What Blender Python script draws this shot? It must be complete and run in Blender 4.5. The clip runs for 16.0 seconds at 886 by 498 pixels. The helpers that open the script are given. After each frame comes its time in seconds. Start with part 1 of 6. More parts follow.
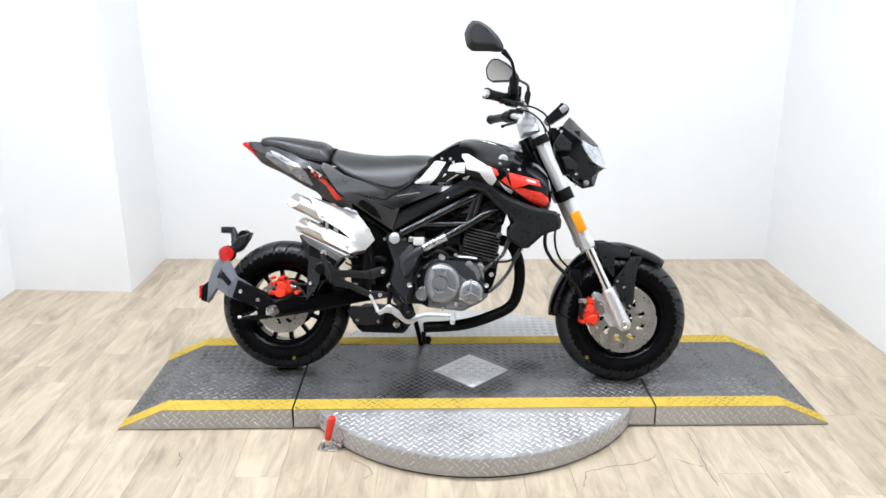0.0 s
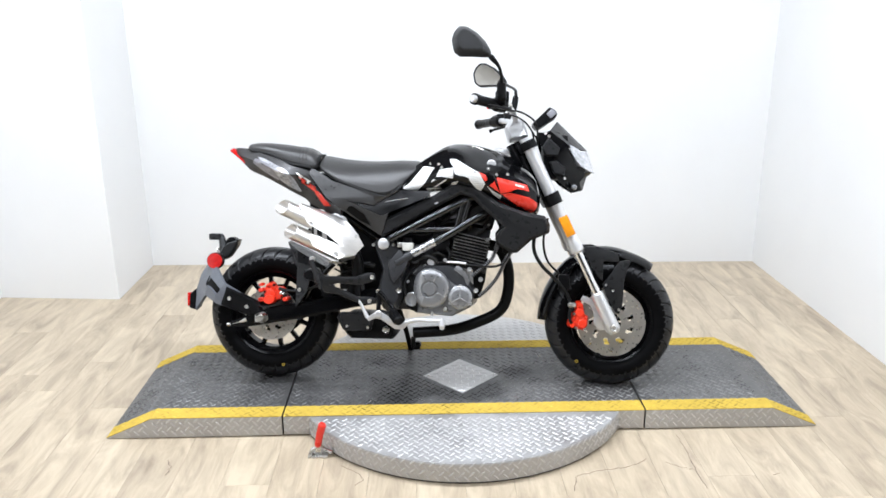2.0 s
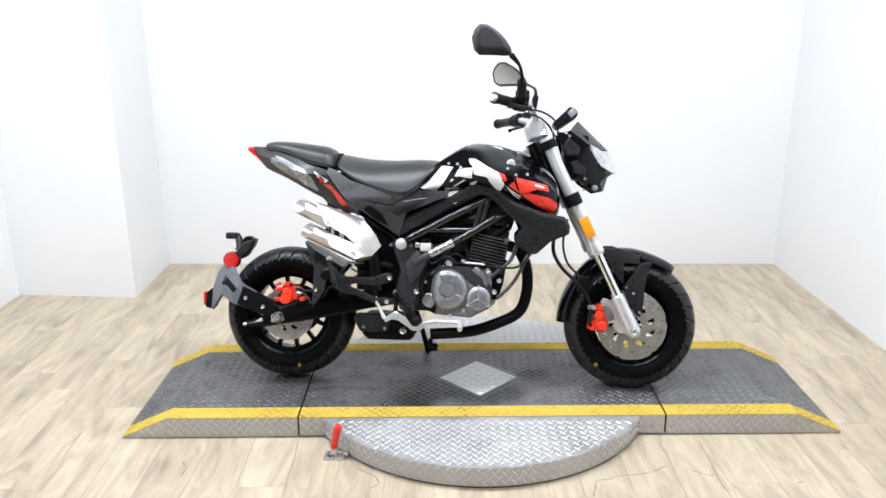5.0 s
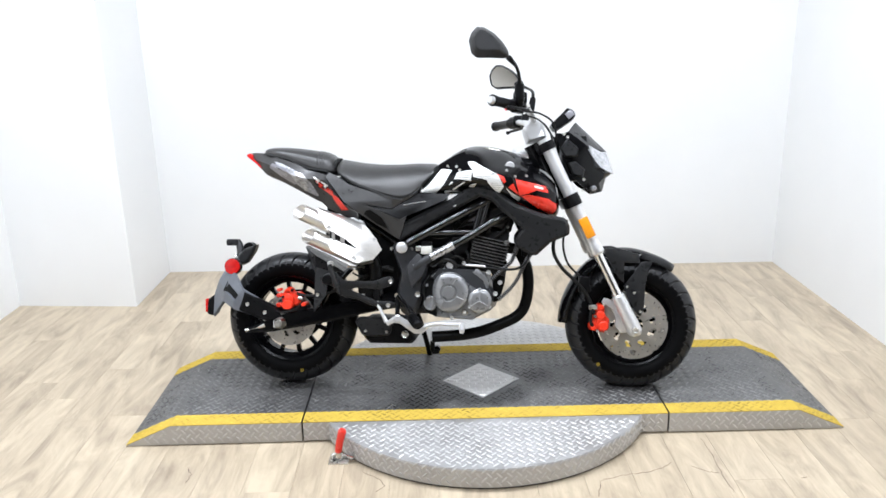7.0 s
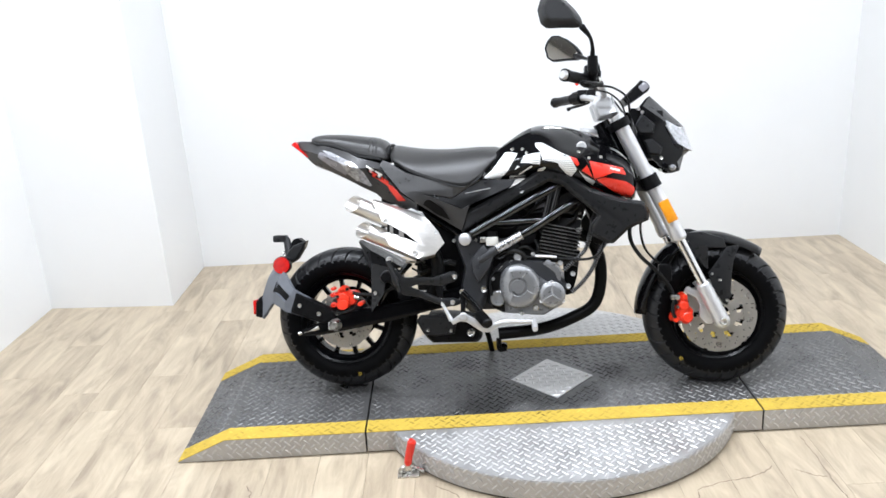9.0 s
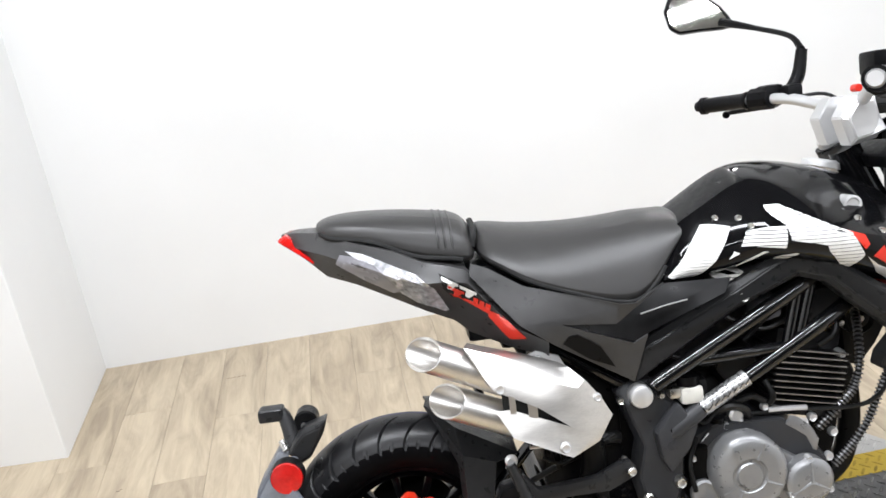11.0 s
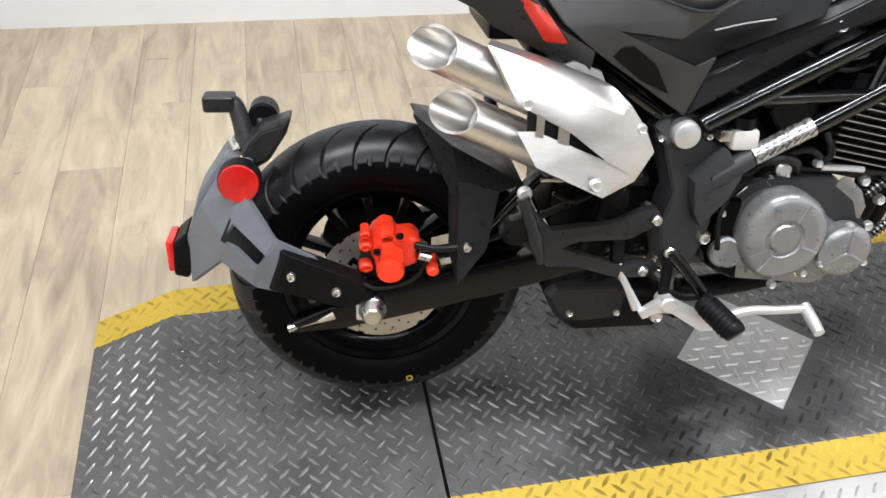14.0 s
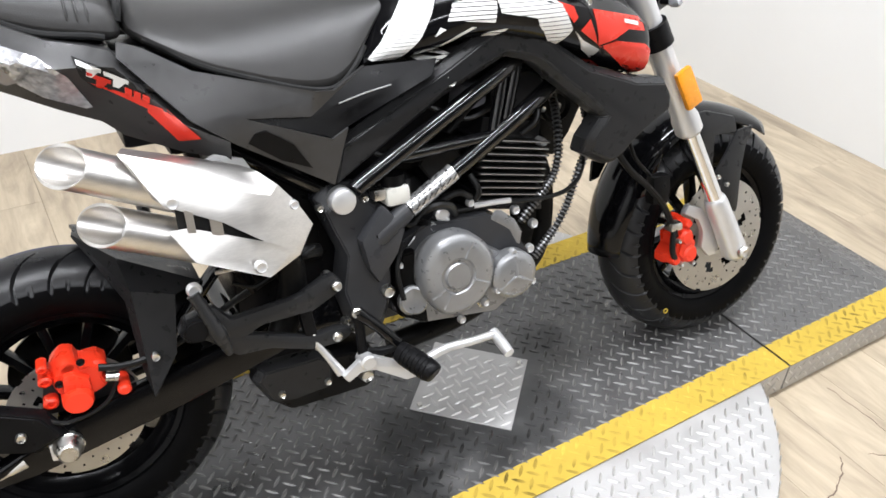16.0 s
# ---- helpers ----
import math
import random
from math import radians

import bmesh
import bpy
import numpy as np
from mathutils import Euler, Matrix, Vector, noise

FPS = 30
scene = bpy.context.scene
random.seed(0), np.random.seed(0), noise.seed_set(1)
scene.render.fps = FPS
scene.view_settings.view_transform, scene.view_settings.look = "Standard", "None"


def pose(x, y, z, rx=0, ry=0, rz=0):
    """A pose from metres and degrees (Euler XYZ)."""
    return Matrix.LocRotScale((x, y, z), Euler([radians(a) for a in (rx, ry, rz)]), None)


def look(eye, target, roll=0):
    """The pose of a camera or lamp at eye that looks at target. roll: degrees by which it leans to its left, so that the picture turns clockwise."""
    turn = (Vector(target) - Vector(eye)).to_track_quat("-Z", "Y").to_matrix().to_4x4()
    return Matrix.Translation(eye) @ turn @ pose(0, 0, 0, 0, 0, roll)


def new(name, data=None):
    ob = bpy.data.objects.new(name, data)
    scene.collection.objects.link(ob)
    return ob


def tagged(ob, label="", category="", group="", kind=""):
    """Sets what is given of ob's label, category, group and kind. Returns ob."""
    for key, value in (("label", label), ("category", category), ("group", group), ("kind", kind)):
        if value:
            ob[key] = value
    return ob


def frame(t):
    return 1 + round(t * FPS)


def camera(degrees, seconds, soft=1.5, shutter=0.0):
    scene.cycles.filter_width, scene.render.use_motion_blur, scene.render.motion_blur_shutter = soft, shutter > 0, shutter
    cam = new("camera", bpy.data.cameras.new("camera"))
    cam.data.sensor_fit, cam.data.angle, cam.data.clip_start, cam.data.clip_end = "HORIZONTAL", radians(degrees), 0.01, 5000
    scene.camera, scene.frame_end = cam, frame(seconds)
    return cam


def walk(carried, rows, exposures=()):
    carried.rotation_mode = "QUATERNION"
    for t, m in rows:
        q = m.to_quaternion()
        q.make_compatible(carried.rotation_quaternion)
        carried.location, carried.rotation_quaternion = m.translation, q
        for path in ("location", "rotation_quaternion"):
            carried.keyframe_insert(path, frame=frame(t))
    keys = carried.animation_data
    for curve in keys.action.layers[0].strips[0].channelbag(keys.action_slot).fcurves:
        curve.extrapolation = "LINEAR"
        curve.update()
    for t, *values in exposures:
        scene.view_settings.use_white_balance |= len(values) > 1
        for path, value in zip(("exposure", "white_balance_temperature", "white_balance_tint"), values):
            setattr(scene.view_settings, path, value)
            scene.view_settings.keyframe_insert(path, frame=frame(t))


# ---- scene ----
cam = camera(57.4, 16.0, soft=1.6)
PATH = [
    (0, (-0.127, -2.767, 1.436), (-0.111, -0.861, 0.831), -0.2),
    (0.5, (-0.128, -2.769, 1.439), (-0.104, -0.863, 0.834), -0.1),
    (1, (-0.132, -2.774, 1.441), (-0.104, -0.869, 0.834), -0.1),
    (1.5, (-0.131, -2.767, 1.435), (-0.101, -0.862, 0.824), -0.2),
    (2, (-0.125, -2.765, 1.445), (-0.083, -0.857, 0.846), -0.4),
    (2.5, (-0.138, -2.765, 1.441), (-0.119, -0.856, 0.844), -0.9),
    (3, (-0.147, -2.757, 1.44), (-0.138, -0.847, 0.847), -1.0),
    (3.5, (-0.135, -2.755, 1.444), (-0.123, -0.844, 0.853), -0.5),
    (5.8, (-0.139, -2.724, 1.435), (-0.136, -0.817, 0.833), -0.4),
    (6, (-0.144, -2.725, 1.437), (-0.152, -0.815, 0.843), -1.0),
    (6.5, (-0.143, -2.736, 1.441), (-0.152, -0.824, 0.855), -1.2),
    (7, (-0.146, -2.743, 1.432), (-0.135, -0.83, 0.845), -1.3),
    (7.5, (-0.142, -2.751, 1.445), (-0.137, -0.837, 0.864), -1.5),
    (8, (-0.164, -2.746, 1.447), (-0.16, -0.832, 0.866), -1.2),
    (8.5, (-0.241, -2.703, 1.442), (-0.256, -0.8, 0.828), -3.1),
    (9, (-0.314, -2.508, 1.426), (-0.34, -0.615, 0.78), -3.6),
    (9.5, (-0.406, -2.163, 1.454), (-0.512, -0.273, 0.807), -4.2),
    (9.7, (-0.456, -2.028, 1.431), (-0.542, -0.137, 0.784), -5.2),
    (11.8, (-0.776, -0.828, 1.386), (-0.429, 0.908, 0.458), -4.2),
    (12, (-0.772, -0.813, 1.37), (-0.415, 0.897, 0.396), -3.4),
    (12.5, (-0.783, -0.82, 1.313), (-0.433, 0.809, 0.206), -0.1),
    (13, (-0.802, -0.84, 1.275), (-0.494, 0.709, 0.048), 0.7),
    (13.5, (-0.816, -0.865, 1.241), (-0.52, 0.593, -0.096), 2.5),
    (14, (-0.818, -0.875, 1.232), (-0.473, 0.563, -0.114), 3.7),
    (14.5, (-0.798, -0.887, 1.233), (-0.292, 0.532, -0.082), 4.0),
    (15, (-0.764, -0.911, 1.241), (-0.093, 0.496, -0.012), 3.6),
    (15.5, (-0.727, -0.927, 1.244), (0.065, 0.426, 0.002), 2.9),
    (16, (-0.696, -0.954, 1.25), (0.185, 0.415, 0.088), 2.6),
]
EXPOSURES = [(0.0, 0.05, 6050.0, 10.0), (9.0, 0.05, 6050.0, 10.0), (11.8, -0.05, 6400.0, 11.0), (14.5, -0.07, 6400.0, 11.0), (16.0, 0.03, 6350.0, 11.0)]
walk(cam, [(t, look(eye, target, roll)) for t, eye, target, roll in PATH], EXPOSURES)

# ---- light ----
world = bpy.data.worlds.new("room_world")
scene.world = world
world.use_nodes = True
world.node_tree.nodes["Background"].inputs[0].default_value = (1.0, 0.98, 0.95, 1)
world.node_tree.nodes["Background"].inputs[1].default_value = 0.1


def area_lamp(name, x, y, z, sx, sy, power, color=(0.95, 0.965, 0.99), aim=None):
    data = bpy.data.lights.new(name, "AREA")
    data.shape, data.size, data.size_y, data.energy, data.color = "RECTANGLE", sx, sy, power, color
    ob = new(name, data)
    ob.matrix_basis = look((x, y, z), aim) if aim else pose(x, y, z)
    return ob


for lx in (-1.35, 0.0, 1.35):
    dimmed = 0.8 if lx > 1 else 1.0
    area_lamp("ceiling_lamp", lx, -0.15, 2.72, 1.2, 0.16, 44 * dimmed)
    area_lamp("ceiling_lamp", lx, -2.1, 2.72, 1.2, 0.16, 30 * dimmed ** 4)
# ---- materials ----
def mat(name, color, rough=0.5, metal=0.0, vary=0.15, scale=30.0, bump=0.0, bscale=200.0, spec=0.5, coat=0.0, rvary=0.1, aniso=None):
    """A principled material whose colour and gloss vary at two scales, with a fine relief."""
    m = bpy.data.materials.new(name)
    m.use_nodes = True
    nt = m.node_tree
    b = nt.nodes["Principled BSDF"]
    b.inputs["Metallic"].default_value = metal
    b.inputs["Specular IOR Level"].default_value = spec
    b.inputs["Coat Weight"].default_value = coat
    b.inputs["Coat Roughness"].default_value = 0.06
    tc = nt.nodes.new("ShaderNodeTexCoord")
    mp = nt.nodes.new("ShaderNodeMapping")
    nt.links.new(tc.outputs["Object"], mp.inputs["Vector"])
    if aniso:
        mp.inputs["Scale"].default_value = aniso
    n1 = nt.nodes.new("ShaderNodeTexNoise")
    n1.inputs["Scale"].default_value, n1.inputs["Detail"].default_value = scale, 5
    n2 = nt.nodes.new("ShaderNodeTexNoise")
    n2.inputs["Scale"].default_value, n2.inputs["Detail"].default_value = scale * 0.17, 3
    for n in (n1, n2):
        nt.links.new(mp.outputs["Vector"], n.inputs["Vector"])
    add = nt.nodes.new("ShaderNodeMath")
    add.operation = "ADD"
    nt.links.new(n1.outputs["Fac"], add.inputs[0])
    nt.links.new(n2.outputs["Fac"], add.inputs[1])
    rmp = nt.nodes.new("ShaderNodeMapRange")
    rmp.inputs["From Min"].default_value, rmp.inputs["From Max"].default_value = 0.65, 1.35
    rmp.inputs["To Min"].default_value, rmp.inputs["To Max"].default_value = 1 - vary, 1 + vary
    nt.links.new(add.outputs[0], rmp.inputs["Value"])
    mul = nt.nodes.new("ShaderNodeMix")
    mul.data_type, mul.blend_type = "RGBA", "MULTIPLY"
    mul.inputs["Factor"].default_value = 1.0
    mul.inputs["A"].default_value = (*color, 1)
    nt.links.new(rmp.outputs["Result"], mul.inputs["B"])
    nt.links.new(mul.outputs["Result"], b.inputs["Base Color"])
    rr = nt.nodes.new("ShaderNodeMapRange")
    rr.inputs["From Min"].default_value, rr.inputs["From Max"].default_value = 0.3, 0.7
    rr.inputs["To Min"].default_value, rr.inputs["To Max"].default_value = max(0.02, rough - rvary), min(1, rough + rvary)
    nt.links.new(n1.outputs["Fac"], rr.inputs["Value"])
    nt.links.new(rr.outputs["Result"], b.inputs["Roughness"])
    if bump:
        n3 = nt.nodes.new("ShaderNodeTexNoise")
        n3.inputs["Scale"].default_value, n3.inputs["Detail"].default_value = bscale, 3
        nt.links.new(mp.outputs["Vector"], n3.inputs["Vector"])
        bp = nt.nodes.new("ShaderNodeBump")
        bp.inputs["Strength"].default_value, bp.inputs["Distance"].default_value = bump, 0.002
        nt.links.new(n3.outputs["Fac"], bp.inputs["Height"])
        nt.links.new(bp.outputs["Normal"], b.inputs["Normal"])
    return m


def wood_mat():
    """Pale greyed oak planks: each board its own tone, long grain, dark streaks and knots."""
    m = bpy.data.materials.new("pale_oak_plank")
    m.use_nodes = True
    nt = m.node_tree
    b = nt.nodes["Principled BSDF"]
    geo = nt.nodes.new("ShaderNodeNewGeometry")
    oi = nt.nodes.new("ShaderNodeObjectInfo")
    off = nt.nodes.new("ShaderNodeVectorMath")
    off.operation = "MULTIPLY_ADD"
    cmb = nt.nodes.new("ShaderNodeCombineXYZ")
    for k in ("X", "Y", "Z"):
        nt.links.new(oi.outputs["Random"], cmb.inputs[k])
    off.inputs[1].default_value = (7.0, 31.0, 5.0)
    nt.links.new(cmb.outputs[0], off.inputs[0])
    nt.links.new(geo.outputs["Position"], off.inputs[2])

    def noise_at(scale_xyz, scale, detail, rough=0.6):
        mp = nt.nodes.new("ShaderNodeMapping")
        mp.inputs["Scale"].default_value = scale_xyz
        nt.links.new(off.outputs[0], mp.inputs["Vector"])
        n = nt.nodes.new("ShaderNodeTexNoise")
        n.inputs["Scale"].default_value, n.inputs["Detail"].default_value, n.inputs["Roughness"].default_value = scale, detail, rough
        n.inputs["Distortion"].default_value = 0.4
        nt.links.new(mp.outputs[0], n.inputs["Vector"])
        return n
    grain = noise_at((24, 1.6, 1), 3.0, 7, 0.68)
    cloud = noise_at((8, 1.9, 1), 1.7, 4, 0.6)
    cloud.inputs["Distortion"].default_value = 1.1
    ramp = nt.nodes.new("ShaderNodeValToRGB")
    el = ramp.color_ramp.elements
    el[0].position, el[0].color = 0.27, (0.26, 0.208, 0.148, 1)
    el[1].position, el[1].color = 0.66, (0.56, 0.472, 0.342, 1)
    e = el.new(0.46)
    e.color = (0.415, 0.340, 0.243, 1)
    mixv = nt.nodes.new("ShaderNodeMath")
    mixv.operation = "MULTIPLY_ADD"
    mixv.inputs[1].default_value = 0.26
    half = nt.nodes.new("ShaderNodeMath")
    half.operation = "MULTIPLY"
    half.inputs[1].default_value = 0.74
    nt.links.new(cloud.outputs["Fac"], half.inputs[0])
    nt.links.new(grain.outputs["Fac"], mixv.inputs[0])
    nt.links.new(half.outputs[0], mixv.inputs[2])
    # tone of the single board
    tone = nt.nodes.new("ShaderNodeMath")
    tone.operation = "MULTIPLY_ADD"
    tone.inputs[1].default_value, tone.inputs[2].default_value = 0.08, -0.04
    nt.links.new(oi.outputs["Random"], tone.inputs[0])
    tot = nt.nodes.new("ShaderNodeMath")
    nt.links.new(mixv.outputs[0], tot.inputs[0])
    nt.links.new(tone.outputs[0], tot.inputs[1])
    nt.links.new(tot.outputs[0], ramp.inputs["Fac"])
    nt.links.new(ramp.outputs["Color"], b.inputs["Base Color"])
    b.inputs["Roughness"].default_value = 0.38
    bp = nt.nodes.new("ShaderNodeBump")
    bp.inputs["Strength"].default_value, bp.inputs["Distance"].default_value = 0.15, 0.001
    nt.links.new(grain.outputs["Fac"], bp.inputs["Height"])
    nt.links.new(bp.outputs["Normal"], b.inputs["Normal"])
    return m


def stained(m, spots):
    """Adds dark oily patches of uneven outline at places of the deck."""
    nt = m.node_tree
    b = nt.nodes["Principled BSDF"]
    src = b.inputs["Base Color"].links[0].from_socket
    geo = nt.nodes.new("ShaderNodeNewGeometry")
    n = nt.nodes.new("ShaderNodeTexNoise")
    n.inputs["Scale"].default_value, n.inputs["Detail"].default_value = 14.0, 4
    nt.links.new(geo.outputs["Position"], n.inputs["Vector"])
    for x, y, r in spots:
        d = nt.nodes.new("ShaderNodeVectorMath")
        d.operation = "DISTANCE"
        d.inputs[1].default_value = (x, y, 0.075)
        nt.links.new(geo.outputs["Position"], d.inputs[0])
        w = nt.nodes.new("ShaderNodeMath")
        w.operation = "MULTIPLY_ADD"
        w.inputs[1].default_value = -0.16
        nt.links.new(n.outputs["Fac"], w.inputs[0])
        nt.links.new(d.outputs["Value"], w.inputs[2])
        mr = nt.nodes.new("ShaderNodeMapRange")
        mr.inputs["From Min"].default_value, mr.inputs["From Max"].default_value = r - 0.11, r - 0.05
        mr.inputs["To Min"].default_value, mr.inputs["To Max"].default_value = 0.16, 1.0
        nt.links.new(w.outputs[0], mr.inputs["Value"])
        mix = nt.nodes.new("ShaderNodeMix")
        mix.data_type, mix.blend_type = "RGBA", "MULTIPLY"
        mix.inputs["Factor"].default_value = 1.0
        nt.links.new(src, mix.inputs["A"])
        nt.links.new(mr.outputs["Result"], mix.inputs["B"])
        src = mix.outputs["Result"]
    nt.links.new(src, b.inputs["Base Color"])
    return m


M = dict(
    wall=mat("white_wall_paint", (0.80, 0.805, 0.80), 0.6, vary=0.035, scale=2.0, bump=0.06, bscale=300),
    # dark tone of the unseen surround, set to cut fill and reflections
    dim=mat("dark_unseen_surround", (0.13, 0.13, 0.135), 0.7, vary=0.05, scale=2.0),
    wood=wood_mat(),
    gap=mat("dark_joint", (0.36, 0.285, 0.195), 0.8),
    deck=mat("worn_black_tread", (0.054, 0.053, 0.052), 0.40, vary=0.6, scale=9.0, bump=0.12, bscale=350, spec=1.0, rvary=0.14),
    lug=mat("rubbed_black_lug", (0.165, 0.162, 0.157), 0.34, metal=0.45, vary=0.5, scale=14.0, rvary=0.15),
    yellow=mat("yellow_safety_paint", (0.50, 0.355, 0.060), 0.75, vary=0.09, scale=26.0, bump=0.15, bscale=250, spec=0.08),
    wornyellow=mat("scuffed_yellow_lug", (0.40, 0.28, 0.048), 0.7, vary=0.75, scale=24.0, spec=0.1),
    alu=mat("bright_tread_aluminium", (0.47, 0.463, 0.455), 0.46, metal=0.65, vary=0.12, scale=12.0, bump=0.05, rvary=0.12),
    alulug=mat("rubbed_aluminium_lug", (0.56, 0.553, 0.542), 0.40, metal=0.65, vary=0.1, scale=20.0),
    rubber_seam=mat("black_rubber_seam", (0.02, 0.02, 0.02), 0.7),
    redplastic=mat("red_vinyl_grip", (0.72, 0.035, 0.02), 0.35, vary=0.08),
    crack=mat("brown_seam", (0.16, 0.115, 0.085), 0.8),
    zinc=mat("zinc_plated_steel", (0.62, 0.61, 0.58), 0.3, metal=1.0, vary=0.2, scale=60),
)


OIL = ((-0.235, -0.14, 0.08), (-0.165, -0.06, 0.085), (-0.03, -0.135, 0.07), (0.19, 0.03, 0.06), (-0.28, 0.14, 0.06), (0.085, -0.125, 0.075), (-0.20, -0.17, 0.06))
stained(M["deck"], OIL)
stained(M["lug"], OIL)


def link(name, bm, material, parent=None, smooth=True):
    me = bpy.data.meshes.new(name)
    bm.to_mesh(me)
    bm.free()
    if smooth:
        for p in me.polygons:
            p.use_smooth = True
        me.set_sharp_from_angle(angle=radians(32))
    for m in (material if isinstance(material, (list, tuple)) else (material,)):
        me.materials.append(m)
    ob = new(name, me)
    ob.parent = parent
    return ob


def part(name, bm, material, parent, label=""):
    ob = link(name, bm, material, parent)
    return tagged(ob, label) if label else ob


def box_bm(x0, x1, y0, y1, z0, z1, bevel=0.0, seg=2):
    bm = bmesh.new()
    bmesh.ops.create_cube(bm, size=1)
    bmesh.ops.scale(bm, vec=(x1 - x0, y1 - y0, z1 - z0), verts=bm.verts)
    bmesh.ops.translate(bm, vec=((x0 + x1) / 2, (y0 + y1) / 2, (z0 + z1) / 2), verts=bm.verts)
    if bevel:
        bmesh.ops.bevel(bm, geom=bm.edges[:], offset=bevel, segments=seg, affect="EDGES", profile=0.6)
    return bm


def prism_bm(poly, d0, d1, axis="y", bevel=0.0, seg=2):
    """A plate: the polygon (a, b) pushed from d0 to d1 along an axis; a, b are x, z (axis y) or x, y (axis z)."""
    bm = bmesh.new()
    put = (lambda a, b, d: (a, d, b)) if axis == "y" else (lambda a, b, d: (a, b, d))
    lo = [bm.verts.new(put(a, b, d0)) for a, b in poly]
    hi = [bm.verts.new(put(a, b, d1)) for a, b in poly]
    bm.faces.new(lo)
    bm.faces.new(hi[::-1])
    for k in range(len(poly)):
        bm.faces.new((lo[k - 1], hi[k - 1], hi[k], lo[k]))
    bmesh.ops.recalc_face_normals(bm, faces=bm.faces[:])
    if bevel:
        bmesh.ops.bevel(bm, geom=bm.edges[:], offset=bevel, segments=seg, affect="EDGES", profile=0.6, clamp_overlap=True)
    return bm


def lugs_mesh(name, spots, material, parent, length=0.029, width=0.0066, height=0.0021):
    """Raised lens-shaped lugs of tread plate; each spot is a place, a direction along the lug and the surface normal."""
    verts, faces = [], []
    for c, d, n in spots:
        c, d, n = Vector(c), Vector(d).normalized(), Vector(n)
        s = n.cross(d)
        k = len(verts)
        for a, b, h in ((-0.5, 0, 0), (-0.22, -0.5, 0), (0.22, -0.5, 0), (0.5, 0, 0), (0.22, 0.5, 0), (-0.22, 0.5, 0), (-0.3, 0, 1), (0.3, 0, 1)):
            verts.append(c + d * (a * length) + s * (b * width) + n * (h * height))
        faces += [(k, k + 1, k + 6), (k + 1, k + 2, k + 7, k + 6), (k + 2, k + 3, k + 7), (k + 3, k + 4, k + 7), (k + 4, k + 5, k + 6, k + 7), (k + 5, k, k + 6)]
    me = bpy.data.meshes.new(name)
    me.from_pydata(verts, [], faces)
    me.materials.append(material)
    ob = new(name, me)
    ob.parent = parent
    return tagged(ob, kind="stuff")


def lug_grid(x0, x1, y0, y1, place, pitch=0.0325, keep=lambda x, y: True, turn=45):
    """Two crossing sets of lugs on the rectangle; place(x, y) gives a point, the surface's two axes and its normal."""
    out = []
    c, s = math.cos(radians(turn)), math.sin(radians(turn))
    ny, nx = int((y1 - y0) / (pitch / 2)), int((x1 - x0) / (pitch / 2))
    for j in range(ny + 1):
        for i in range(nx + 1):
            if (i + j) % 2:
                continue
            x, y = x0 + i * pitch / 2, y0 + j * pitch / 2
            if keep(x, y):
                p, ax, ay, n = place(x, y)
                sgn = 1 if j % 2 else -1
                out.append((p, ax * c + ay * (s * sgn), n))
    return out
# ---- room ----
BACK, RIGHT, LEFT, COLX, COLY = 1.606, 1.712, -2.271, -1.664, 1.068
H = 2.75


def structure(name, bm, material, label, category):
    return tagged(link(name, bm, material, smooth=False), label, category, kind="structure")


structure("wall_north", prism_bm([(COLX - 0.02, BACK), (1.95, BACK - 0.080), (1.95, BACK + 0.12), (COLX - 0.02, BACK + 0.12)], -0.003, H, "z"), M["wall"], "plain white painted back wall behind the motorcycle", "wall")
structure("wall_column", prism_bm([(-2.45, COLY + 0.066), (LEFT, COLY + 0.051), (COLX, COLY), (COLX, BACK + 0.12), (-2.45, BACK + 0.12)], -0.003, H, "z", 0.004), M["wall"], "white boxed-out column in the room's corner", "wall")
structure("wall_west", prism_bm([(LEFT - 0.14, COLY + 0.1), (LEFT, COLY + 0.1), (-2.42, -7.0), (-2.56, -7.0)], -0.003, H, "z"), M["wall"], "plain white painted side wall", "wall")
structure("wall_east", prism_bm([(RIGHT, BACK), (RIGHT + 0.12, BACK), (1.96, -7.0), (1.84, -7.0)], -0.003, H, "z"), M["wall"], "plain white painted side wall", "wall")
# unseen south wall and ceiling, added dark so black parts reflect little
structure("wall_south", box_bm(-2.7, 2.7, -7.12, -7.0, -0.003, H), M["dim"], "unseen dark wall added to close the room and cut reflections", "wall")
structure("ceiling", box_bm(-2.7, 2.7, -7.12, BACK + 0.12, H, H + 0.1), M["dim"], "unseen dark ceiling added to cut fill light", "ceiling")

floor = structure("floor", box_bm(-2.7, 2.7, -7.12, BACK + 0.12, -0.12, -0.004), M["gap"], "pale greyed oak plank floor with long grain", "floor")

PLANK_W, PLANK_L = 0.152, 0.914


def plank_mesh(length):
    bm = bmesh.new()
    w, c = PLANK_W - 0.0003, 0.0003
    base = [bm.verts.new((sx * w / 2, sy * length / 2, -0.006)) for sx, sy in ((-1, -1), (1, -1), (1, 1), (-1, 1))]
    top = [bm.verts.new((sx * (w / 2 - c), sy * (length / 2 - c), 0)) for sx, sy in ((-1, -1), (1, -1), (1, 1), (-1, 1))]
    bm.faces.new(top)
    for k in range(4):
        bm.faces.new((base[k - 1], base[k], top[k], top[k - 1]))
    me = bpy.data.meshes.new("plank")
    bm.to_mesh(me)
    bm.free()
    me.materials.append(M["wood"])
    return me


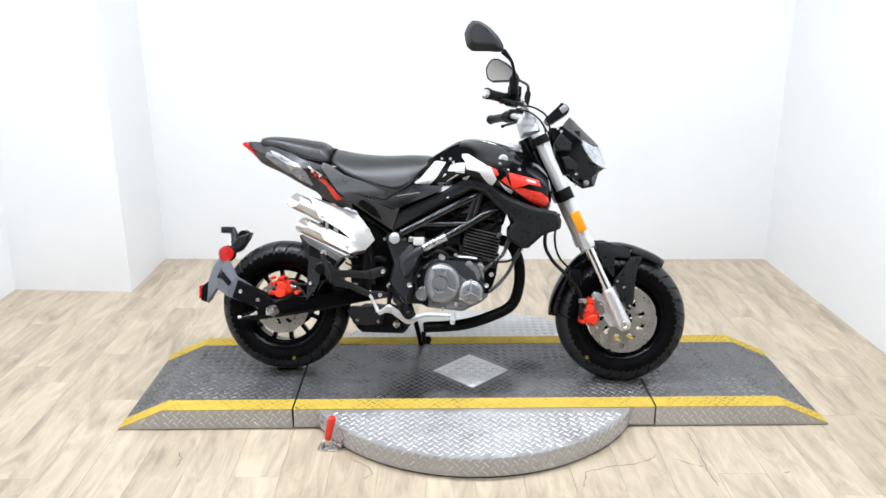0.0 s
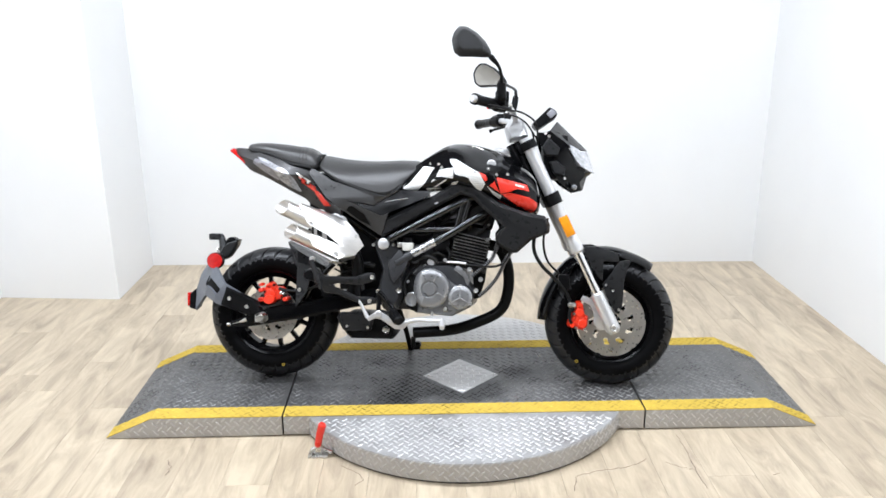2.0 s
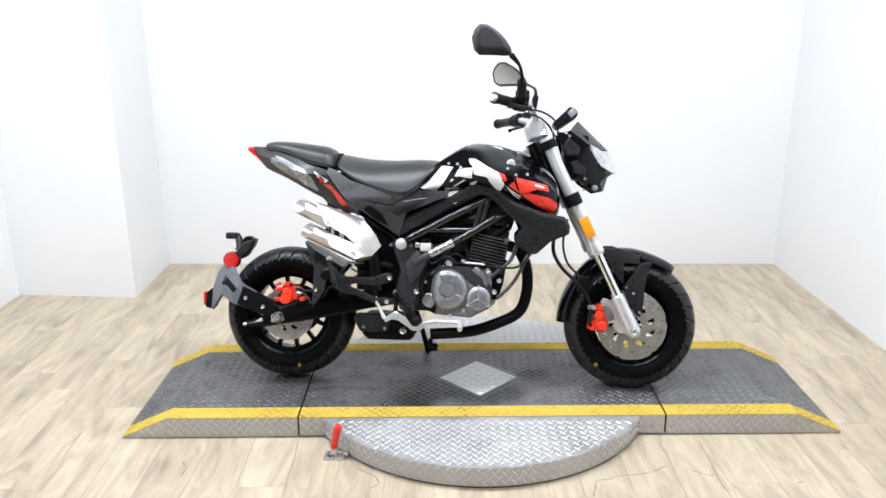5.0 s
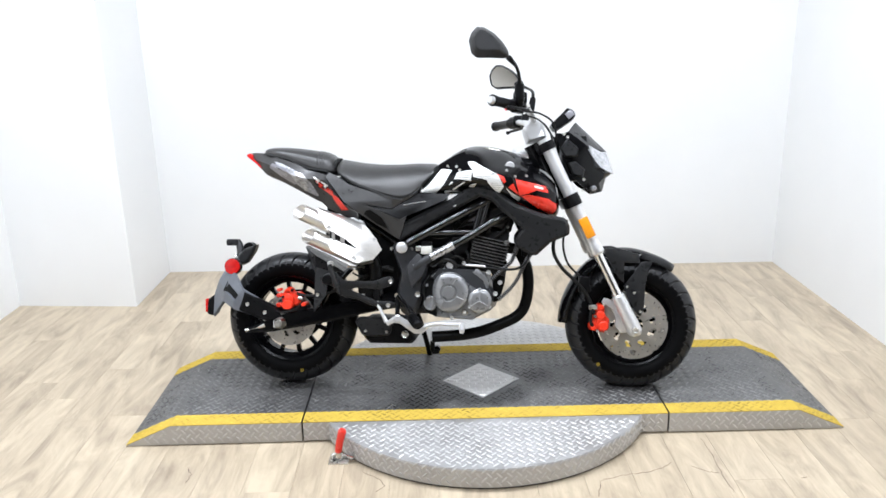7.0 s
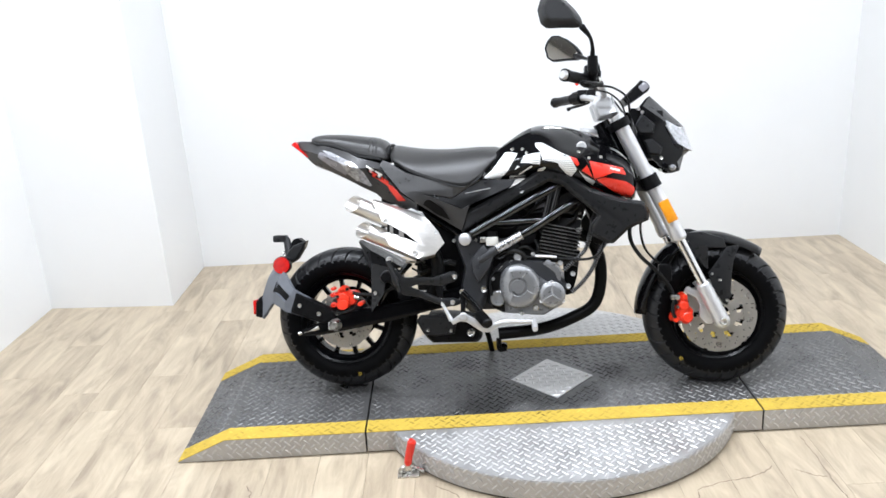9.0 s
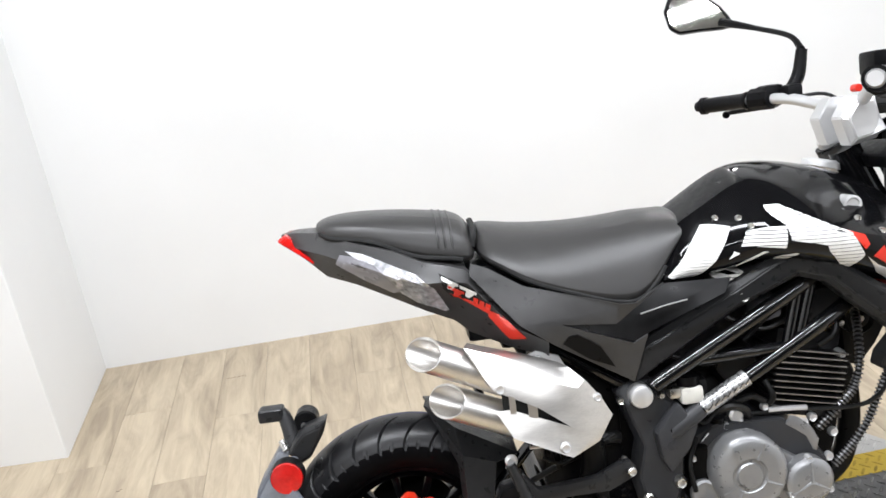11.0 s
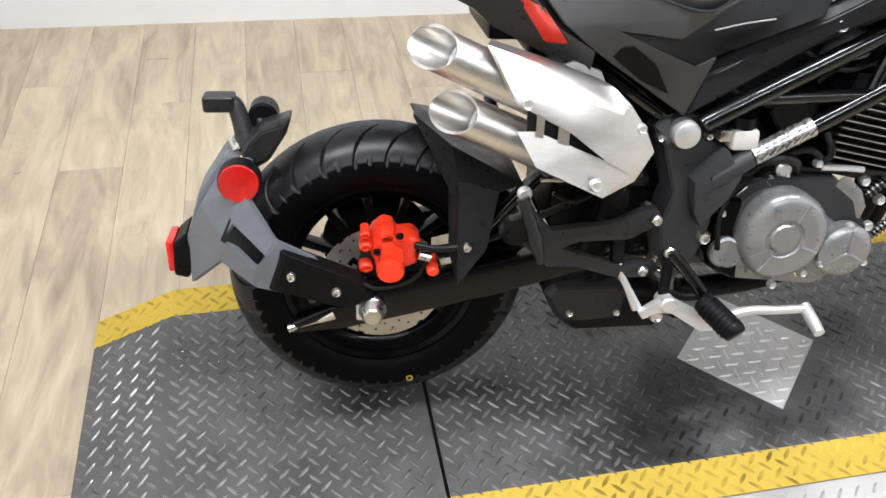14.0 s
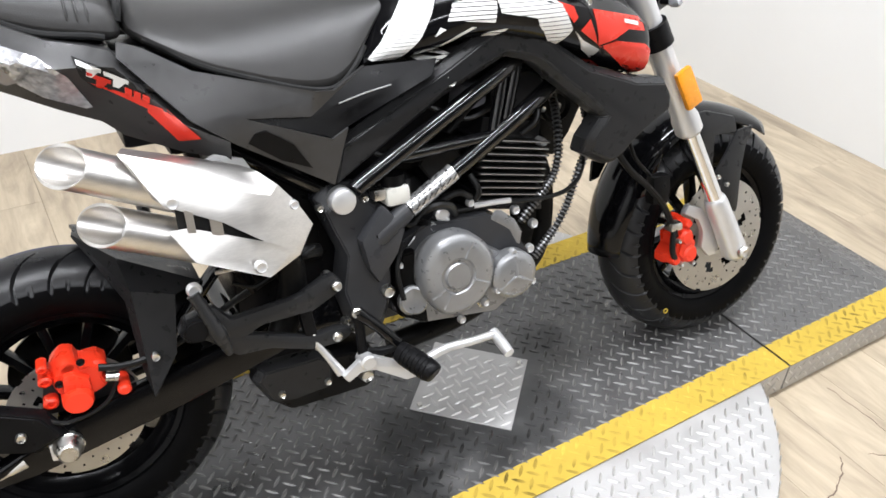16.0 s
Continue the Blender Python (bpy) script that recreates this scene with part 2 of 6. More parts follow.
cut_planks = {}
prng = random.Random(4)
col = 0
px = -2.52
while px < 1.95:
    edge = BACK
    if px < COLX - 0.07:
        edge = COLY + 0.07
    far = edge + (0.0, 0.33, 0.61, 0.17, 0.48)[col % 5] * PLANK_L
    while far > -6.9:
        hi, lo = min(far, edge), max(far - PLANK_L, -6.99)
        length = round(hi - lo - 0.0003, 3)
        if length > 0.03:
            if length not in cut_planks:
                cut_planks[length] = plank_mesh(length)
            ob = new("plank", cut_planks[length])
            ob.location = (px, (hi + lo) / 2, 0)
            ob.parent = floor
        far -= PLANK_L
    px += PLANK_W
    col += 1

for pts in (((0.318, -0.642), (0.337, -0.565), (0.425, -0.532), (0.502, -0.521), (0.559, -0.493), (0.581, -0.471)), ((0.726, -0.331), (0.730, -0.438), (0.721, -0.545), (0.725, -0.644)),
            ((0.641, -0.497), (0.681, -0.528), (0.714, -0.537)), ((-0.408, -0.482), (-0.347, -0.524), (-0.330, -0.565), (-0.355, -0.591)), ((-1.213, 1.375), (-1.181, 1.373), (-1.144, 1.371)),
            ((-1.479, 0.850), (-1.463, 0.855)), ((0.955, -0.580), (0.979, -0.572)), ((-0.978, -0.432), (-0.957, -0.463), (-0.959, -0.515))):
    bm = bmesh.new()
    fine = []
    for (xa, ya), (xb, yb) in zip(pts, pts[1:]):
        for k in range(6):
            fine.append((xa + (xb - xa) * k / 6 + prng.uniform(-0.003, 0.003), ya + (yb - ya) * k / 6 + prng.uniform(-0.003, 0.003)))
    fine.append(pts[-1])
    last = None
    for k, (x, y) in enumerate(fine):
        w = 0.0006 + 0.0011 * prng.random()
        nx, ny = fine[min(k + 1, len(fine) - 1)][0] - fine[max(k - 1, 0)][0], fine[min(k + 1, len(fine) - 1)][1] - fine[max(k - 1, 0)][1]
        ln = math.hypot(nx, ny) or 1
        row = [bm.verts.new((x - ny / ln * w, y + nx / ln * w, 0.0002)), bm.verts.new((x, y, 0.0006)), bm.verts.new((x + ny / ln * w, y - nx / ln * w, 0.0002))]
        if last:
            bm.faces.new((last[0], row[0], row[1], last[1]))
            bm.faces.new((last[1], row[1], row[2], last[2]))
        last = row
    bmesh.ops.recalc_face_normals(bm, faces=bm.faces[:])
    part("floor_seam", bm, M["crack"], floor, "thin brown irregular seam")
# ---- turntable, platform and ramps ----
DECK, NEAR, FAR, SPLIT, KINK, END, STRIPE = 0.075, -0.286, 0.316, 0.624, 1.069, 1.227, 0.07

turntable = new("turntable")
tagged(turntable, "round bright aluminium tread-plate turntable under the platform", "turntable")
DISC_R, DISC_Y, DISC_Z = 0.613, 0.015, 0.071
bm = bmesh.new()
bmesh.ops.create_cone(bm, cap_ends=True, segments=160, radius1=DISC_R, radius2=DISC_R, depth=DISC_Z - 0.008)
bmesh.ops.translate(bm, vec=(0, DISC_Y, (DISC_Z - 0.008) / 2 + 0.008), verts=bm.verts)
rim = [e for e in bm.edges if all(v.co.z > 0.06 for v in e.verts) and len(e.link_faces) == 2 and e.calc_face_angle(0) > 1]
bmesh.ops.bevel(bm, geom=rim, offset=0.003, segments=2, affect="EDGES")
part("disc", bm, M["alu"], turntable)
bm = bmesh.new()
bmesh.ops.create_cone(bm, cap_ends=True, segments=120, radius1=DISC_R - 0.006, radius2=DISC_R - 0.006, depth=0.02)
bmesh.ops.translate(bm, vec=(0, DISC_Y, 0.010), verts=bm.verts)
part("base_ring", bm, M["rubber_seam"], turntable, "black rubber skirt")
Z3 = Vector((0, 0, 1))
flat = lambda z: (lambda x, y: (Vector((x, y, z)), Vector((1, 0, 0)), Vector((0, 1, 0)), Z3))
inside = lambda x, y: x * x + (y - DISC_Y) ** 2 < (DISC_R - 0.015) ** 2 and (y < NEAR - 0.012 or y > FAR + 0.012)
lugs_mesh("tread_pattern", lug_grid(-0.62, 0.62, -0.62, 0.64, flat(DISC_Z), keep=inside), M["alulug"], turntable)


def rim_place(a, z):
    ang = a / DISC_R
    r = Vector((math.sin(ang), -math.cos(ang), 0))
    return Vector((0, DISC_Y, z)) + r * DISC_R, Vector((math.cos(ang), math.sin(ang), 0)), Z3.copy(), r


lugs_mesh("rim_pattern", lug_grid(-0.66, 0.66, 0.019, 0.066, rim_place, pitch=0.031), M["alulug"], turntable, height=0.0022)


def deck_piece(name, label, x0, x1, kink=None, ramp_end=None):
    """One section of the platform: tread deck, two yellow edge stripes and aluminium sides; a ramp falls to the floor past its kink."""
    thing = tagged(new(name), label, "ramp" if ramp_end else "platform")
    gap = 0.003
    if ramp_end is None:
        prof = [(x0 + gap, 0.006), (x0 + gap, DECK), (x1 - gap, DECK), (x1 - gap, 0.006)]
        spans = [(x0 + gap, x1 - gap, lambda x: DECK, Z3)]
    else:
        s = 1 if ramp_end > 0 else -1
        inner = x0 if s > 0 else x1
        prof = [(inner + s * gap, 0.004), (inner + s * gap, DECK), (kink, DECK), (ramp_end, 0.006), (ramp_end, 0.002)]
        slope = (DECK - 0.006) / abs(ramp_end - kink)
        nrm = Vector((s * slope, 0, 1)).normalized()
        lo, hi = sorted((inner + s * gap, kink))
        lo2, hi2 = sorted((kink, ramp_end))
        spans = [(lo, hi, lambda x: DECK, Z3), (lo2, hi2, lambda x: DECK - abs(x - kink) * slope, nrm)]
    part("deck_plate", prism_bm(prof, NEAR + 0.004, FAR - 0.004), M["deck"], thing, "worn black tread plate")
    for y0, y1 in ((NEAR, NEAR + 0.004), (FAR - 0.004, FAR)):
        side = part("side_plate", prism_bm(prof, y0, y1), M["alu"], thing, "bare aluminium tread plate")
    for y0, y1 in ((NEAR - 0.001, NEAR + STRIPE), (FAR - STRIPE, FAR + 0.001)):
        # one closed band that follows the deck's profile
        bm = bmesh.new()
        cuts = sorted({x for lo, hi, zf, nrm in spans for x in (lo, hi)})
        height = lambda x: next(zf(x) for lo, hi, zf, nrm in spans if lo - 1e-6 <= x <= hi + 1e-6)
        rings = [[bm.verts.new((x, y, height(x) + dz)) for y, dz in ((y0, 0.0012), (y1, 0.0012), (y1, -0.001), (y0, -0.001))] for x in cuts]
        for p, q in zip(rings, rings[1:]):
            for k in range(4):
                bm.faces.new((p[k - 1], p[k], q[k], q[k - 1]))
        bm.faces.new(rings[0])
        bm.faces.new(rings[-1][::-1])
        bmesh.ops.recalc_face_normals(bm, faces=bm.faces[:])
        tagged(link("edge_stripe", bm, M["yellow"], thing, False), "yellow painted edge stripe")
    black, gold, bright = [], [], []
    for lo, hi, zf, nrm in spans:
        ax = Vector((nrm.z, 0, -nrm.x))
        here = lambda x, y, zf=zf, ax=ax, nrm=nrm: (Vector((x, y, zf(x) + 0.0002)), ax, Vector((0, 1, 0)), nrm)
        every = lug_grid(lo + 0.012, hi - 0.01, NEAR + 0.008, FAR - 0.008, here)
        for sp in every:
            y = sp[0].y
            if NEAR + STRIPE < y < FAR - STRIPE:
                if abs(sp[0].x) + abs(y) > 0.158:
                    black.append(sp)
            else:
                gold.append((sp[0] + sp[2] * 0.001, sp[1], sp[2]))
        for y, out in ((NEAR, -1), (FAR, 1)):
            for sp in lug_grid(lo + 0.01, hi - 0.01, 0.018, 0.066, lambda x, z, y=y, out=out: (Vector((x, y, z)), Vector((1, 0, 0)), Vector((0, 0, 1)), Vector((0, out, 0))), pitch=0.031):
                if sp[0].z < zf(sp[0].x) - 0.010:
                    bright.append(sp)
    lugs_mesh("tread_pattern", black, M["lug"], thing)
    lugs_mesh("stripe_pattern", gold, M["wornyellow"], thing, height=0.0007)
    lugs_mesh("side_pattern", bright, M["alulug"], thing, height=0.0022)
    return thing


deck_piece("platform", "black tread-plate platform with yellow edges on the turntable", -SPLIT, SPLIT)
deck_piece("ramp", "black tread-plate ramp with yellow edges and aluminium sides", -END, -SPLIT, -KINK, -END)
deck_piece("ramp", "black tread-plate ramp with yellow edges and aluminium sides", SPLIT, END, KINK, END)

# square plate set cornerwise in the middle of the platform
cover = tagged(new("cover_plate"), "square bright tread-plate cover set cornerwise on the platform", "cover plate")
dh = 0.1425
part("plate", prism_bm([(-dh, 0), (0, -dh), (dh, 0), (0, dh)], DECK - 0.001, DECK + 0.003, "z", 0.0008, 1), M["alu"], cover)
dplace = lambda a, b: (Vector((math.sqrt(0.5) * (a - b), math.sqrt(0.5) * (a + b), DECK + 0.003)), Vector((0.7071, 0.7071, 0)), Vector((-0.7071, 0.7071, 0)), Z3)
lugs_mesh("plate_pattern", lug_grid(-0.088, 0.09, -0.088, 0.09, dplace), M["alulug"], cover)
for bx in (-dh + 0.022, dh - 0.022):
    bm = bmesh.new()
    bmesh.ops.create_cone(bm, cap_ends=True, segments=16, radius1=0.006, radius2=0.0045, depth=0.003)
    bmesh.ops.translate(bm, vec=(bx, 0, DECK + 0.0052), verts=bm.verts)
    part("screw", bm, M["zinc"], cover, "small steel screw")

# ---- motorcycle: materials and shape helpers ----
M.update(
    gloss=mat("gloss_black_paint", (0.003, 0.003, 0.0035), 0.09, spec=0.28, coat=0.0, vary=0.1, rvary=0.03),
    plastic=mat("matt_black_plastic", (0.0045, 0.0045, 0.005), 0.36, vary=0.2, scale=90, bump=0.12, bscale=900, spec=0.12),
    greyplastic=mat("dark_grey_plastic", (0.017, 0.0172, 0.018), 0.34, vary=0.15, scale=60, bump=0.12, bscale=900, spec=0.26),
    bluegrey=mat("grey_moulded_plastic", (0.13, 0.14, 0.16), 0.4, vary=0.15, scale=40, bump=0.1, bscale=900),
    vinyl=mat("black_seat_vinyl", (0.031, 0.0302, 0.0295), 0.36, vary=0.08, scale=25, bump=0.18, bscale=700, spec=0.4, rvary=0.03),
    tyre=mat("black_tyre_rubber", (0.003, 0.003, 0.0034), 0.45, spec=0.05, vary=0.3, scale=18, bump=0.1, bscale=300),
    # crown rubber, lighter and glossier than the sidewall
    tread=mat("lighter_tread_rubber", (0.013, 0.013, 0.014), 0.34, spec=0.32, vary=0.25, scale=18, bump=0.1, bscale=300),
    rim=mat("black_rim_enamel", (0.003, 0.003, 0.0035), 0.2, spec=0.14, vary=0.15),
    steel=mat("brushed_stainless_steel", (0.66, 0.640, 0.610), 0.37, metal=0.95, vary=0.10, scale=60, aniso=(1.0, 9, 9), rvary=0.06),
    alloy=mat("silver_painted_alloy", (0.66, 0.66, 0.66), 0.34, metal=0.6, vary=0.03, scale=50, rvary=0.03),
    chrome=mat("polished_chrome", (0.85, 0.85, 0.85), 0.1, metal=1.0, vary=0.03),
    engine=mat("grey_cast_engine_case", (0.29, 0.293, 0.298), 0.31, metal=0.6, vary=0.1, scale=60, bump=0.1, bscale=500, rvary=0.05),
    fin=mat("black_cylinder_fin", (0.010, 0.010, 0.0105), 0.4, metal=0.2, vary=0.2),
    finedge=mat("machined_fin_edge", (0.50, 0.50, 0.50), 0.35, metal=1.0),
    pipe=mat("black_header_pipe", (0.004, 0.004, 0.004), 0.36, vary=0.2, spec=0.12),
    red=mat("red_caliper_enamel", (0.80, 0.042, 0.014), 0.32, vary=0.1),
    redgraphic=mat("red_decal", (0.72, 0.035, 0.018), 0.3, vary=0.06),
    white=mat("white_decal", (0.80, 0.80, 0.78), 0.35, vary=0.05),
    redlens=mat("red_lens", (0.58, 0.010, 0.008), 0.1, coat=0.4, vary=0.35, scale=60, bump=0.6, bscale=140),
    orange=mat("amber_reflector", (0.80, 0.30, 0.012), 0.2, coat=0.5, vary=0.15, scale=150),
    clear=mat("clear_signal_lens", (0.58, 0.59, 0.62), 0.14, metal=0.5, vary=0.5, scale=110, coat=0.4, bump=0.5, bscale=160),
    smoke=mat("smoked_lens", (0.22, 0.218, 0.24), 0.2, coat=0.3, vary=0.15, scale=20),
    discsteel=mat("brake_disc_steel", (0.72, 0.70, 0.66), 0.34, metal=0.85, vary=0.06, scale=40),
    mirror=mat("mirror_glass", (0.72, 0.70, 0.65), 0.03, metal=1.0, vary=0.0, rvary=0.0),
    # flat black for painted gap and slot shade, also seam and badge outline
    hole=mat("flat_black", (0.004, 0.004, 0.004), 0.8),
    cable=mat("black_cable_rubber", (0.007, 0.007, 0.007), 0.36, spec=0.2),
    coil=mat("grey_ribbed_hose", (0.16, 0.16, 0.165), 0.34, metal=0.6, vary=0.2, scale=300),
    cream=mat("translucent_reservoir", (0.62, 0.61, 0.56), 0.3),
    blueline=mat("faded_blue_line", (0.06, 0.06, 0.16), 0.6),
)
M["lacquer"] = mat("black_frame_lacquer", (0.0035, 0.0035, 0.004), 0.13, spec=0.7, vary=0.1, rvary=0.03)
M["cast"] = mat("dark_cast_alloy", (0.034, 0.035, 0.038), 0.36, spec=0.35, vary=0.12, bump=0.1, bscale=700)
M["cowlgrey"] = mat("dark_grey_cowl_plastic", (0.040, 0.0395, 0.0395), 0.36, vary=0.15, scale=60, bump=0.12, bscale=900, spec=0.4)
M["foil"] = mat("silver_foil", (0.45, 0.45, 0.45), 0.3, metal=0.8, vary=0.5, scale=160)
M["satin"] = mat("satin_black_insert", (0.005, 0.005, 0.0055), 0.34, spec=0.25, vary=0.1)
MID = -0.02
BIKE = pose(-0.697, 0.050, 0.0805, -14.55, 0.34, -4.74)
bike = new("motorcycle")
bike.matrix_basis = BIKE
tagged(bike, "small black motorcycle with red and white graphics on its stand", "motorcycle")


def smooth_path(pts, n=6):
    """Points of a Catmull-Rom curve through pts."""
    p = [Vector(q) for q in pts]
    if len(p) < 3:
        return p
    p = [2 * p[0] - p[1]] + p + [2 * p[-1] - p[-2]]
    out = []
    for k in range(1, len(p) - 2):
        for i in range(n):
            t = i / n
            a, b, c, d = p[k - 1], p[k], p[k + 1], p[k + 2]
            out.append(0.5 * (2 * b + (c - a) * t + (2 * a - 5 * b + 4 * c - d) * t * t + (3 * b - a - 3 * c + d) * t ** 3))
    return out + [p[-2]]


def tube_bm(pts, r, seg=12, n=6, bm=None, curve=True):
    """A round bar of radius r (or one radius for each point) along pts, with closed ends."""
    path = smooth_path(pts, n) if curve else [Vector(q) for q in pts]
    bm = bm or bmesh.new()
    radii = [r] * len(path) if not isinstance(r, (list, tuple)) else [float(np.interp(k / (len(path) - 1) * (len(r) - 1), range(len(r)), r)) for k in range(len(path))]
    rings, side = [], None
    for k, c in enumerate(path):
        d = (path[min(k + 1, len(path) - 1)] - path[max(k - 1, 0)]).normalized()
        if side is None:
            side = d.cross(Vector((0, 0, 1)) if abs(d.z) < 0.9 else Vector((0, 1, 0))).normalized()
        side = (side - d * side.dot(d)).normalized()
        up = d.cross(side)
        rings.append([bm.verts.new(c + (side * math.cos(a) + up * math.sin(a)) * radii[k]) for a in (2 * math.pi * i / seg for i in range(seg))])
    for a, b in zip(rings, rings[1:]):
        for i in range(seg):
            bm.faces.new((a[i - 1], a[i], b[i], b[i - 1]))
    bm.faces.new(rings[0][::-1])
    bm.faces.new(rings[-1])
    return bm


def lathe_bm(prof, cx, cz, seg=48, bm=None, closed=False):
    """The profile (y, r) turned round the axle line through (cx, cz)."""
    bm = bm or bmesh.new()
    rings = []
    for y, r in prof:
        rings.append([bm.verts.new((cx + r * math.cos(a), y, cz + r * math.sin(a))) for a in (2 * math.pi * i / seg for i in range(seg))] if r > 1e-6 else [bm.verts.new((cx, y, cz))])
    pairs = list(zip(rings, rings[1:])) + ([(rings[-1], rings[0])] if closed else [])
    for a, b in pairs:
        for i in range(seg):
            if len(a) == 1 and len(b) > 1:
                bm.faces.new((a[0], b[i], b[i - 1]))
            elif len(b) == 1 and len(a) > 1:
                bm.faces.new((a[i - 1], a[i], b[0]))
            elif len(a) > 1:
                bm.faces.new((a[i - 1], a[i], b[i], b[i - 1]))
    bmesh.ops.recalc_face_normals(bm, faces=bm.faces[:])
    return bm


def loft_bm(stations):
    """A body skinned over stations (x, [(half width, z) from the top middle down to the bottom middle])."""
    bm = bmesh.new()
    rings = []
    for x, half in stations:
        right = [(x, MID if w < 1e-6 else -w, z) for w, z in half]
        left = [(x, w + 2 * MID, z) for w, z in reversed(half) if w > 1e-6]
        rings.append([bm.verts.new(p) for p in right + left])
    n = len(rings[0])
    for a, b in zip(rings, rings[1:]):
        for i in range(n):
            bm.faces.new((a[i - 1], a[i], b[i], b[i - 1]))
    bm.faces.new(rings[0])
    bm.faces.new(rings[-1][::-1])
    bmesh.ops.recalc_face_normals(bm, faces=bm.faces[:])
    return bm


def soft(ob, levels=2):
    md = ob.modifiers.new("soften", "SUBSURF")
    md.levels = md.render_levels = levels
    for p in ob.data.polygons:
        p.use_smooth = True
    return ob


def fan_bm(outline, face, y_edge, y_face, y_back, inset=0.72):
    """A faceted moulded cover: outline at y_edge, an inner outline raised to y_face, a wall back to y_back."""
    bm = bmesh.new()
    cx, cz = sum(p[0] for p in outline) / len(outline), sum(p[1] for p in outline) / len(outline)
    inner = face or [(cx + (x - cx) * inset, cz + (z - cz) * inset) for x, z in outline]
    e = [bm.verts.new((x, y_edge, z)) for x, z in outline]
    f = [bm.verts.new((x, y_face, z)) for x, z in inner]
    b = [bm.verts.new((x, y_back, z)) for x, z in outline]
    n = len(outline)
    bm.faces.new(f)
    bm.faces.new(b[::-1])
    for i in range(n):
        bm.faces.new((e[i - 1], e[i], f[i], f[i - 1]))
        bm.faces.new((b[i - 1], b[i], e[i], e[i - 1]))
    bmesh.ops.recalc_face_normals(bm, faces=bm.faces[:])
    bmesh.ops.bevel(bm, geom=[q for q in bm.edges], offset=0.002, segments=2, affect="EDGES", clamp_overlap=True)
    return bm


def bolt(x, y, z, parent, r=0.007, h=0.006, material="zinc", name="bolt"):
    """A domed bolt head that points to the machine's right."""
    return part(name, lathe_bm([(y + 0.002, r), (y - h * 0.5, r), (y - h, r * 0.75), (y - h * 0.8, r * 0.45), (y - h * 0.8, 0)], x, z, 14), M[material], parent)


def plate(name, poly, y0, y1, material, parent=None, bevel=0.003, label=""):
    return part(name, prism_bm(poly, y0, y1, "y", bevel), M[material], parent or bike, label)


def tube(name, pts, r, material, parent=None, seg=12, label="", curve=True):
    return part(name, tube_bm(pts, r, seg, 6, None, curve), M[material], parent or bike, label)


def surface_of(obs):
    """A tree of the shaped surfaces of these parts, in the machine's own axes."""
    from mathutils.bvhtree import BVHTree
    dg = bpy.context.evaluated_depsgraph_get()
    vs, fs = [], []
    for ob in obs:
        me = ob.evaluated_get(dg).to_mesh()
        k = len(vs)
        vs += [v.co.copy() for v in me.vertices]
        fs += [[k + i for i in p.vertices] for p in me.polygons]
    return BVHTree.FromPolygons(vs, fs)


def decal(name, poly, tree, material, parent, lift=0.0015, cuts=3, label="", thick=0.0012):
    """A thin film in the outline poly (x, z), laid on the right-hand face of the surface."""
    bm = bmesh.new()
    f = bm.faces.new([bm.verts.new((x, 0, z)) for x, z in poly])
    bmesh.ops.triangulate(bm, faces=[f])
    for _ in range(cuts):
        long = [e for e in bm.edges if e.calc_length() > 0.012]
        if long:
            bmesh.ops.subdivide_edges(bm, edges=long, cuts=1)
            bmesh.ops.triangulate(bm, faces=bm.faces[:])
    for v in bm.verts:
        hit = tree.ray_cast(Vector((v.co.x, -0.6, v.co.z)), Vector((0, 1, 0)))[0]
        if hit is None:
            hit = tree.find_nearest(Vector((v.co.x, -0.16, v.co.z)))[0]
        v.co.y = hit.y - lift
    bmesh.ops.recalc_face_normals(bm, faces=bm.faces[:])
    if sum(q.normal.y for q in bm.faces) > 0:
        bmesh.ops.reverse_faces(bm, faces=bm.faces[:])
    rim = [e for e in bm.edges if len(e.link_faces) == 1]
    back = bmesh.ops.extrude_edge_only(bm, edges=rim)["geom"]
    bmesh.ops.translate(bm, vec=(0, lift + thick, 0), verts=[g for g in back if isinstance(g, bmesh.types.BMVert)])
    return part(name, bm, M[material], parent, label)


def facet_bm(pts, faces, thick=0.004, mirror=True, back=0.0):
    """A thin moulded skin of flat facets over named points; mirrored to the machine's other side where asked."""
    bm = bmesh.new()
    vs = {k: bm.verts.new(p) for k, p in pts.items()}
    for f in faces:
        bm.faces.new([vs[k] for k in f.split()])
    if mirror:
        ws = {k: bm.verts.new((p[0], 2 * MID - p[1], p[2])) for k, p in pts.items()}
        for f in faces:
            bm.faces.new([ws[k] for k in f.split()][::-1])
    loose = [v for v in bm.verts if not v.link_faces]
    bmesh.ops.delete(bm, geom=loose, context="VERTS")
    half = len(bm.faces) // 2 if mirror else len(bm.faces)
    bm.normal_update()
    bm.faces.ensure_lookup_table()
    if sum(q.normal.y * q.calc_area() for q in list(bm.faces)[:half]) > 0:
        bmesh.ops.reverse_faces(bm, faces=bm.faces[:])
    bm.normal_update()
    outer = bm.faces[:]
    shift = {v: v.normal.copy() for v in bm.verts}
    copy = {v: bm.verts.new(v.co - shift[v] * thick) for v in list(shift)}
    rim = [e for e in bm.edges if len(e.link_faces) == 1]
    for f in outer:
        bm.faces.new([copy[v] for v in reversed(f.verts)])
    for e in rim:
        a, c = e.verts
        l = e.link_loops[0]
        if l.vert is not a:
            a, c = c, a
        bm.faces.new((c, a, copy[a], copy[c]))
    return bm


def skin(name, pts, faces, material, parent, label="", thick=0.004, mirror=True):
    return part(name, facet_bm(pts, faces, thick, mirror), M[material], parent, label)


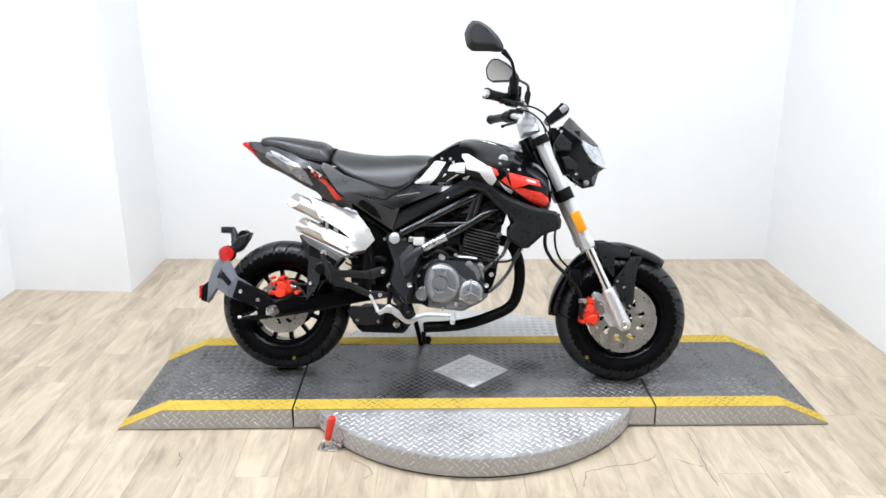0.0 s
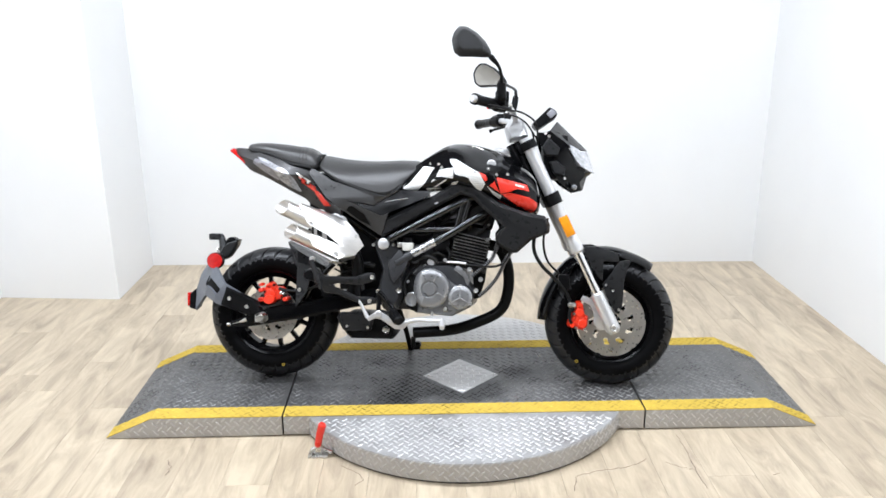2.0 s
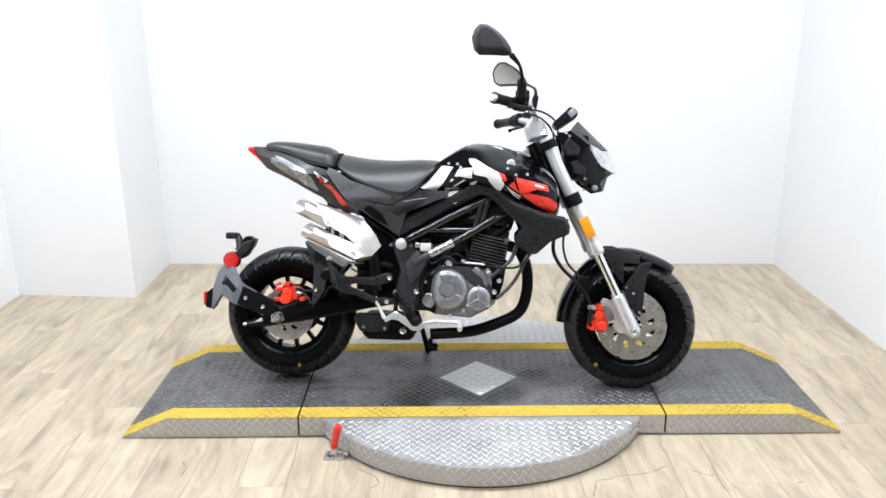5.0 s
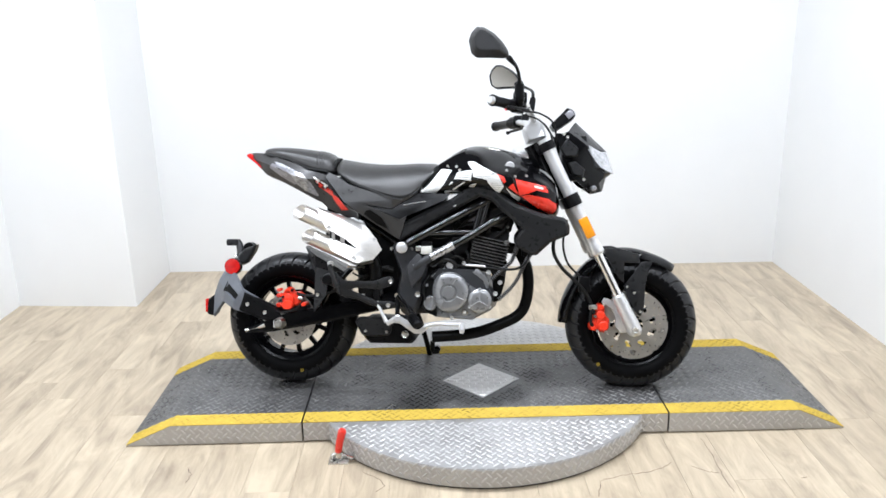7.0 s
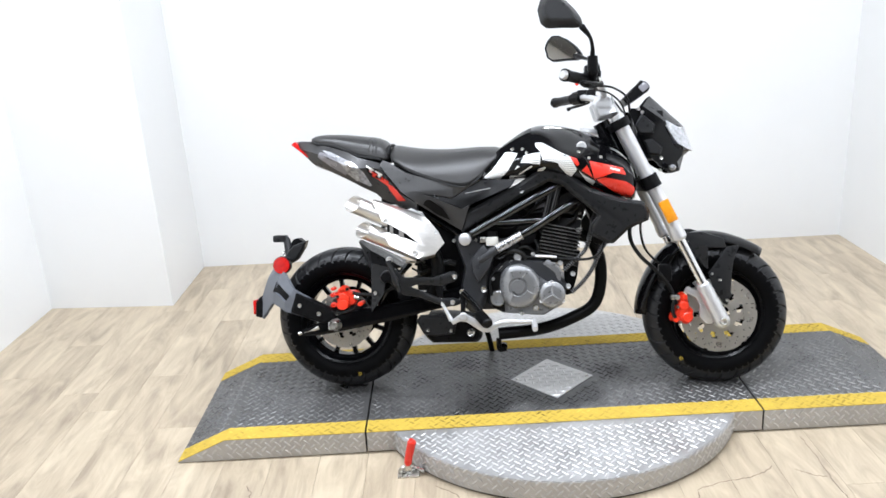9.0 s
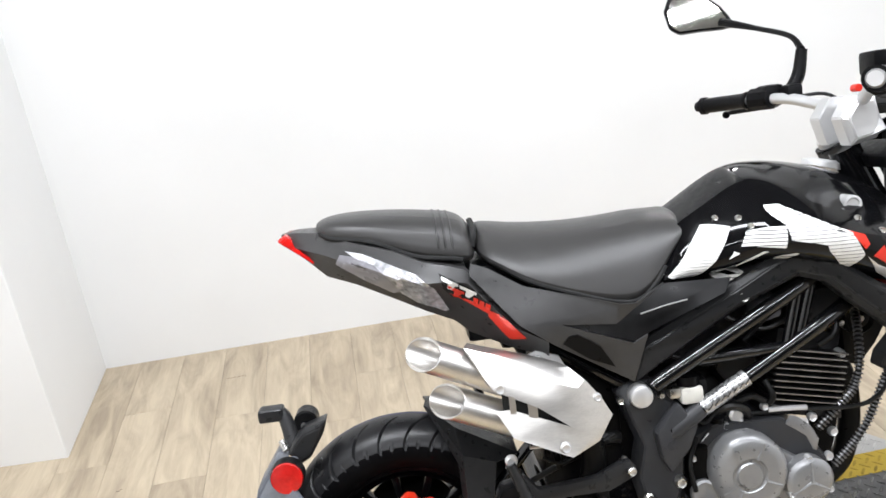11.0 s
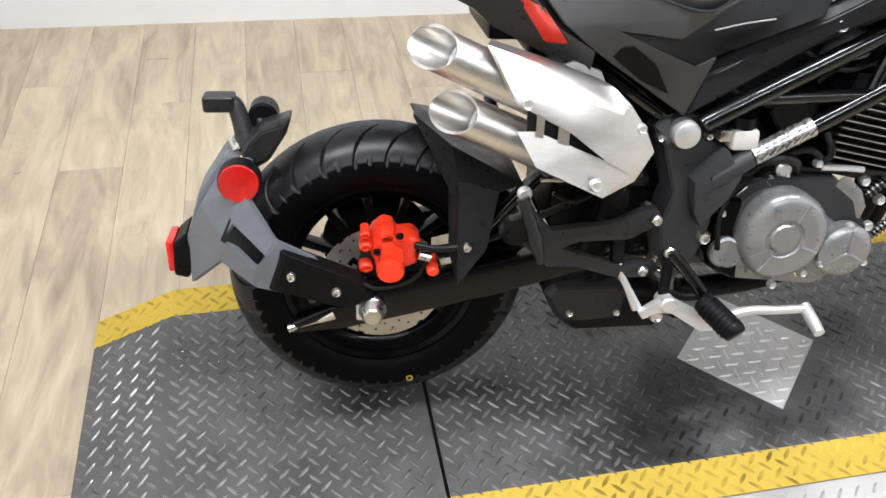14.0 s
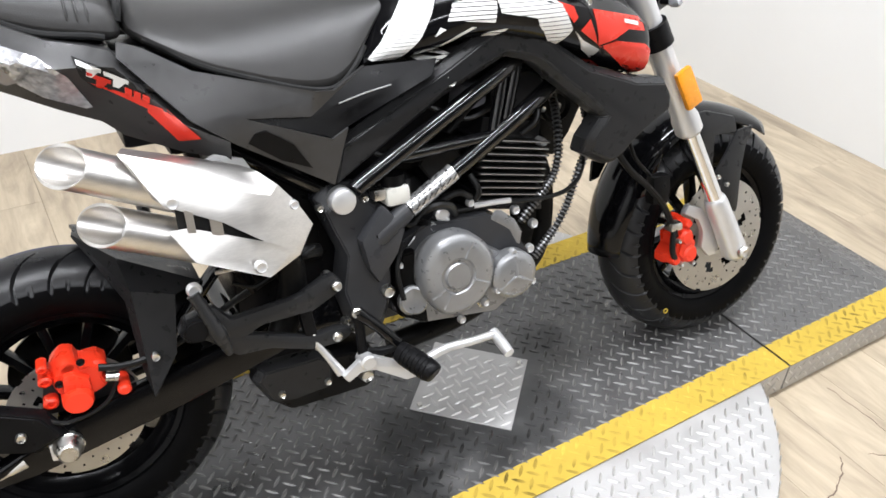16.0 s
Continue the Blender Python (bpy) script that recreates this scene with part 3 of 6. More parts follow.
def banded(name, poly, tree, material, parent, pitch=0.0054, duty=0.76, lift=0.0016):
    """Level stripes that together fill the outline poly (x, z), each a thin film on the surface."""
    z = max(p[1] for p in poly)
    low = min(p[1] for p in poly)

    def span(level):
        xs = []
        for (x0, z0), (x1, z1) in zip(poly, poly[1:] + poly[:1]):
            if (z0 - level) * (z1 - level) < 0:
                xs.append(x0 + (x1 - x0) * (level - z0) / (z1 - z0))
        return (min(xs), max(xs)) if len(xs) > 1 else None
    while z > low + pitch * 0.3:
        a, b = span(z - pitch * 0.06), span(max(z - pitch * duty, low + 0.0002))
        if a and b and a[1] - a[0] > 0.003:
            decal(name, [(a[0], z), (a[1], z), (b[1], z - pitch * duty), (b[0], z - pitch * duty)], tree, material, parent, lift, 2)
        z -= pitch


def flare(ob, base=0.0):
    """Swings the front of a side cover outwards, as the wide tank wings do."""
    for v in ob.data.vertices:
        d = float(np.interp(v.co.x, (0.58, 0.64, 0.70, 0.77, 0.85, 0.92, 1.01), (0.0, 0.008, 0.034, 0.062, 0.070, 0.062, 0.042))) * float(np.interp(v.co.z, (0.44, 0.54), (0.3, 1.0)))
        v.co.x = 0.70 + (v.co.x - 0.70) * (1 - 0.33 * d)
        v.co.z = 0.70 + (v.co.z - 0.70) * (1 - 0.33 * d)
        v.co.y += -d if v.co.y < MID else d
    return ob


def broaden(ob, wide):
    """Widens a part about the machine's middle plane; wide(x, z) is the factor at a place."""
    for v in ob.data.vertices:
        v.co.y = MID + (v.co.y - MID) * wide(v.co.x, v.co.z)
    return ob


def moved(obs, dx, dy, dz):
    """Shifts the meshes of these parts in the machine's own axes."""
    for ob in obs:
        ob.data.transform(Matrix.Translation((dx, dy, dz)))


def swing(ob, x0, span, dx, dy, dz):
    """Leans a part outwards in step with the distance behind x0."""
    for v in ob.data.vertices:
        f = max(0.0, (x0 - v.co.x) / span)
        v.co += Vector((dx * f, dy * f, dz * f))

# ---- clamp with red handle beside the turntable ----
clamp = tagged(new("toggle_clamp"), "small steel toggle clamp with a red vinyl handle on the floor", "clamp")
clamp.location = (-0.486, -0.412, 0.0)
part("clamp_base", box_bm(-0.035, 0.030, -0.022, 0.022, 0.0, 0.006, 0.002), M["zinc"], clamp)
part("clamp_arm", tube_bm([(-0.025, 0.0, 0.006), (-0.020, 0.0, 0.024), (0.010, 0.006, 0.020), (0.032, -0.004, 0.018), (0.046, -0.012, 0.016)], [0.006, 0.006, 0.005, 0.005, 0.008], 10), M["zinc"], clamp)
part("clamp_link", box_bm(-0.012, 0.008, -0.008, 0.008, 0.004, 0.034, 0.003), M["zinc"], clamp)
part("handle", tube_bm([(-0.004, 0.0, 0.030), (-0.002, 0.0, 0.040), (0.004, 0.002, 0.070), (0.014, 0.004, 0.106), (0.016, 0.004, 0.112)], [0.007, 0.0115, 0.012, 0.0135, 0.009], 16), M["redplastic"], clamp, "red vinyl handle")
for bx, by in ((-0.026, -0.012), (0.020, 0.012)):
    bm = bmesh.new()
    bmesh.ops.create_cone(bm, cap_ends=True, segments=12, radius1=0.006, radius2=0.005, depth=0.005)
    bmesh.ops.translate(bm, vec=(bx, by, 0.0082), verts=bm.verts)
    part("screw", bm, M["zinc"], clamp)

# ---- wheels ----
def tyre_bm(cx, cz, R, W, seed, blocks):
    """A tyre with its tread grooves cut as real hollows and a bead lip each side."""
    bm = bmesh.new()
    nth = 810
    prof = []
    for k in range(41):
        s = -1 + 2 * k / 40
        a = s * 1.18
        prof.append((W / 2 * math.sin(a) / math.sin(1.18), R - 0.040 * (1 - math.cos(a)) / (1 - math.cos(1.18)) , s))
    low = [(W / 2 * 1.03, R - 0.052, 2), (W / 2 * 1.0, R - 0.064, 2), (W / 2 * 0.93, R - 0.076, 2), (W / 2 * 0.84, R - 0.083, 2), (W / 2 * 0.70, R - 0.086, 2)]
    prof = [(-y, r, s) for y, r, s in reversed(low)] + prof + low
    rings = []
    for y, r, s in prof:
        ring = []
        q = min(abs(s), 1.0)
        sweep = 0.24 * (1 - (1 - q) ** 2)
        half = math.pi / blocks
        for i in range(nth):
            th = 2 * math.pi * i / nth
            d = 0.0
            if abs(s) <= 1:
                run = th + (half if s < 0 else 0)
                ph = run % (2 * half)
                long_one = int(run / (2 * half) + 1e-6) % 2
                if q > (0.12 if long_one else 0.40) and min(ph, 2 * half - ph) < 0.0137:
                    d = 0.0075
                if q > 0.88 and ((th * blocks * 2 / (2 * math.pi)) % 1.0) < 0.2:
                    d = max(d, 0.005)
            rr = r - d
            ring.append(bm.verts.new((cx + rr * math.cos(th + sweep), y, cz + rr * math.sin(th + sweep))))
        rings.append(ring)
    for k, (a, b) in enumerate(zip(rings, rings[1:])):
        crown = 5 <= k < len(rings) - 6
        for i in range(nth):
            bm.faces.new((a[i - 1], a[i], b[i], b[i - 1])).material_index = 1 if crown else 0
    bmesh.ops.recalc_face_normals(bm, faces=bm.faces[:])
    return bm


def wheel(name, cx, cz, R, W, disc_r, disc_y, spokes, label):
    thing = part(name, lathe_bm([(-0.052, 0.026), (-0.052, 0.012), (0.052, 0.012), (0.052, 0.026), (0.035, 0.033), (-0.035, 0.033)], cx, cz, 32, closed=True), M["rim"], bike, label)
    rt = R - 0.083
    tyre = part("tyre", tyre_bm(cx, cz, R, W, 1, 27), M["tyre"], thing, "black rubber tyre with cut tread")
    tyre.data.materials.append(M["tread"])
    hw = W * 0.36
    part("rim", lathe_bm([(-hw, rt + 0.004), (-hw - 0.004, rt - 0.002), (-hw, rt - 0.010), (-hw + 0.012, rt - 0.016), (-hw + 0.02, rt - 0.028), (hw - 0.02, rt - 0.028), (hw - 0.012, rt - 0.016), (hw, rt - 0.010), (hw + 0.004, rt - 0.002), (hw, rt + 0.004)], cx, cz, 96, closed=True), M["rim"], thing, "gloss black cast rim")
    for k in range(spokes):
        a = 2 * math.pi * (k + 0.3) / spokes
        ca, sa = math.cos(a), math.sin(a)
        bm = box_bm(0.03, rt - 0.014, -0.014, 0.012, -0.007, 0.007, 0.003)
        bmesh.ops.rotate(bm, cent=(0, 0, 0), matrix=Matrix.Rotation(-a, 3, "Y"), verts=bm.verts)
        bmesh.ops.translate(bm, vec=(cx, 0, cz), verts=bm.verts)
        part("spoke", bm, M["rim"], thing)
    if R > 0.238:
        part("centre_line", lathe_bm([(0.004, R + 0.0004), (0.0065, R + 0.0004)], cx, cz, 200), M["blueline"], thing, "faint blue moulding line")
    part("paint_dot", lathe_bm([(-W / 2 * 1.03 - 0.0012, 0.0035), (-W / 2 * 1.03 - 0.0012, 0.0058), (-W / 2 * 1.0, 0.006), (-W / 2 * 1.0, 0.0033)], cx + (0.045 if R > 0.238 else -0.12), cz - (0.190 if R > 0.238 else 0.145), 16, closed=True), M["yellow"], thing, "small painted ring on the sidewall")
    # brake disc with scalloped edge and real vent holes, built from thin wedges
    bm = bmesh.new()
    n = 180
    rad = [disc_r * k for k in (0.28, 0.48, 0.58, 0.66, 0.755, 0.795, 0.865, 0.905, 0.97, 1.0)]
    ring = [[bm.verts.new((cx + r * math.cos(2 * math.pi * i / n), disc_y, cz + r * math.sin(2 * math.pi * i / n))) for i in range(n)] for r in rad]
    for j in range(len(rad) - 1):
        for i in range(n):
            window = (j == 1 and i % 20 in range(4, 11)) or (j == 2 and i % 20 in range(7, 14))
            vent = (j == 4 and i % 9 == 2) or (j == 6 and i % 9 == 6) or (j == 8 and i % 30 in (4, 5, 6))
            if not (window or vent):
                bm.faces.new((ring[j][i - 1], ring[j][i], ring[j + 1][i], ring[j + 1][i - 1]))
    bmesh.ops.solidify(bm, geom=bm.faces[:], thickness=0.004)
    part("brake_disc", bm, M["discsteel"], thing, "drilled steel brake disc")
    for ob in (thing, *thing.children_recursive):
        ob.data.transform(Matrix.Translation((0, MID, 0)))
    return thing


RW, FW = (0.0, 0.2355), (1.240, 0.2285)
rear_wheel = wheel("rear_wheel", RW[0], RW[1], 0.2415, 0.126, 0.098, -0.068, 12, "rear wheel with black cast rim and fat tyre")
wheel("front_wheel", FW[0], FW[1], 0.2345, 0.120, 0.122, -0.072, 12, "front wheel with black cast rim and large silver disc")

# ---- fork, front brake and front mudguard ----
FD = Vector((-0.336, 0, 0.693)).normalized()
FB = Vector((1.236, -0.020, 0.2190))


def fork_at(d, y):
    return FB + FD * d + Vector((0, y, 0))


fork = part("front_fork", tube_bm([FB + Vector((0, -0.136, 0)), FB + Vector((0, 0.136, 0))], 0.009), M["zinc"], bike, "silver upside-down front fork")
for sy in (-1, 1):
    y = 0.122 * sy
    tube("fork_leg", [fork_at(0.03, y), fork_at(0.36, y)], 0.0165, "chrome", fork, 20, "polished inner fork tube")
    part("axle_casting", tube_bm([fork_at(-0.022, y), fork_at(-0.005, y), fork_at(0.05, y), fork_at(0.12, y), fork_at(0.135, y)], [0.017, 0.026, 0.0245, 0.0225, 0.018], 20, 5), M["alloy"], fork, "silver cast fork foot")
    part("upper_tube", tube_bm([fork_at(0.290, y), fork_at(0.297, y), fork_at(0.325, y), fork_at(0.335, y), fork_at(0.345, y), fork_at(0.735, y)], [0.020, 0.0255, 0.0255, 0.0225, 0.0220, 0.0220], 20, 4, None, False), M["alloy"], fork, "silver outer fork tube")
    part("tube_clamp", tube_bm([fork_at(0.478, y), fork_at(0.520, y)], 0.029, 20), M["plastic"], fork, "black lower clamp")
    part("tube_clamp", tube_bm([fork_at(0.692, y), fork_at(0.722, y)], 0.031, 20), M["plastic"], fork, "black top clamp")
    bolt(FB.x, -0.168 if sy < 0 else 0.12, FB.z, fork, 0.013, 0.010)
for d0, d1 in ((0.480, 0.518), (0.694, 0.720)):
    a, b = fork_at((d0 + d1) / 2, 0), FD * ((d1 - d0) / 2)
    bm = box_bm(-0.032, 0.026, -0.120, 0.120, -(d1 - d0) / 2, (d1 - d0) / 2, 0.006)
    bmesh.ops.rotate(bm, cent=(0, 0, 0), matrix=Matrix.Rotation(-math.atan2(0.336, 0.693), 3, "Y"), verts=bm.verts)
    bmesh.ops.translate(bm, vec=a, verts=bm.verts)
    part("triple_clamp", bm, M["plastic"], fork, "black cast fork yoke")
tube("steering_head", [fork_at(0.52, 0) + Vector((-0.035, 0, -0.015)), fork_at(0.74, 0) + Vector((-0.035, 0, -0.015))], 0.028, "gloss", fork, 20)
bm = box_bm(-0.017, 0.017, -0.006, 0.006, -0.037, 0.037, 0.004)
bmesh.ops.rotate(bm, cent=(0, 0, 0), matrix=Matrix.Rotation(-math.atan2(0.336, 0.693), 3, "Y"), verts=bm.verts)
bmesh.ops.translate(bm, vec=fork_at(0.395, -0.160) + Vector((0.002, 0, 0)), verts=bm.verts)
part("reflector", bm, M["orange"], fork, "amber side reflector")

caliper = part("front_caliper", fan_bm([(1.110, 0.303), (1.126, 0.306), (1.138, 0.289), (1.137, 0.266), (1.156, 0.249), (1.152, 0.220), (1.143, 0.200), (1.110, 0.206), (1.082, 0.214), (1.082, 0.232), (1.097, 0.249), (1.094, 0.272), (1.110, 0.280)], None, -0.108, -0.128, -0.084, 0.84), M["red"], bike, "red enamelled front brake caliper")
for x, z, r in ((1.122, 0.266, 0.016), (1.132, 0.228, 0.018), (1.096, 0.222, 0.010), (1.124, 0.294, 0.009)):
    part("piston_cap", lathe_bm([(-0.11, r), (-0.132, r), (-0.137, r * 0.75), (-0.137, 0)], x, z, 20), M["red"], caliper)
part("caliper_web", prism_bm([(1.104, 0.232), (1.110, 0.258), (1.128, 0.268), (1.138, 0.232), (1.118, 0.218)], -0.133, -0.12, "y", 0.004), M["red"], caliper)
for x, z in ((1.102, 0.262), (1.110, 0.212), (1.140, 0.208)):
    bolt(x, -0.127, z, caliper, 0.0055, 0.010, "zinc")
tube("bleed_hose", [(1.100, -0.128, 0.300), (1.088, -0.132, 0.276), (1.086, -0.134, 0.246), (1.094, -0.132, 0.228)], 0.006, "cable", caliper, 10)
part("banjo", box_bm(1.080, 1.108, -0.136, -0.112, 0.286, 0.302, 0.004), M["zinc"], caliper, "zinc hose joint")
plate("caliper_bracket", [(1.124, 0.310), (1.134, 0.327), (1.168, 0.314), (1.196, 0.272), (1.226, 0.236), (1.214, 0.204), (1.192, 0.204), (1.172, 0.228), (1.174, 0.262), (1.160, 0.290)], -0.122, -0.108, "alloy")

FR = 0.254
fender = part("front_mudguard", bmesh.new(), M["gloss"], bike, "gloss black front mudguard")
bm = bmesh.new()
rows = []
for k in range(33):
    a = radians(54 + (180 - 54) * k / 32)
    t = k / 32
    hw = 0.062 * (0.80 + 0.20 * min(1, t * 4)) * (0.75 + 0.25 * min(1, (1 - t) * 5))
    lift = 0.006 * max(0, 1 - t * 6) + 0.020 * math.exp(-((t - 0.42) / 0.25) ** 2) + 0.008 * t
    row = []
    for j in range(9):
        s = -1 + j / 4
        r = FR + lift - 0.030 * abs(s) ** 2.5
        row.append(bm.verts.new((FW[0] + r * math.cos(a), MID + s * hw * 1.05, FW[1] + r * math.sin(a))))
    rows.append(row)
for a, b in zip(rows, rows[1:]):
    for j in range(8):
        bm.faces.new((a[j], a[j + 1], b[j + 1], b[j]))
bmesh.ops.recalc_face_normals(bm, faces=bm.faces[:])
bmesh.ops.solidify(bm, geom=bm.faces[:], thickness=0.003)
bm.to_mesh(fender.data)
bm.free()
for p in fender.data.polygons:
    p.use_smooth = True
for sy in (-1, 1):
    plate("mudguard_stay", [(1.130, 0.500), (1.182, 0.503), (1.255, 0.480), (1.262, 0.448), (1.205, 0.450), (1.204, 0.378), (1.185, 0.395), (1.150, 0.452)], MID + 0.087 * sy, MID + 0.080 * sy, "greyplastic", fender, 0.003, "black moulded mudguard stay")
    plate("lower_stay", [(1.304, 0.456), (1.286, 0.415), (1.279, 0.370), (1.275, 0.290), (1.264, 0.261), (1.250, 0.268), (1.217, 0.325), (1.203, 0.368), (1.236, 0.411), (1.262, 0.452)], MID + 0.089 * sy, MID + 0.083 * sy, "greyplastic", fender, 0.003, "black moulded mudguard stay")
    plate("rear_stay", [(1.080, 0.425), (1.110, 0.440), (1.090, 0.395), (1.062, 0.350), (1.040, 0.345), (1.045, 0.385)], 0.079 * sy, 0.070 * sy, "gloss", fender, 0.003)
for x, z in ((1.262, 0.278), (1.240, 0.345), (1.216, 0.365)):
    bolt(x, -0.110, z, fender, 0.005, 0.005)

# ---- bars, mirrors, cockpit ----
bars = tube("handlebar", [(0.756, 0.293, 0.965), (0.810, 0.205, 0.965), (0.856, 0.125, 0.960), (0.893, 0.05, 0.940), (0.893, -0.06, 0.940), (0.868, -0.15, 0.972), (0.818, -0.25, 0.977), (0.752, -0.355, 0.979)], 0.011, "alloy", None, 14, "silver tapered handlebar with black grips")
for sy in (-1, 1):
    part("riser", tube_bm([fork_at(0.745, 0.05 * sy), Vector((0.893, 0.05 * sy, 0.948))], [0.020, 0.022], 16), M["alloy"], bars, "silver bar riser")
    part("bar_clamp", fan_bm([(0.846, 0.925), (0.870, 0.962), (0.908, 0.962), (0.916, 0.925), (0.912, 0.884), (0.862, 0.874)], None, MID + 0.056 * sy, MID + 0.066 * sy, MID + 0.020 * sy, 0.75), M["alloy"], bars, "chunky silver bar clamp")
    ge = Vector((0.746, -0.362, 0.979)) if sy < 0 else Vector((0.751, 0.302, 0.964))
    gi = Vector((0.812, -0.262, 0.976)) if sy < 0 else Vector((0.812, 0.204, 0.965))
    d = (ge - gi).normalized()
    grip = part("grip", tube_bm([gi, gi + d * 0.006, gi + d * 0.010, ge - d * 0.012, ge - d * 0.01, ge], [0.019, 0.019, 0.0165, 0.0165, 0.019, 0.019], 18, 4, None, False), M["plastic"], bars, "black ribbed rubber grip")
    part("bar_end", tube_bm([ge, ge + d * 0.014], [0.014, 0.011], 16), M["alloy"] if sy < 0 else M["plastic"], grip)
    sw = gi - d * 0.035
    part("switch_box", tube_bm([sw - d * 0.022, sw - d * 0.018, sw + d * 0.025, sw + d * 0.03], [0.016, 0.024, 0.024, 0.018], 10, 3, None, False), M["plastic"], bars, "black switch housing")
    if sy > 0:
        part("switch_pod", box_bm(0.822, 0.864, 0.150, 0.195, 0.948, 0.992, 0.009), M["plastic"], bars, "black switch pod")
        part("lever_perch", box_bm(0.852, 0.884, 0.112, 0.150, 0.950, 0.988, 0.008), M["plastic"], bars, "black lever perch")
    # lever
    tube("lever", [sw + Vector((0.035, 0, -0.008)), gi + Vector((0.048, 0, -0.016)), ge + Vector((0.058, 0, -0.022)), ge + Vector((0.050, -0.002 * sy, -0.026))], [0.006, 0.006, 0.005, 0.008], "plastic", bars, 10)
    # mirror
    st = sw - d * 0.01
    top = Vector((0.834, -0.30, 1.040)) if sy < 0 else Vector((0.896, 0.135, 1.054))
    if sy < 0:
        tube("mirror_clamp", [st, (0.836, -0.290, 0.995), (0.835, -0.295, 1.005), top], [0.013, 0.016, 0.0165, 0.0155], "plastic", bars, 12)
        tube("mirror_stem", [top, (0.833, -0.315, 1.062), (0.823, -0.345, 1.088), (0.798, -0.375, 1.112)], [0.008, 0.0055, 0.0055, 0.010], "plastic", bars, 10)
    else:
        tube("mirror_clamp", [(0.864, 0.135, 0.970), (0.886, 0.135, 1.004), top], [0.013, 0.013, 0.011], "plastic", bars, 12)
        tube("mirror_stem", [top, (0.894, 0.180, 1.086), (0.872, 0.280, 1.116), (0.836, 0.375, 1.146)], [0.007, 0.0055, 0.0055, 0.010], "plastic", bars, 10)
    base = [(0.666, 1.168), (0.674, 1.192), (0.689, 1.208), (0.710, 1.207), (0.740, 1.189), (0.765, 1.164), (0.781, 1.138), (0.783, 1.120), (0.765, 1.117), (0.729, 1.119), (0.690, 1.119), (0.674, 1.132)]
    if sy < 0:
        outl, ye, yf, yb = [(x + 0.016, z - 0.010) for x, z in base], -0.392, -0.424, -0.388
        mir = part("mirror", fan_bm(outl, [(0.731 + (x - 0.731) * 0.62, 1.155 + (z - 1.155) * 0.62) for x, z in outl], ye, yf, yb), M["greyplastic"], bars, "angular black mirror turned on its stem")
    else:
        outl = [(x + 0.066, z + 0.013) for x, z in base]
        wide = [(0.790 + (x - 0.790) * 1.16, z) for x, z in outl]
        turned = Matrix.Translation((0.790, 0.400, 1.16)) @ Matrix.Rotation(radians(-24), 4, "Z") @ Matrix.Rotation(radians(-4), 4, "X") @ Matrix.Translation((-0.790, -0.400, -1.16))
        bm = fan_bm(wide, [(0.79 + (x - 0.79) * 0.9, 1.16 + (z - 1.16) * 0.9) for x, z in wide], 0.400, 0.398, 0.424)
        bmesh.ops.transform(bm, matrix=turned, verts=bm.verts)
        mir = part("mirror", bm, M["plastic"], bars, "angular black mirror with its glass turned sideways")
        bm = prism_bm([(0.79 + (x - 0.79) * 0.87, 1.16 + (z - 1.16) * 0.87) for x, z in wide], 0.3965, 0.3978)
        bmesh.ops.transform(bm, matrix=turned, verts=bm.verts)
        part("mirror_glass", bm, M["mirror"], mir, "silvered mirror glass")
part("stop_switch", lathe_bm([(-0.225, 0.006), (-0.240, 0.006), (-0.240, 0)], 0.792, 0.968, 12), M["redplastic"], bars, "red stop switch")
reservoir = part("brake_reservoir", box_bm(0.815, 0.862, -0.245, -0.200, 0.985, 1.022, 0.006), M["plastic"], bars, "black brake fluid reservoir")
part("banjo", tube_bm([(0.845, -0.19, 0.985), (0.868, -0.17, 0.982)], 0.010, 12), M["zinc"], reservoir)

for ob in (bars, *bars.children_recursive):
    if ob.name.split(".")[0] not in ("riser", "bar_clamp"):
        ob.data.transform(Matrix.Translation((-0.006, 0, 0.008)))
    if ob.name.split(".")[0] in ("mirror", "mirror_glass"):
        hinge = Vector((0.790, 0, 1.120))
        ob.data.transform(Matrix.Translation(hinge) @ Matrix.Diagonal((1.10, 1.0, 1.10, 1.0)) @ Matrix.Translation(-hinge))

dash = part("instrument", fan_bm([(0.948, 0.932), (1.007, 0.990), (1.027, 0.983), (1.037, 0.967), (1.032, 0.955), (0.981, 0.920), (0.961, 0.913)], None, -0.068, -0.074, 0.034, 0.9), M["plastic"], bike, "small black digital instrument")
part("dial_end", prism_bm([(0.997, 0.967), (1.014, 0.984), (1.025, 0.980), (1.033, 0.966), (1.012, 0.949)], -0.0765, -0.072, "y", 0.0015), M["smoke"], dash, "grey end cap of the instrument")
part("dial_face", prism_bm([(0.953, 0.934), (1.006, 0.9905), (1.010, 0.990), (0.957, 0.931)], -0.060, 0.026), M["mirror"], dash, "glazed dial face")
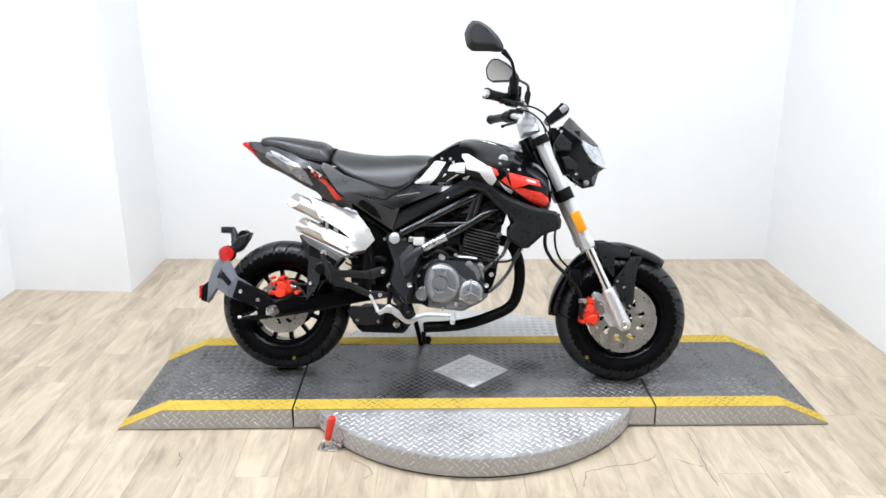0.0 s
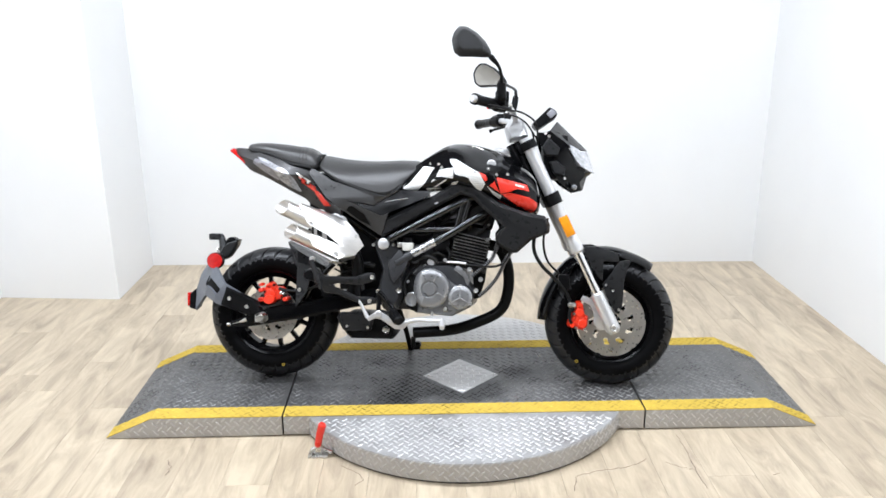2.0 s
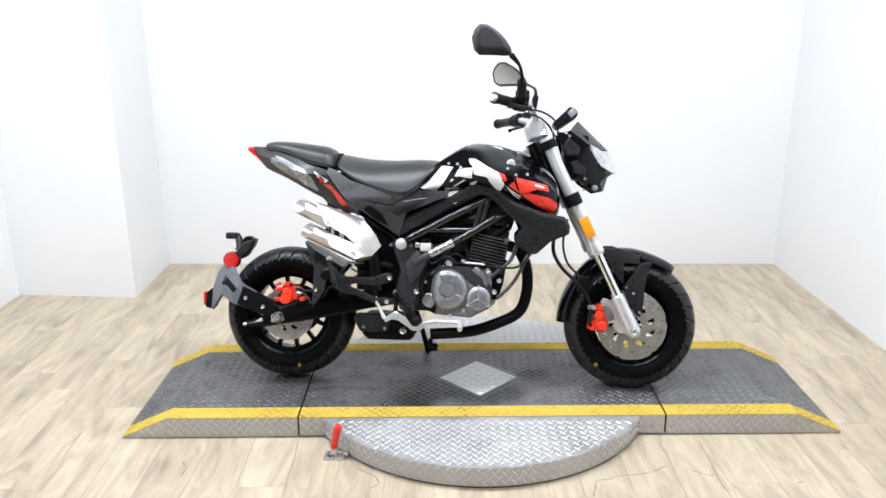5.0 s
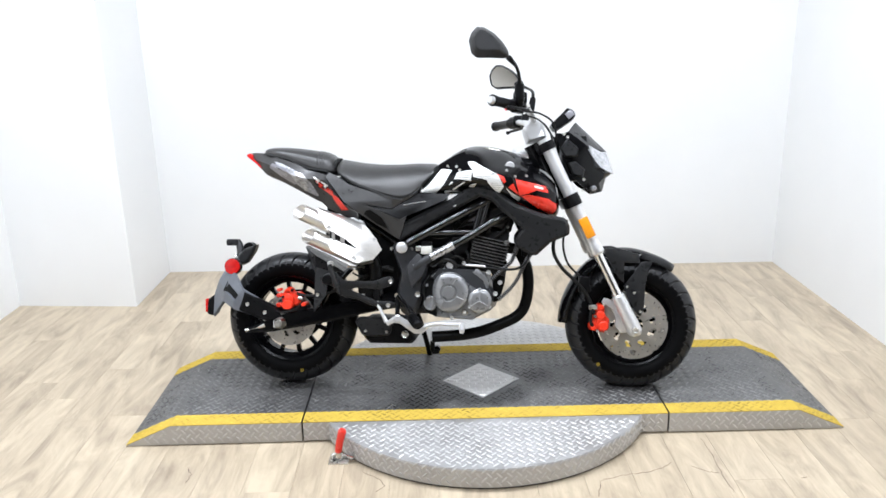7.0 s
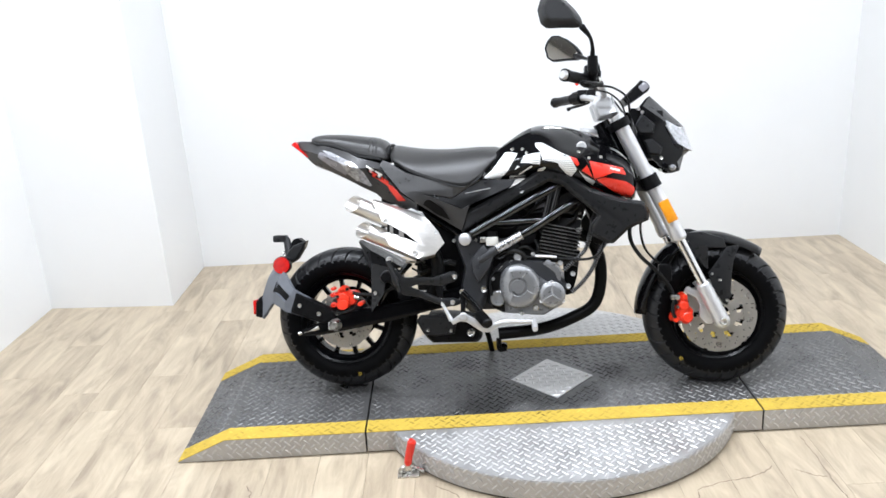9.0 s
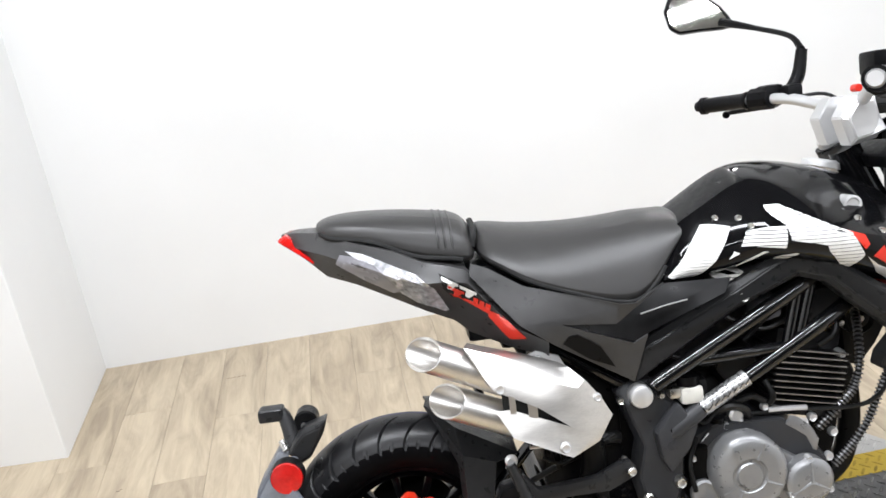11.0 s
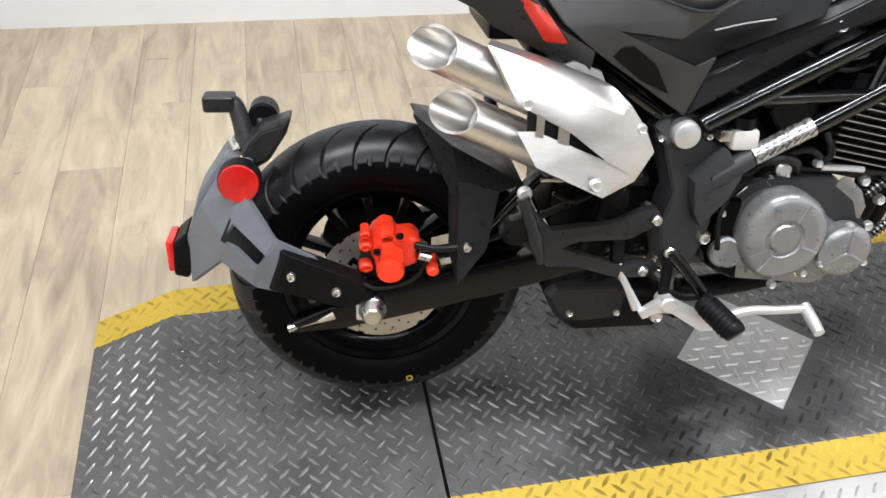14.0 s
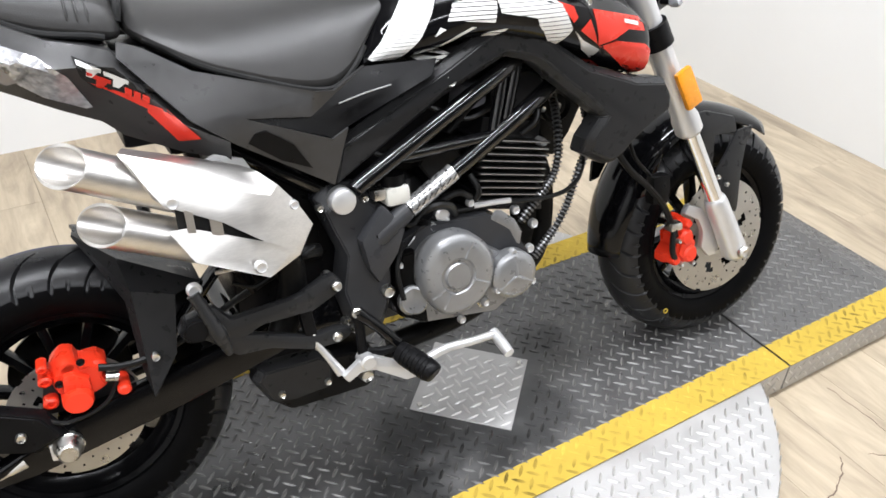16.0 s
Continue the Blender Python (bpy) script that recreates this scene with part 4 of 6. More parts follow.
CW = dict(A=(0.987, -0.095, 0.905), B=(1.007, -0.085, 0.913), C=(1.069, -0.088, 0.866), D=(1.090, -0.085, 0.821), E=(1.105, -0.075, 0.784), F=(1.140, -0.050, 0.767), H=(1.137, -0.050, 0.751), I=(1.080, -0.085, 0.753), K=(1.119, -0.060, 0.731), L=(1.127, -0.050, 0.701), M=(1.096, -0.060, 0.693), N=(1.053, -0.090, 0.722), O=(0.980, -0.100, 0.845), Q=(0.959, -0.085, 0.907), T1=(1.120, MID, 0.870), T2=(1.170, MID, 0.769), T3=(1.134, MID, 0.703), T4=(1.147, MID, 0.751), S1=(1.032, -0.055, 0.946), S2=(1.126, -0.050, 0.848), S3=(1.148, MID, 0.846), L1=(1.078, -0.092, 0.864), L2=(1.126, -0.066, 0.841), L3=(1.157, -0.056, 0.770), L4=(1.122, -0.076, 0.788), L5=(1.105, -0.086, 0.805), L6=(1.086, -0.095, 0.834), U=(1.176, MID, 0.766), S4=(1.039, MID, 0.951), P=(1.010, -0.088, 0.765), G=(1.137, -0.060, 0.789), R=(1.075, -0.093, 0.800))
moved((dash, *dash.children), -0.003, 0, 0.008)
cowl = skin("headlight_cowl", CW, ("Q A O", "A B C R O", "C D R", "D E I R", "O R I N P", "E F H I", "I H K N", "N K L M", "F T2 T4 H", "H T4 K", "K T4 T3 L", "L T3 M"), "gloss", bike, "angular black headlight cowl")
skin("fly_screen", CW, ("S1 B C S2", "S2 C T1", "S4 S1 S2", "S4 S2 S3", "S2 T1 S3"), "cowlgrey", cowl, "matt grey fly screen", 0.003)
skin("headlamp", CW, ("L1 L2 L6", "L6 L2 L5", "L5 L2 L3 L4", "L2 S3 U L3"), "clear", cowl, "clear angular headlamp lens", 0.004)
skin("lamp_fin", {k: (x, y - 0.004, z) for k, (x, y, z) in CW.items()}, ("E G F",), "gloss", cowl, "", 0.006)
part("cowl_panel", fan_bm([(0.976, 0.852), (1.002, 0.888), (1.044, 0.852), (1.038, 0.822), (0.994, 0.820)], None, -0.098, -0.108, -0.085, 0.8), M["greyplastic"], cowl, "dark grey moulded side panel")
part("cowl_panel", fan_bm([(1.005, 0.803), (1.032, 0.808), (1.066, 0.778), (1.060, 0.750), (1.022, 0.758)], None, -0.096, -0.105, -0.080, 0.8), M["greyplastic"], cowl, "dark grey moulded side panel")
part("lamp_housing", box_bm(0.985, 1.075, MID - 0.060, MID + 0.060, 0.740, 0.900, 0.012), M["plastic"], cowl, "black lamp housing")
for sy in (-1, 1):
    tk = tube("turn_signal", [(1.092, MID + 0.055 * sy, 0.712), (1.096, MID + 0.080 * sy, 0.712)], 0.007, "plastic", cowl, 10, "small front turn signal")
    part("signal_lens", lathe_bm([(MID + 0.078 * sy, 0.010), (MID + 0.092 * sy, 0.009), (MID + 0.098 * sy, 0.005), (MID + 0.098 * sy, 0)], 1.096, 0.712, 14), M["clear"], tk)
for x, y, z in ((0.991, -0.097, 0.903), (1.004, -0.088, 0.893), (1.062, -0.092, 0.744), (1.058, -0.092, 0.705)):
    bolt(x, y, z, cowl, 0.0055, 0.006)

# ---- frame ----
frame_part = tube("frame", [(0.16, -0.10, 0.70), (0.27, -0.115, 0.607), (0.405, -0.125, 0.515), (0.44, -0.125, 0.485)], 0.015, "lacquer", None, 14, "gloss black trellis frame")
for sy in (-1, 1):
    y = -0.120 * -sy
    if sy > 0:
        tube("subframe_tube", [(0.16, y, 0.70), (0.27, y, 0.607), (0.405, y, 0.515)], 0.015, "lacquer", frame_part, 12)
    y = MID + 0.150 * sy
    tube("frame_tube", [(0.446, y, 0.518), (0.471, y, 0.533), (0.700, y, 0.654), (0.790, y * 0.8, 0.690), (0.880, y * 0.5, 0.70)], 0.0135, "lacquer", frame_part, 14)
    tube("frame_tube", [(0.466, y, 0.436), (0.634, y, 0.527), (0.776, y, 0.611), (0.93, y * 0.55, 0.67)], 0.0135, "lacquer", frame_part, 14)
    tube("frame_tube", [(0.681, y, 0.563), (0.703, y, 0.652)], 0.0095, "lacquer", frame_part, 12)
    tube("frame_tube", [(0.700, y, 0.566), (0.726, y, 0.660)], 0.0095, "lacquer", frame_part, 12)
    tube("frame_tube", [(0.512, y, 0.553), (0.688, y, 0.557)], 0.0095, "lacquer", frame_part, 12)
    part("tube_socket", tube_bm([(0.462, y, 0.424), (0.472, y, 0.434), (0.512, y, 0.460), (0.524, y, 0.467)], [0.010, 0.0160, 0.0160, 0.0145], 18, 4, None, False), M["cast"], frame_part, "dark cast socket that takes the tube")
sleeve = tube("tube_label", [(0.526, -0.170, 0.4685), (0.606, -0.170, 0.512)], 0.0148, "foil", frame_part, 16, "silver foil label round the tube")
for k in range(7):
    q = 0.532 + 0.011 * k
    zz = 0.472 + (q - 0.532) * 0.543
    tube("print_bar", [(q, -0.1853, zz - 0.004), (q + 0.007, -0.1853, zz + 0.0065)], 0.0006, "plastic", sleeve, 6)

pivot = part("pivot_plate", fan_bm([(0.385, 0.505), (0.400, 0.520), (0.440, 0.522), (0.466, 0.512), (0.488, 0.490), (0.517, 0.442), (0.508, 0.412), (0.497, 0.374), (0.496, 0.340), (0.486, 0.300), (0.470, 0.262), (0.440, 0.255), (0.418, 0.272), (0.402, 0.340), (0.418, 0.410), (0.396, 0.470)], None, -0.140, -0.158, -0.110, 0.80), M["cast"], bike, "dark grey cast frame plate")
part("rib", prism_bm([(0.440, 0.436), (0.482, 0.486), (0.515, 0.443), (0.498, 0.404), (0.462, 0.360), (0.448, 0.388)], -0.182, -0.150, "y", 0.008), M["cast"], pivot)
part("pivot_cap", lathe_bm([(-0.150, 0.0205), (-0.169, 0.0205), (-0.173, 0.0190), (-0.175, 0.0150), (-0.1755, 0)], 0.423, 0.502, 32), M["alloy"], pivot, "bright silver frame bolt")
for x, z, r in ((0.384, 0.389, 0.0085), (0.405, 0.306, 0.0075), (0.480, 0.337, 0.011), (0.458, 0.498, 0.006), (0.387, 0.498, 0.006), (0.416, 0.289, 0.005)):
    bolt(x, -0.160, z, pivot, r, 0.010)

# ---- engine ----
engine = part("engine", fan_bm([(0.492, 0.275), (0.520, 0.250), (0.690, 0.236), (0.752, 0.268), (0.770, 0.330), (0.735, 0.385), (0.690, 0.420), (0.570, 0.425), (0.515, 0.392), (0.500, 0.335)], None, -0.095, -0.125, 0.115, 0.94), M["cast"], bike, "dark cast single-cylinder engine with grey side covers")
clutch = part("clutch_cover", lathe_bm([(-0.115, 0.070), (-0.150, 0.070), (-0.157, 0.067), (-0.162, 0.060), (-0.163, 0.048), (-0.1625, 0.031), (-0.159, 0.028), (-0.159, 0.024), (-0.163, 0.021), (-0.163, 0)], 0.608, 0.337, 64), M["engine"], engine, "round grey clutch cover with a raised ring")
for a in (62, 215, 240, 335):
    q = radians(a)
    tube("cover_rib", [(0.608 + 0.030 * math.cos(q), -0.1625, 0.337 + 0.030 * math.sin(q)), (0.608 + 0.060 * math.cos(q), -0.161, 0.337 + 0.060 * math.sin(q))], 0.0026, "engine", clutch, 8)
part("case_cover", fan_bm([(0.505, 0.300), (0.514, 0.268), (0.545, 0.246), (0.690, 0.238), (0.742, 0.270), (0.748, 0.312), (0.715, 0.340), (0.676, 0.366), (0.650, 0.388), (0.600, 0.402), (0.560, 0.392), (0.525, 0.360)], None, -0.122, -0.136, -0.10, 0.93), M["engine"], engine, "grey cast side cover")
part("oil_filter_cover", lathe_bm([(-0.13, 0.042), (-0.152, 0.042), (-0.158, 0.036), (-0.160, 0.028), (-0.160, 0.0)], 0.716, 0.308, 40), M["engine"], engine, "small round engine cover")
for q in (90, 210, 330):
    w = radians(q)
    tube("cover_rib", [(0.716, -0.160, 0.308), (0.716 + 0.036 * math.cos(w), -0.156, 0.308 + 0.036 * math.sin(w))], 0.0035, "engine", engine, 8)
    bolt(0.716 + 0.040 * math.cos(w), -0.146, 0.308 + 0.040 * math.sin(w), engine, 0.0065, 0.010, "alloy")
part("case_gasket", fan_bm([(0.500, 0.292), (0.512, 0.262), (0.560, 0.246), (0.556, 0.300), (0.540, 0.330), (0.545, 0.385), (0.520, 0.380), (0.503, 0.335)], None, -0.128, -0.1385, -0.11, 0.9), M["pipe"], engine, "black engine end cover")
part("shaft_boss", lathe_bm([(-0.13, 0.026), (-0.146, 0.026), (-0.149, 0.022), (-0.147, 0.016), (-0.147, 0.0)], 0.530, 0.295, 32), M["engine"], engine)
for x, z in ((0.664, 0.266), (0.618, 0.247)):
    bolt(x, -0.138, z, engine, 0.007, 0.007, "alloy")
part("filler_cap", tube_bm([(0.575, -0.10, 0.408), (0.572, -0.112, 0.432), (0.571, -0.118, 0.442)], [0.016, 0.016, 0.019], 16), M["plastic"], engine, "black oil filler cap")
for ob in (engine, *engine.children_recursive):
    for v in ob.data.vertices:
        if v.co.y < -0.09:
            f = float(np.interp(v.co.x, (0.53, 0.58), (0.25, 1.0)))
            v.co += Vector((-0.018 * f, -0.036 * f, 0.010))
CD = Vector((0.212, 0, 0.977)).normalized()
CX = Vector((0.977, 0, -0.212)).normalized()
CB = Vector((0.716, 0.0, 0.428))


def along(a, s):
    p = CB + CD * a + CX * s
    return p.x, p.z


block = part("cylinder", prism_bm([along(0.0, -0.062), along(0.0, 0.062), along(0.14, 0.058), along(0.14, -0.058)], -0.122, 0.070, "y", 0.008), M["fin"], engine, "black air-cooled cylinder")
for k in range(10):
    a = 0.004 + k * 0.0112
    fo = 0.066
    fin = part("fin", prism_bm([along(a, -fo), along(a, fo), along(a + 0.0032, fo), along(a + 0.0032, -fo)], -0.147, 0.060, "y", 0.0006, 1), M["fin"], block)
    part("fin_edge", prism_bm([along(a + 0.0007, -fo + 0.004), along(a + 0.0007, fo - 0.004), along(a + 0.0026, fo - 0.004), along(a + 0.0026, -fo + 0.004)], -0.1478, -0.1468), M["finedge"], fin, "bare machined fin edge")
head = part("cylinder_head", fan_bm([along(0.142, -0.060), along(0.142, 0.060), along(0.185, 0.064), along(0.225, 0.045), along(0.236, 0.0), along(0.222, -0.046), along(0.185, -0.064)], None, -0.100, -0.128, 0.075, 0.8), M["fin"], engine, "black cylinder head")
hx, hz = along(0.188, 0.004)
part("cam_cover", lathe_bm([(-0.115, 0.036), (-0.140, 0.036), (-0.144, 0.031), (-0.142, 0.026), (-0.142, 0.0)], hx, hz, 36), M["fin"], engine, "round black cam cover")
for s, a in ((-0.04, 0.16), (0.045, 0.16), (-0.035, 0.215), (0.04, 0.215)):
    x, z = along(a, s)
    bolt(x, -0.130, z, head, 0.006, 0.010, "zinc")
bolt(0.790, -0.128, 0.520, head, 0.008, 0.018, "alloy")
# inlet, carburettor area, wiring
part("crankcase_top", box_bm(0.475, 0.675, -0.060, 0.090, 0.385, 0.505, 0.014), M["fin"], engine, "black upper crankcase")
plate("cable_tray", [(0.455, 0.545), (0.56, 0.610), (0.66, 0.680), (0.72, 0.705), (0.80, 0.690), (0.86, 0.640), (0.83, 0.600), (0.74, 0.640), (0.70, 0.600), (0.60, 0.560)], -0.075, 0.040, "plastic", None, 0.004, "black tray of wiring under the tank")
part("inlet_block", box_bm(0.600, 0.690, -0.050, 0.060, 0.500, 0.640, 0.014), M["fin"], engine, "black inlet block")
part("throttle_body", fan_bm([(0.575, 0.500), (0.600, 0.530), (0.655, 0.535), (0.672, 0.500), (0.660, 0.460), (0.610, 0.450)], None, -0.045, -0.062, 0.06, 0.8), M["fin"], bike, "black throttle body between the frame tubes")
part("airbox", box_bm(0.46, 0.60, -0.085, 0.085, 0.50, 0.61, 0.012), M["plastic"], bike, "black airbox")
part("battery_tray", box_bm(0.29, 0.46, -0.10, 0.10, 0.52, 0.62, 0.01), M["plastic"], bike, "black battery tray")
res = part("coolant_reservoir", box_bm(0.490, 0.530, -0.175, -0.132, 0.478, 0.508, 0.007), M["cream"], bike, "cream reservoir with a black cap")
part("cap", tube_bm([(0.510, -0.153, 0.507), (0.510, -0.153, 0.524)], 0.019, 18), M["plastic"], res)
part("clamp", box_bm(0.472, 0.492, -0.170, -0.142, 0.490, 0.508, 0.004), M["zinc"], res)
tube("gear_cable", [(0.653, -0.116, 0.429), (0.690, -0.116, 0.427), (0.722, -0.116, 0.424)], 0.005, "alloy", None, 10, "silver cable ferrule")
tube("clutch_cable", [(0.60, -0.110, 0.428), (0.64, -0.115, 0.426), (0.727, -0.115, 0.420), (0.80, -0.115, 0.414), (0.843, -0.115, 0.422), (0.872, -0.110, 0.455), (0.90, -0.08, 0.56), (0.905, -0.05, 0.70)], 0.0042, "cable", None, 8, "thin black clutch cable")
plate("release_arm", [(0.678, 0.403), (0.690, 0.416), (0.700, 0.414), (0.724, 0.393), (0.737, 0.368), (0.732, 0.346), (0.725, 0.350), (0.714, 0.376), (0.696, 0.390)], -0.126, -0.120, "engine", None, 0.002, "silver clutch release arm")
for way in ([(0.768, -0.108, 0.306), (0.807, -0.109, 0.343), (0.835, -0.109, 0.381), (0.850, -0.109, 0.413), (0.866, -0.107, 0.445), (0.884, -0.100, 0.474), (0.898, -0.085, 0.53), (0.905, -0.04, 0.60)], [(0.744, -0.108, 0.378), (0.776, -0.108, 0.408), (0.800, -0.106, 0.428), (0.816, -0.104, 0.446), (0.830, -0.100, 0.486), (0.846, -0.070, 0.54), (0.862, -0.03, 0.58)]):
    hose = tube("ribbed_hose", way, 0.0055, "cable", None, 10, "ribbed grey protective hose")
    pth = smooth_path(way, 24)
    gone, last = 0.0, pth[0]
    for q, q2 in zip(pth, pth[1:]):
        gone += (q2 - q).length
        if gone > 0.0062:
            gone = 0.0
            d = (q2 - q).normalized()
            part("rib", tube_bm([q - d * 0.0014, q + d * 0.0014], 0.0082, 10), M["coil"], hose)
for pts in ([(0.47, -0.09, 0.56), (0.55, -0.10, 0.53), (0.62, -0.095, 0.545), (0.70, -0.09, 0.53)], [(0.50, -0.10, 0.46), (0.53, -0.11, 0.43), (0.56, -0.105, 0.44), (0.60, -0.10, 0.41)], [(0.62, -0.09, 0.56), (0.66, -0.10, 0.60), (0.70, -0.09, 0.62)], [(0.52, -0.10, 0.40), (0.50, -0.115, 0.36), (0.505, -0.12, 0.31)], [(0.60, -0.07, 0.60), (0.66, -0.085, 0.575), (0.74, -0.085, 0.60), (0.80, -0.08, 0.585)]):
    tube("wire", pts, 0.0045, "cable", None, 8, "black loom wire")
part("ignition_coil", fan_bm([(0.655, 0.575), (0.700, 0.585), (0.705, 0.620), (0.665, 0.618)], None, -0.08, -0.098, -0.03, 0.75), M["smoke"], bike, "dark grey moulded coil")
plate("front_bracket", [(0.745, 0.395), (0.770, 0.450), (0.800, 0.440), (0.790, 0.360), (0.772, 0.300), (0.752, 0.295)], -0.085, -0.070, "pipe", None, 0.002, "black engine mounting bracket")
for x, z in ((0.778, 0.395), (0.765, 0.320), (0.790, 0.425)):
    bolt(x, -0.088, z, engine, 0.008, 0.010)

moved([ob for ob in bike.children_recursive if ob.name.split(".")[0] in ("gear_cable", "clutch_cable", "release_arm", "ribbed_hose", "throttle_body", "ignition_coil", "front_bracket") or ob.name.startswith("rib") and ob.parent.name.startswith("ribbed_hose")], -0.006, -0.036, 0.012)
moved([ob for ob in bike.children if ob.name.split(".")[0] == "wire"], 0, -0.045, 0.006)

# front of the frame, horn, studs and small fittings round the cylinder
plate("frame_gusset", [(0.800, 0.668), (0.860, 0.690), (0.950, 0.640), (0.940, 0.560), (0.905, 0.500), (0.872, 0.462), (0.846, 0.470), (0.842, 0.540), (0.815, 0.600)], -0.050, 0.045, "pipe", None, 0.004, "black front frame gusset")
horn = part("horn", lathe_bm([(-0.050, 0.030), (-0.072, 0.032), (-0.078, 0.028), (-0.074, 0.020), (-0.080, 0.010), (-0.080, 0)], 0.862, 0.560, 28), M["pipe"], bike, "round black horn")
bolt(0.862, -0.078, 0.560, horn, 0.006, 0.006)
for x, y, z, r, h in ((0.583, -0.114, 0.413, 0.0075, 0.008), (0.653, -0.114, 0.438, 0.007, 0.008), (0.740, -0.108, 0.405, 0.0085, 0.008), (0.780, -0.100, 0.369, 0.0085, 0.008), (0.764, -0.112, 0.330, 0.0085, 0.007), (0.667, -0.114, 0.404, 0.006, 0.007), (0.522, -0.110, 0.359, 0.006, 0.007)):
    bolt(x - 0.012, y - 0.036, z + 0.010, engine, r, h, "alloy", "stud")
for pts, r, m in (([(0.560, -0.105, 0.430), (0.585, -0.118, 0.448), (0.612, -0.115, 0.440), (0.625, -0.105, 0.420)], 0.008, "fin"), ([(0.600, -0.112, 0.452), (0.628, -0.118, 0.460), (0.652, -0.112, 0.446)], 0.006, "cable"), ([(0.512, -0.10, 0.430), (0.540, -0.112, 0.452), (0.572, -0.108, 0.462)], 0.005, "cable"), ([(0.508, -0.105, 0.416), (0.535, -0.116, 0.436), (0.566, -0.112, 0.446)], 0.005, "cable"), ([(0.655, -0.105, 0.432), (0.668, -0.112, 0.452), (0.660, -0.100, 0.480)], 0.006, "cable"), ([(0.762, -0.095, 0.528), (0.790, -0.100, 0.550), (0.800, -0.085, 0.590)], 0.006, "cable"), ([(0.735, -0.088, 0.540), (0.742, -0.098, 0.575), (0.770, -0.090, 0.610)], 0.006, "cable")):
    tube("fitting_hose", [(x - 0.010, y - 0.040, z + 0.012) for x, y, z in pts], r, m, engine, 10)
part("oil_banjo", lathe_bm([(-0.135, 0.013), (-0.152, 0.013), (-0.155, 0.009), (-0.155, 0)], 0.591, 0.439, 20), M["alloy"], engine, "silver oil line banjo")
tube("oil_line", [(0.594, -0.150, 0.432), (0.604, -0.152, 0.415), (0.616, -0.152, 0.400), (0.626, -0.150, 0.396)], [0.006, 0.007, 0.009, 0.006], "alloy", engine, 12, "short silver oil line")
part("starter_boss", fan_bm([(0.636, 0.404), (0.650, 0.424), (0.672, 0.420), (0.690, 0.396), (0.688, 0.372), (0.664, 0.366), (0.644, 0.380)], None, -0.142, -0.158, -0.10, 0.7), M["engine"], engine, "grey cast boss behind the clutch cover")
part("drain_bolt", lathe_bm([(-0.160, 0.0125), (-0.170, 0.0125), (-0.172, 0.010), (-0.168, 0.006), (-0.168, 0)], 0.646, 0.276, 6), M["zinc"], engine, "bright hexagon drain bolt")
for k in range(4):
    tube("loom_clip", [(0.524 + 0.004 * k, -0.146, 0.395 + 0.003 * k), (0.548 + 0.004 * k, -0.148, 0.424 - 0.003 * k)], 0.0016, "alloy" if k % 2 else "cable", engine, 6)
part("cylinder_foot", prism_bm([along(-0.012, -0.072), along(-0.012, 0.074), along(0.006, 0.070), along(0.006, -0.070)], -0.140, 0.07, "y", 0.004), M["fin"], engine)
for x, z in ((0.300, 0.418), (0.340, 0.425), (0.275, 0.398)):
    tube("wire", [(x - 0.03, -0.150, z + 0.012), (x, -0.155, z), (x + 0.035, -0.150, z + 0.010)], 0.0035, "cable", None, 8, "black loom wire")
tube("link_rod", [(0.225, -0.150, 0.432), (0.290, -0.150, 0.430)], 0.004, "zinc", None, 8, "thin silver rod behind the hanger")

# ---- exhaust ----
tube("exhaust_header", [(0.790, -0.01, 0.500), (0.838, -0.010, 0.480), (0.868, -0.008, 0.412), (0.869, -0.006, 0.325), (0.843, -0.008, 0.256), (0.770, -0.015, 0.214), (0.664, -0.025, 0.180), (0.520, -0.03, 0.166)], 0.0205, "pipe", None, 16, "matt black exhaust header pipe")
chamber = part("exhaust_chamber", fan_bm([(0.262, 0.206), (0.280, 0.238), (0.330, 0.240), (0.430, 0.232), (0.462, 0.214), (0.466, 0.166), (0.452, 0.152), (0.300, 0.152), (0.280, 0.170)], None, -0.100, -0.128, 0.06, 0.86), M["plastic"], bike, "black exhaust chamber under the engine")
part("chamber_cover", fan_bm([(0.250, 0.232), (0.264, 0.250), (0.365, 0.250), (0.388, 0.234), (0.378, 0.186), (0.312, 0.180), (0.275, 0.186)], None, -0.132, -0.146, -0.11, 0.85), M["greyplastic"], chamber, "moulded black cover")
for x, z in ((0.291, 0.202), (0.367, 0.200)):
    bolt(x, -0.146, z, chamber, 0.006, 0.006)
bolt(0.432, -0.140, 0.192, chamber, 0.013, 0.016)
silencer = tube("silencer", [(0.30, -0.155, 0.30), (0.33, -0.16, 0.38), (0.325, -0.165, 0.45), (0.29, -0.17, 0.50)], 0.022, "pipe", None, 14, "twin upswept brushed steel silencer")


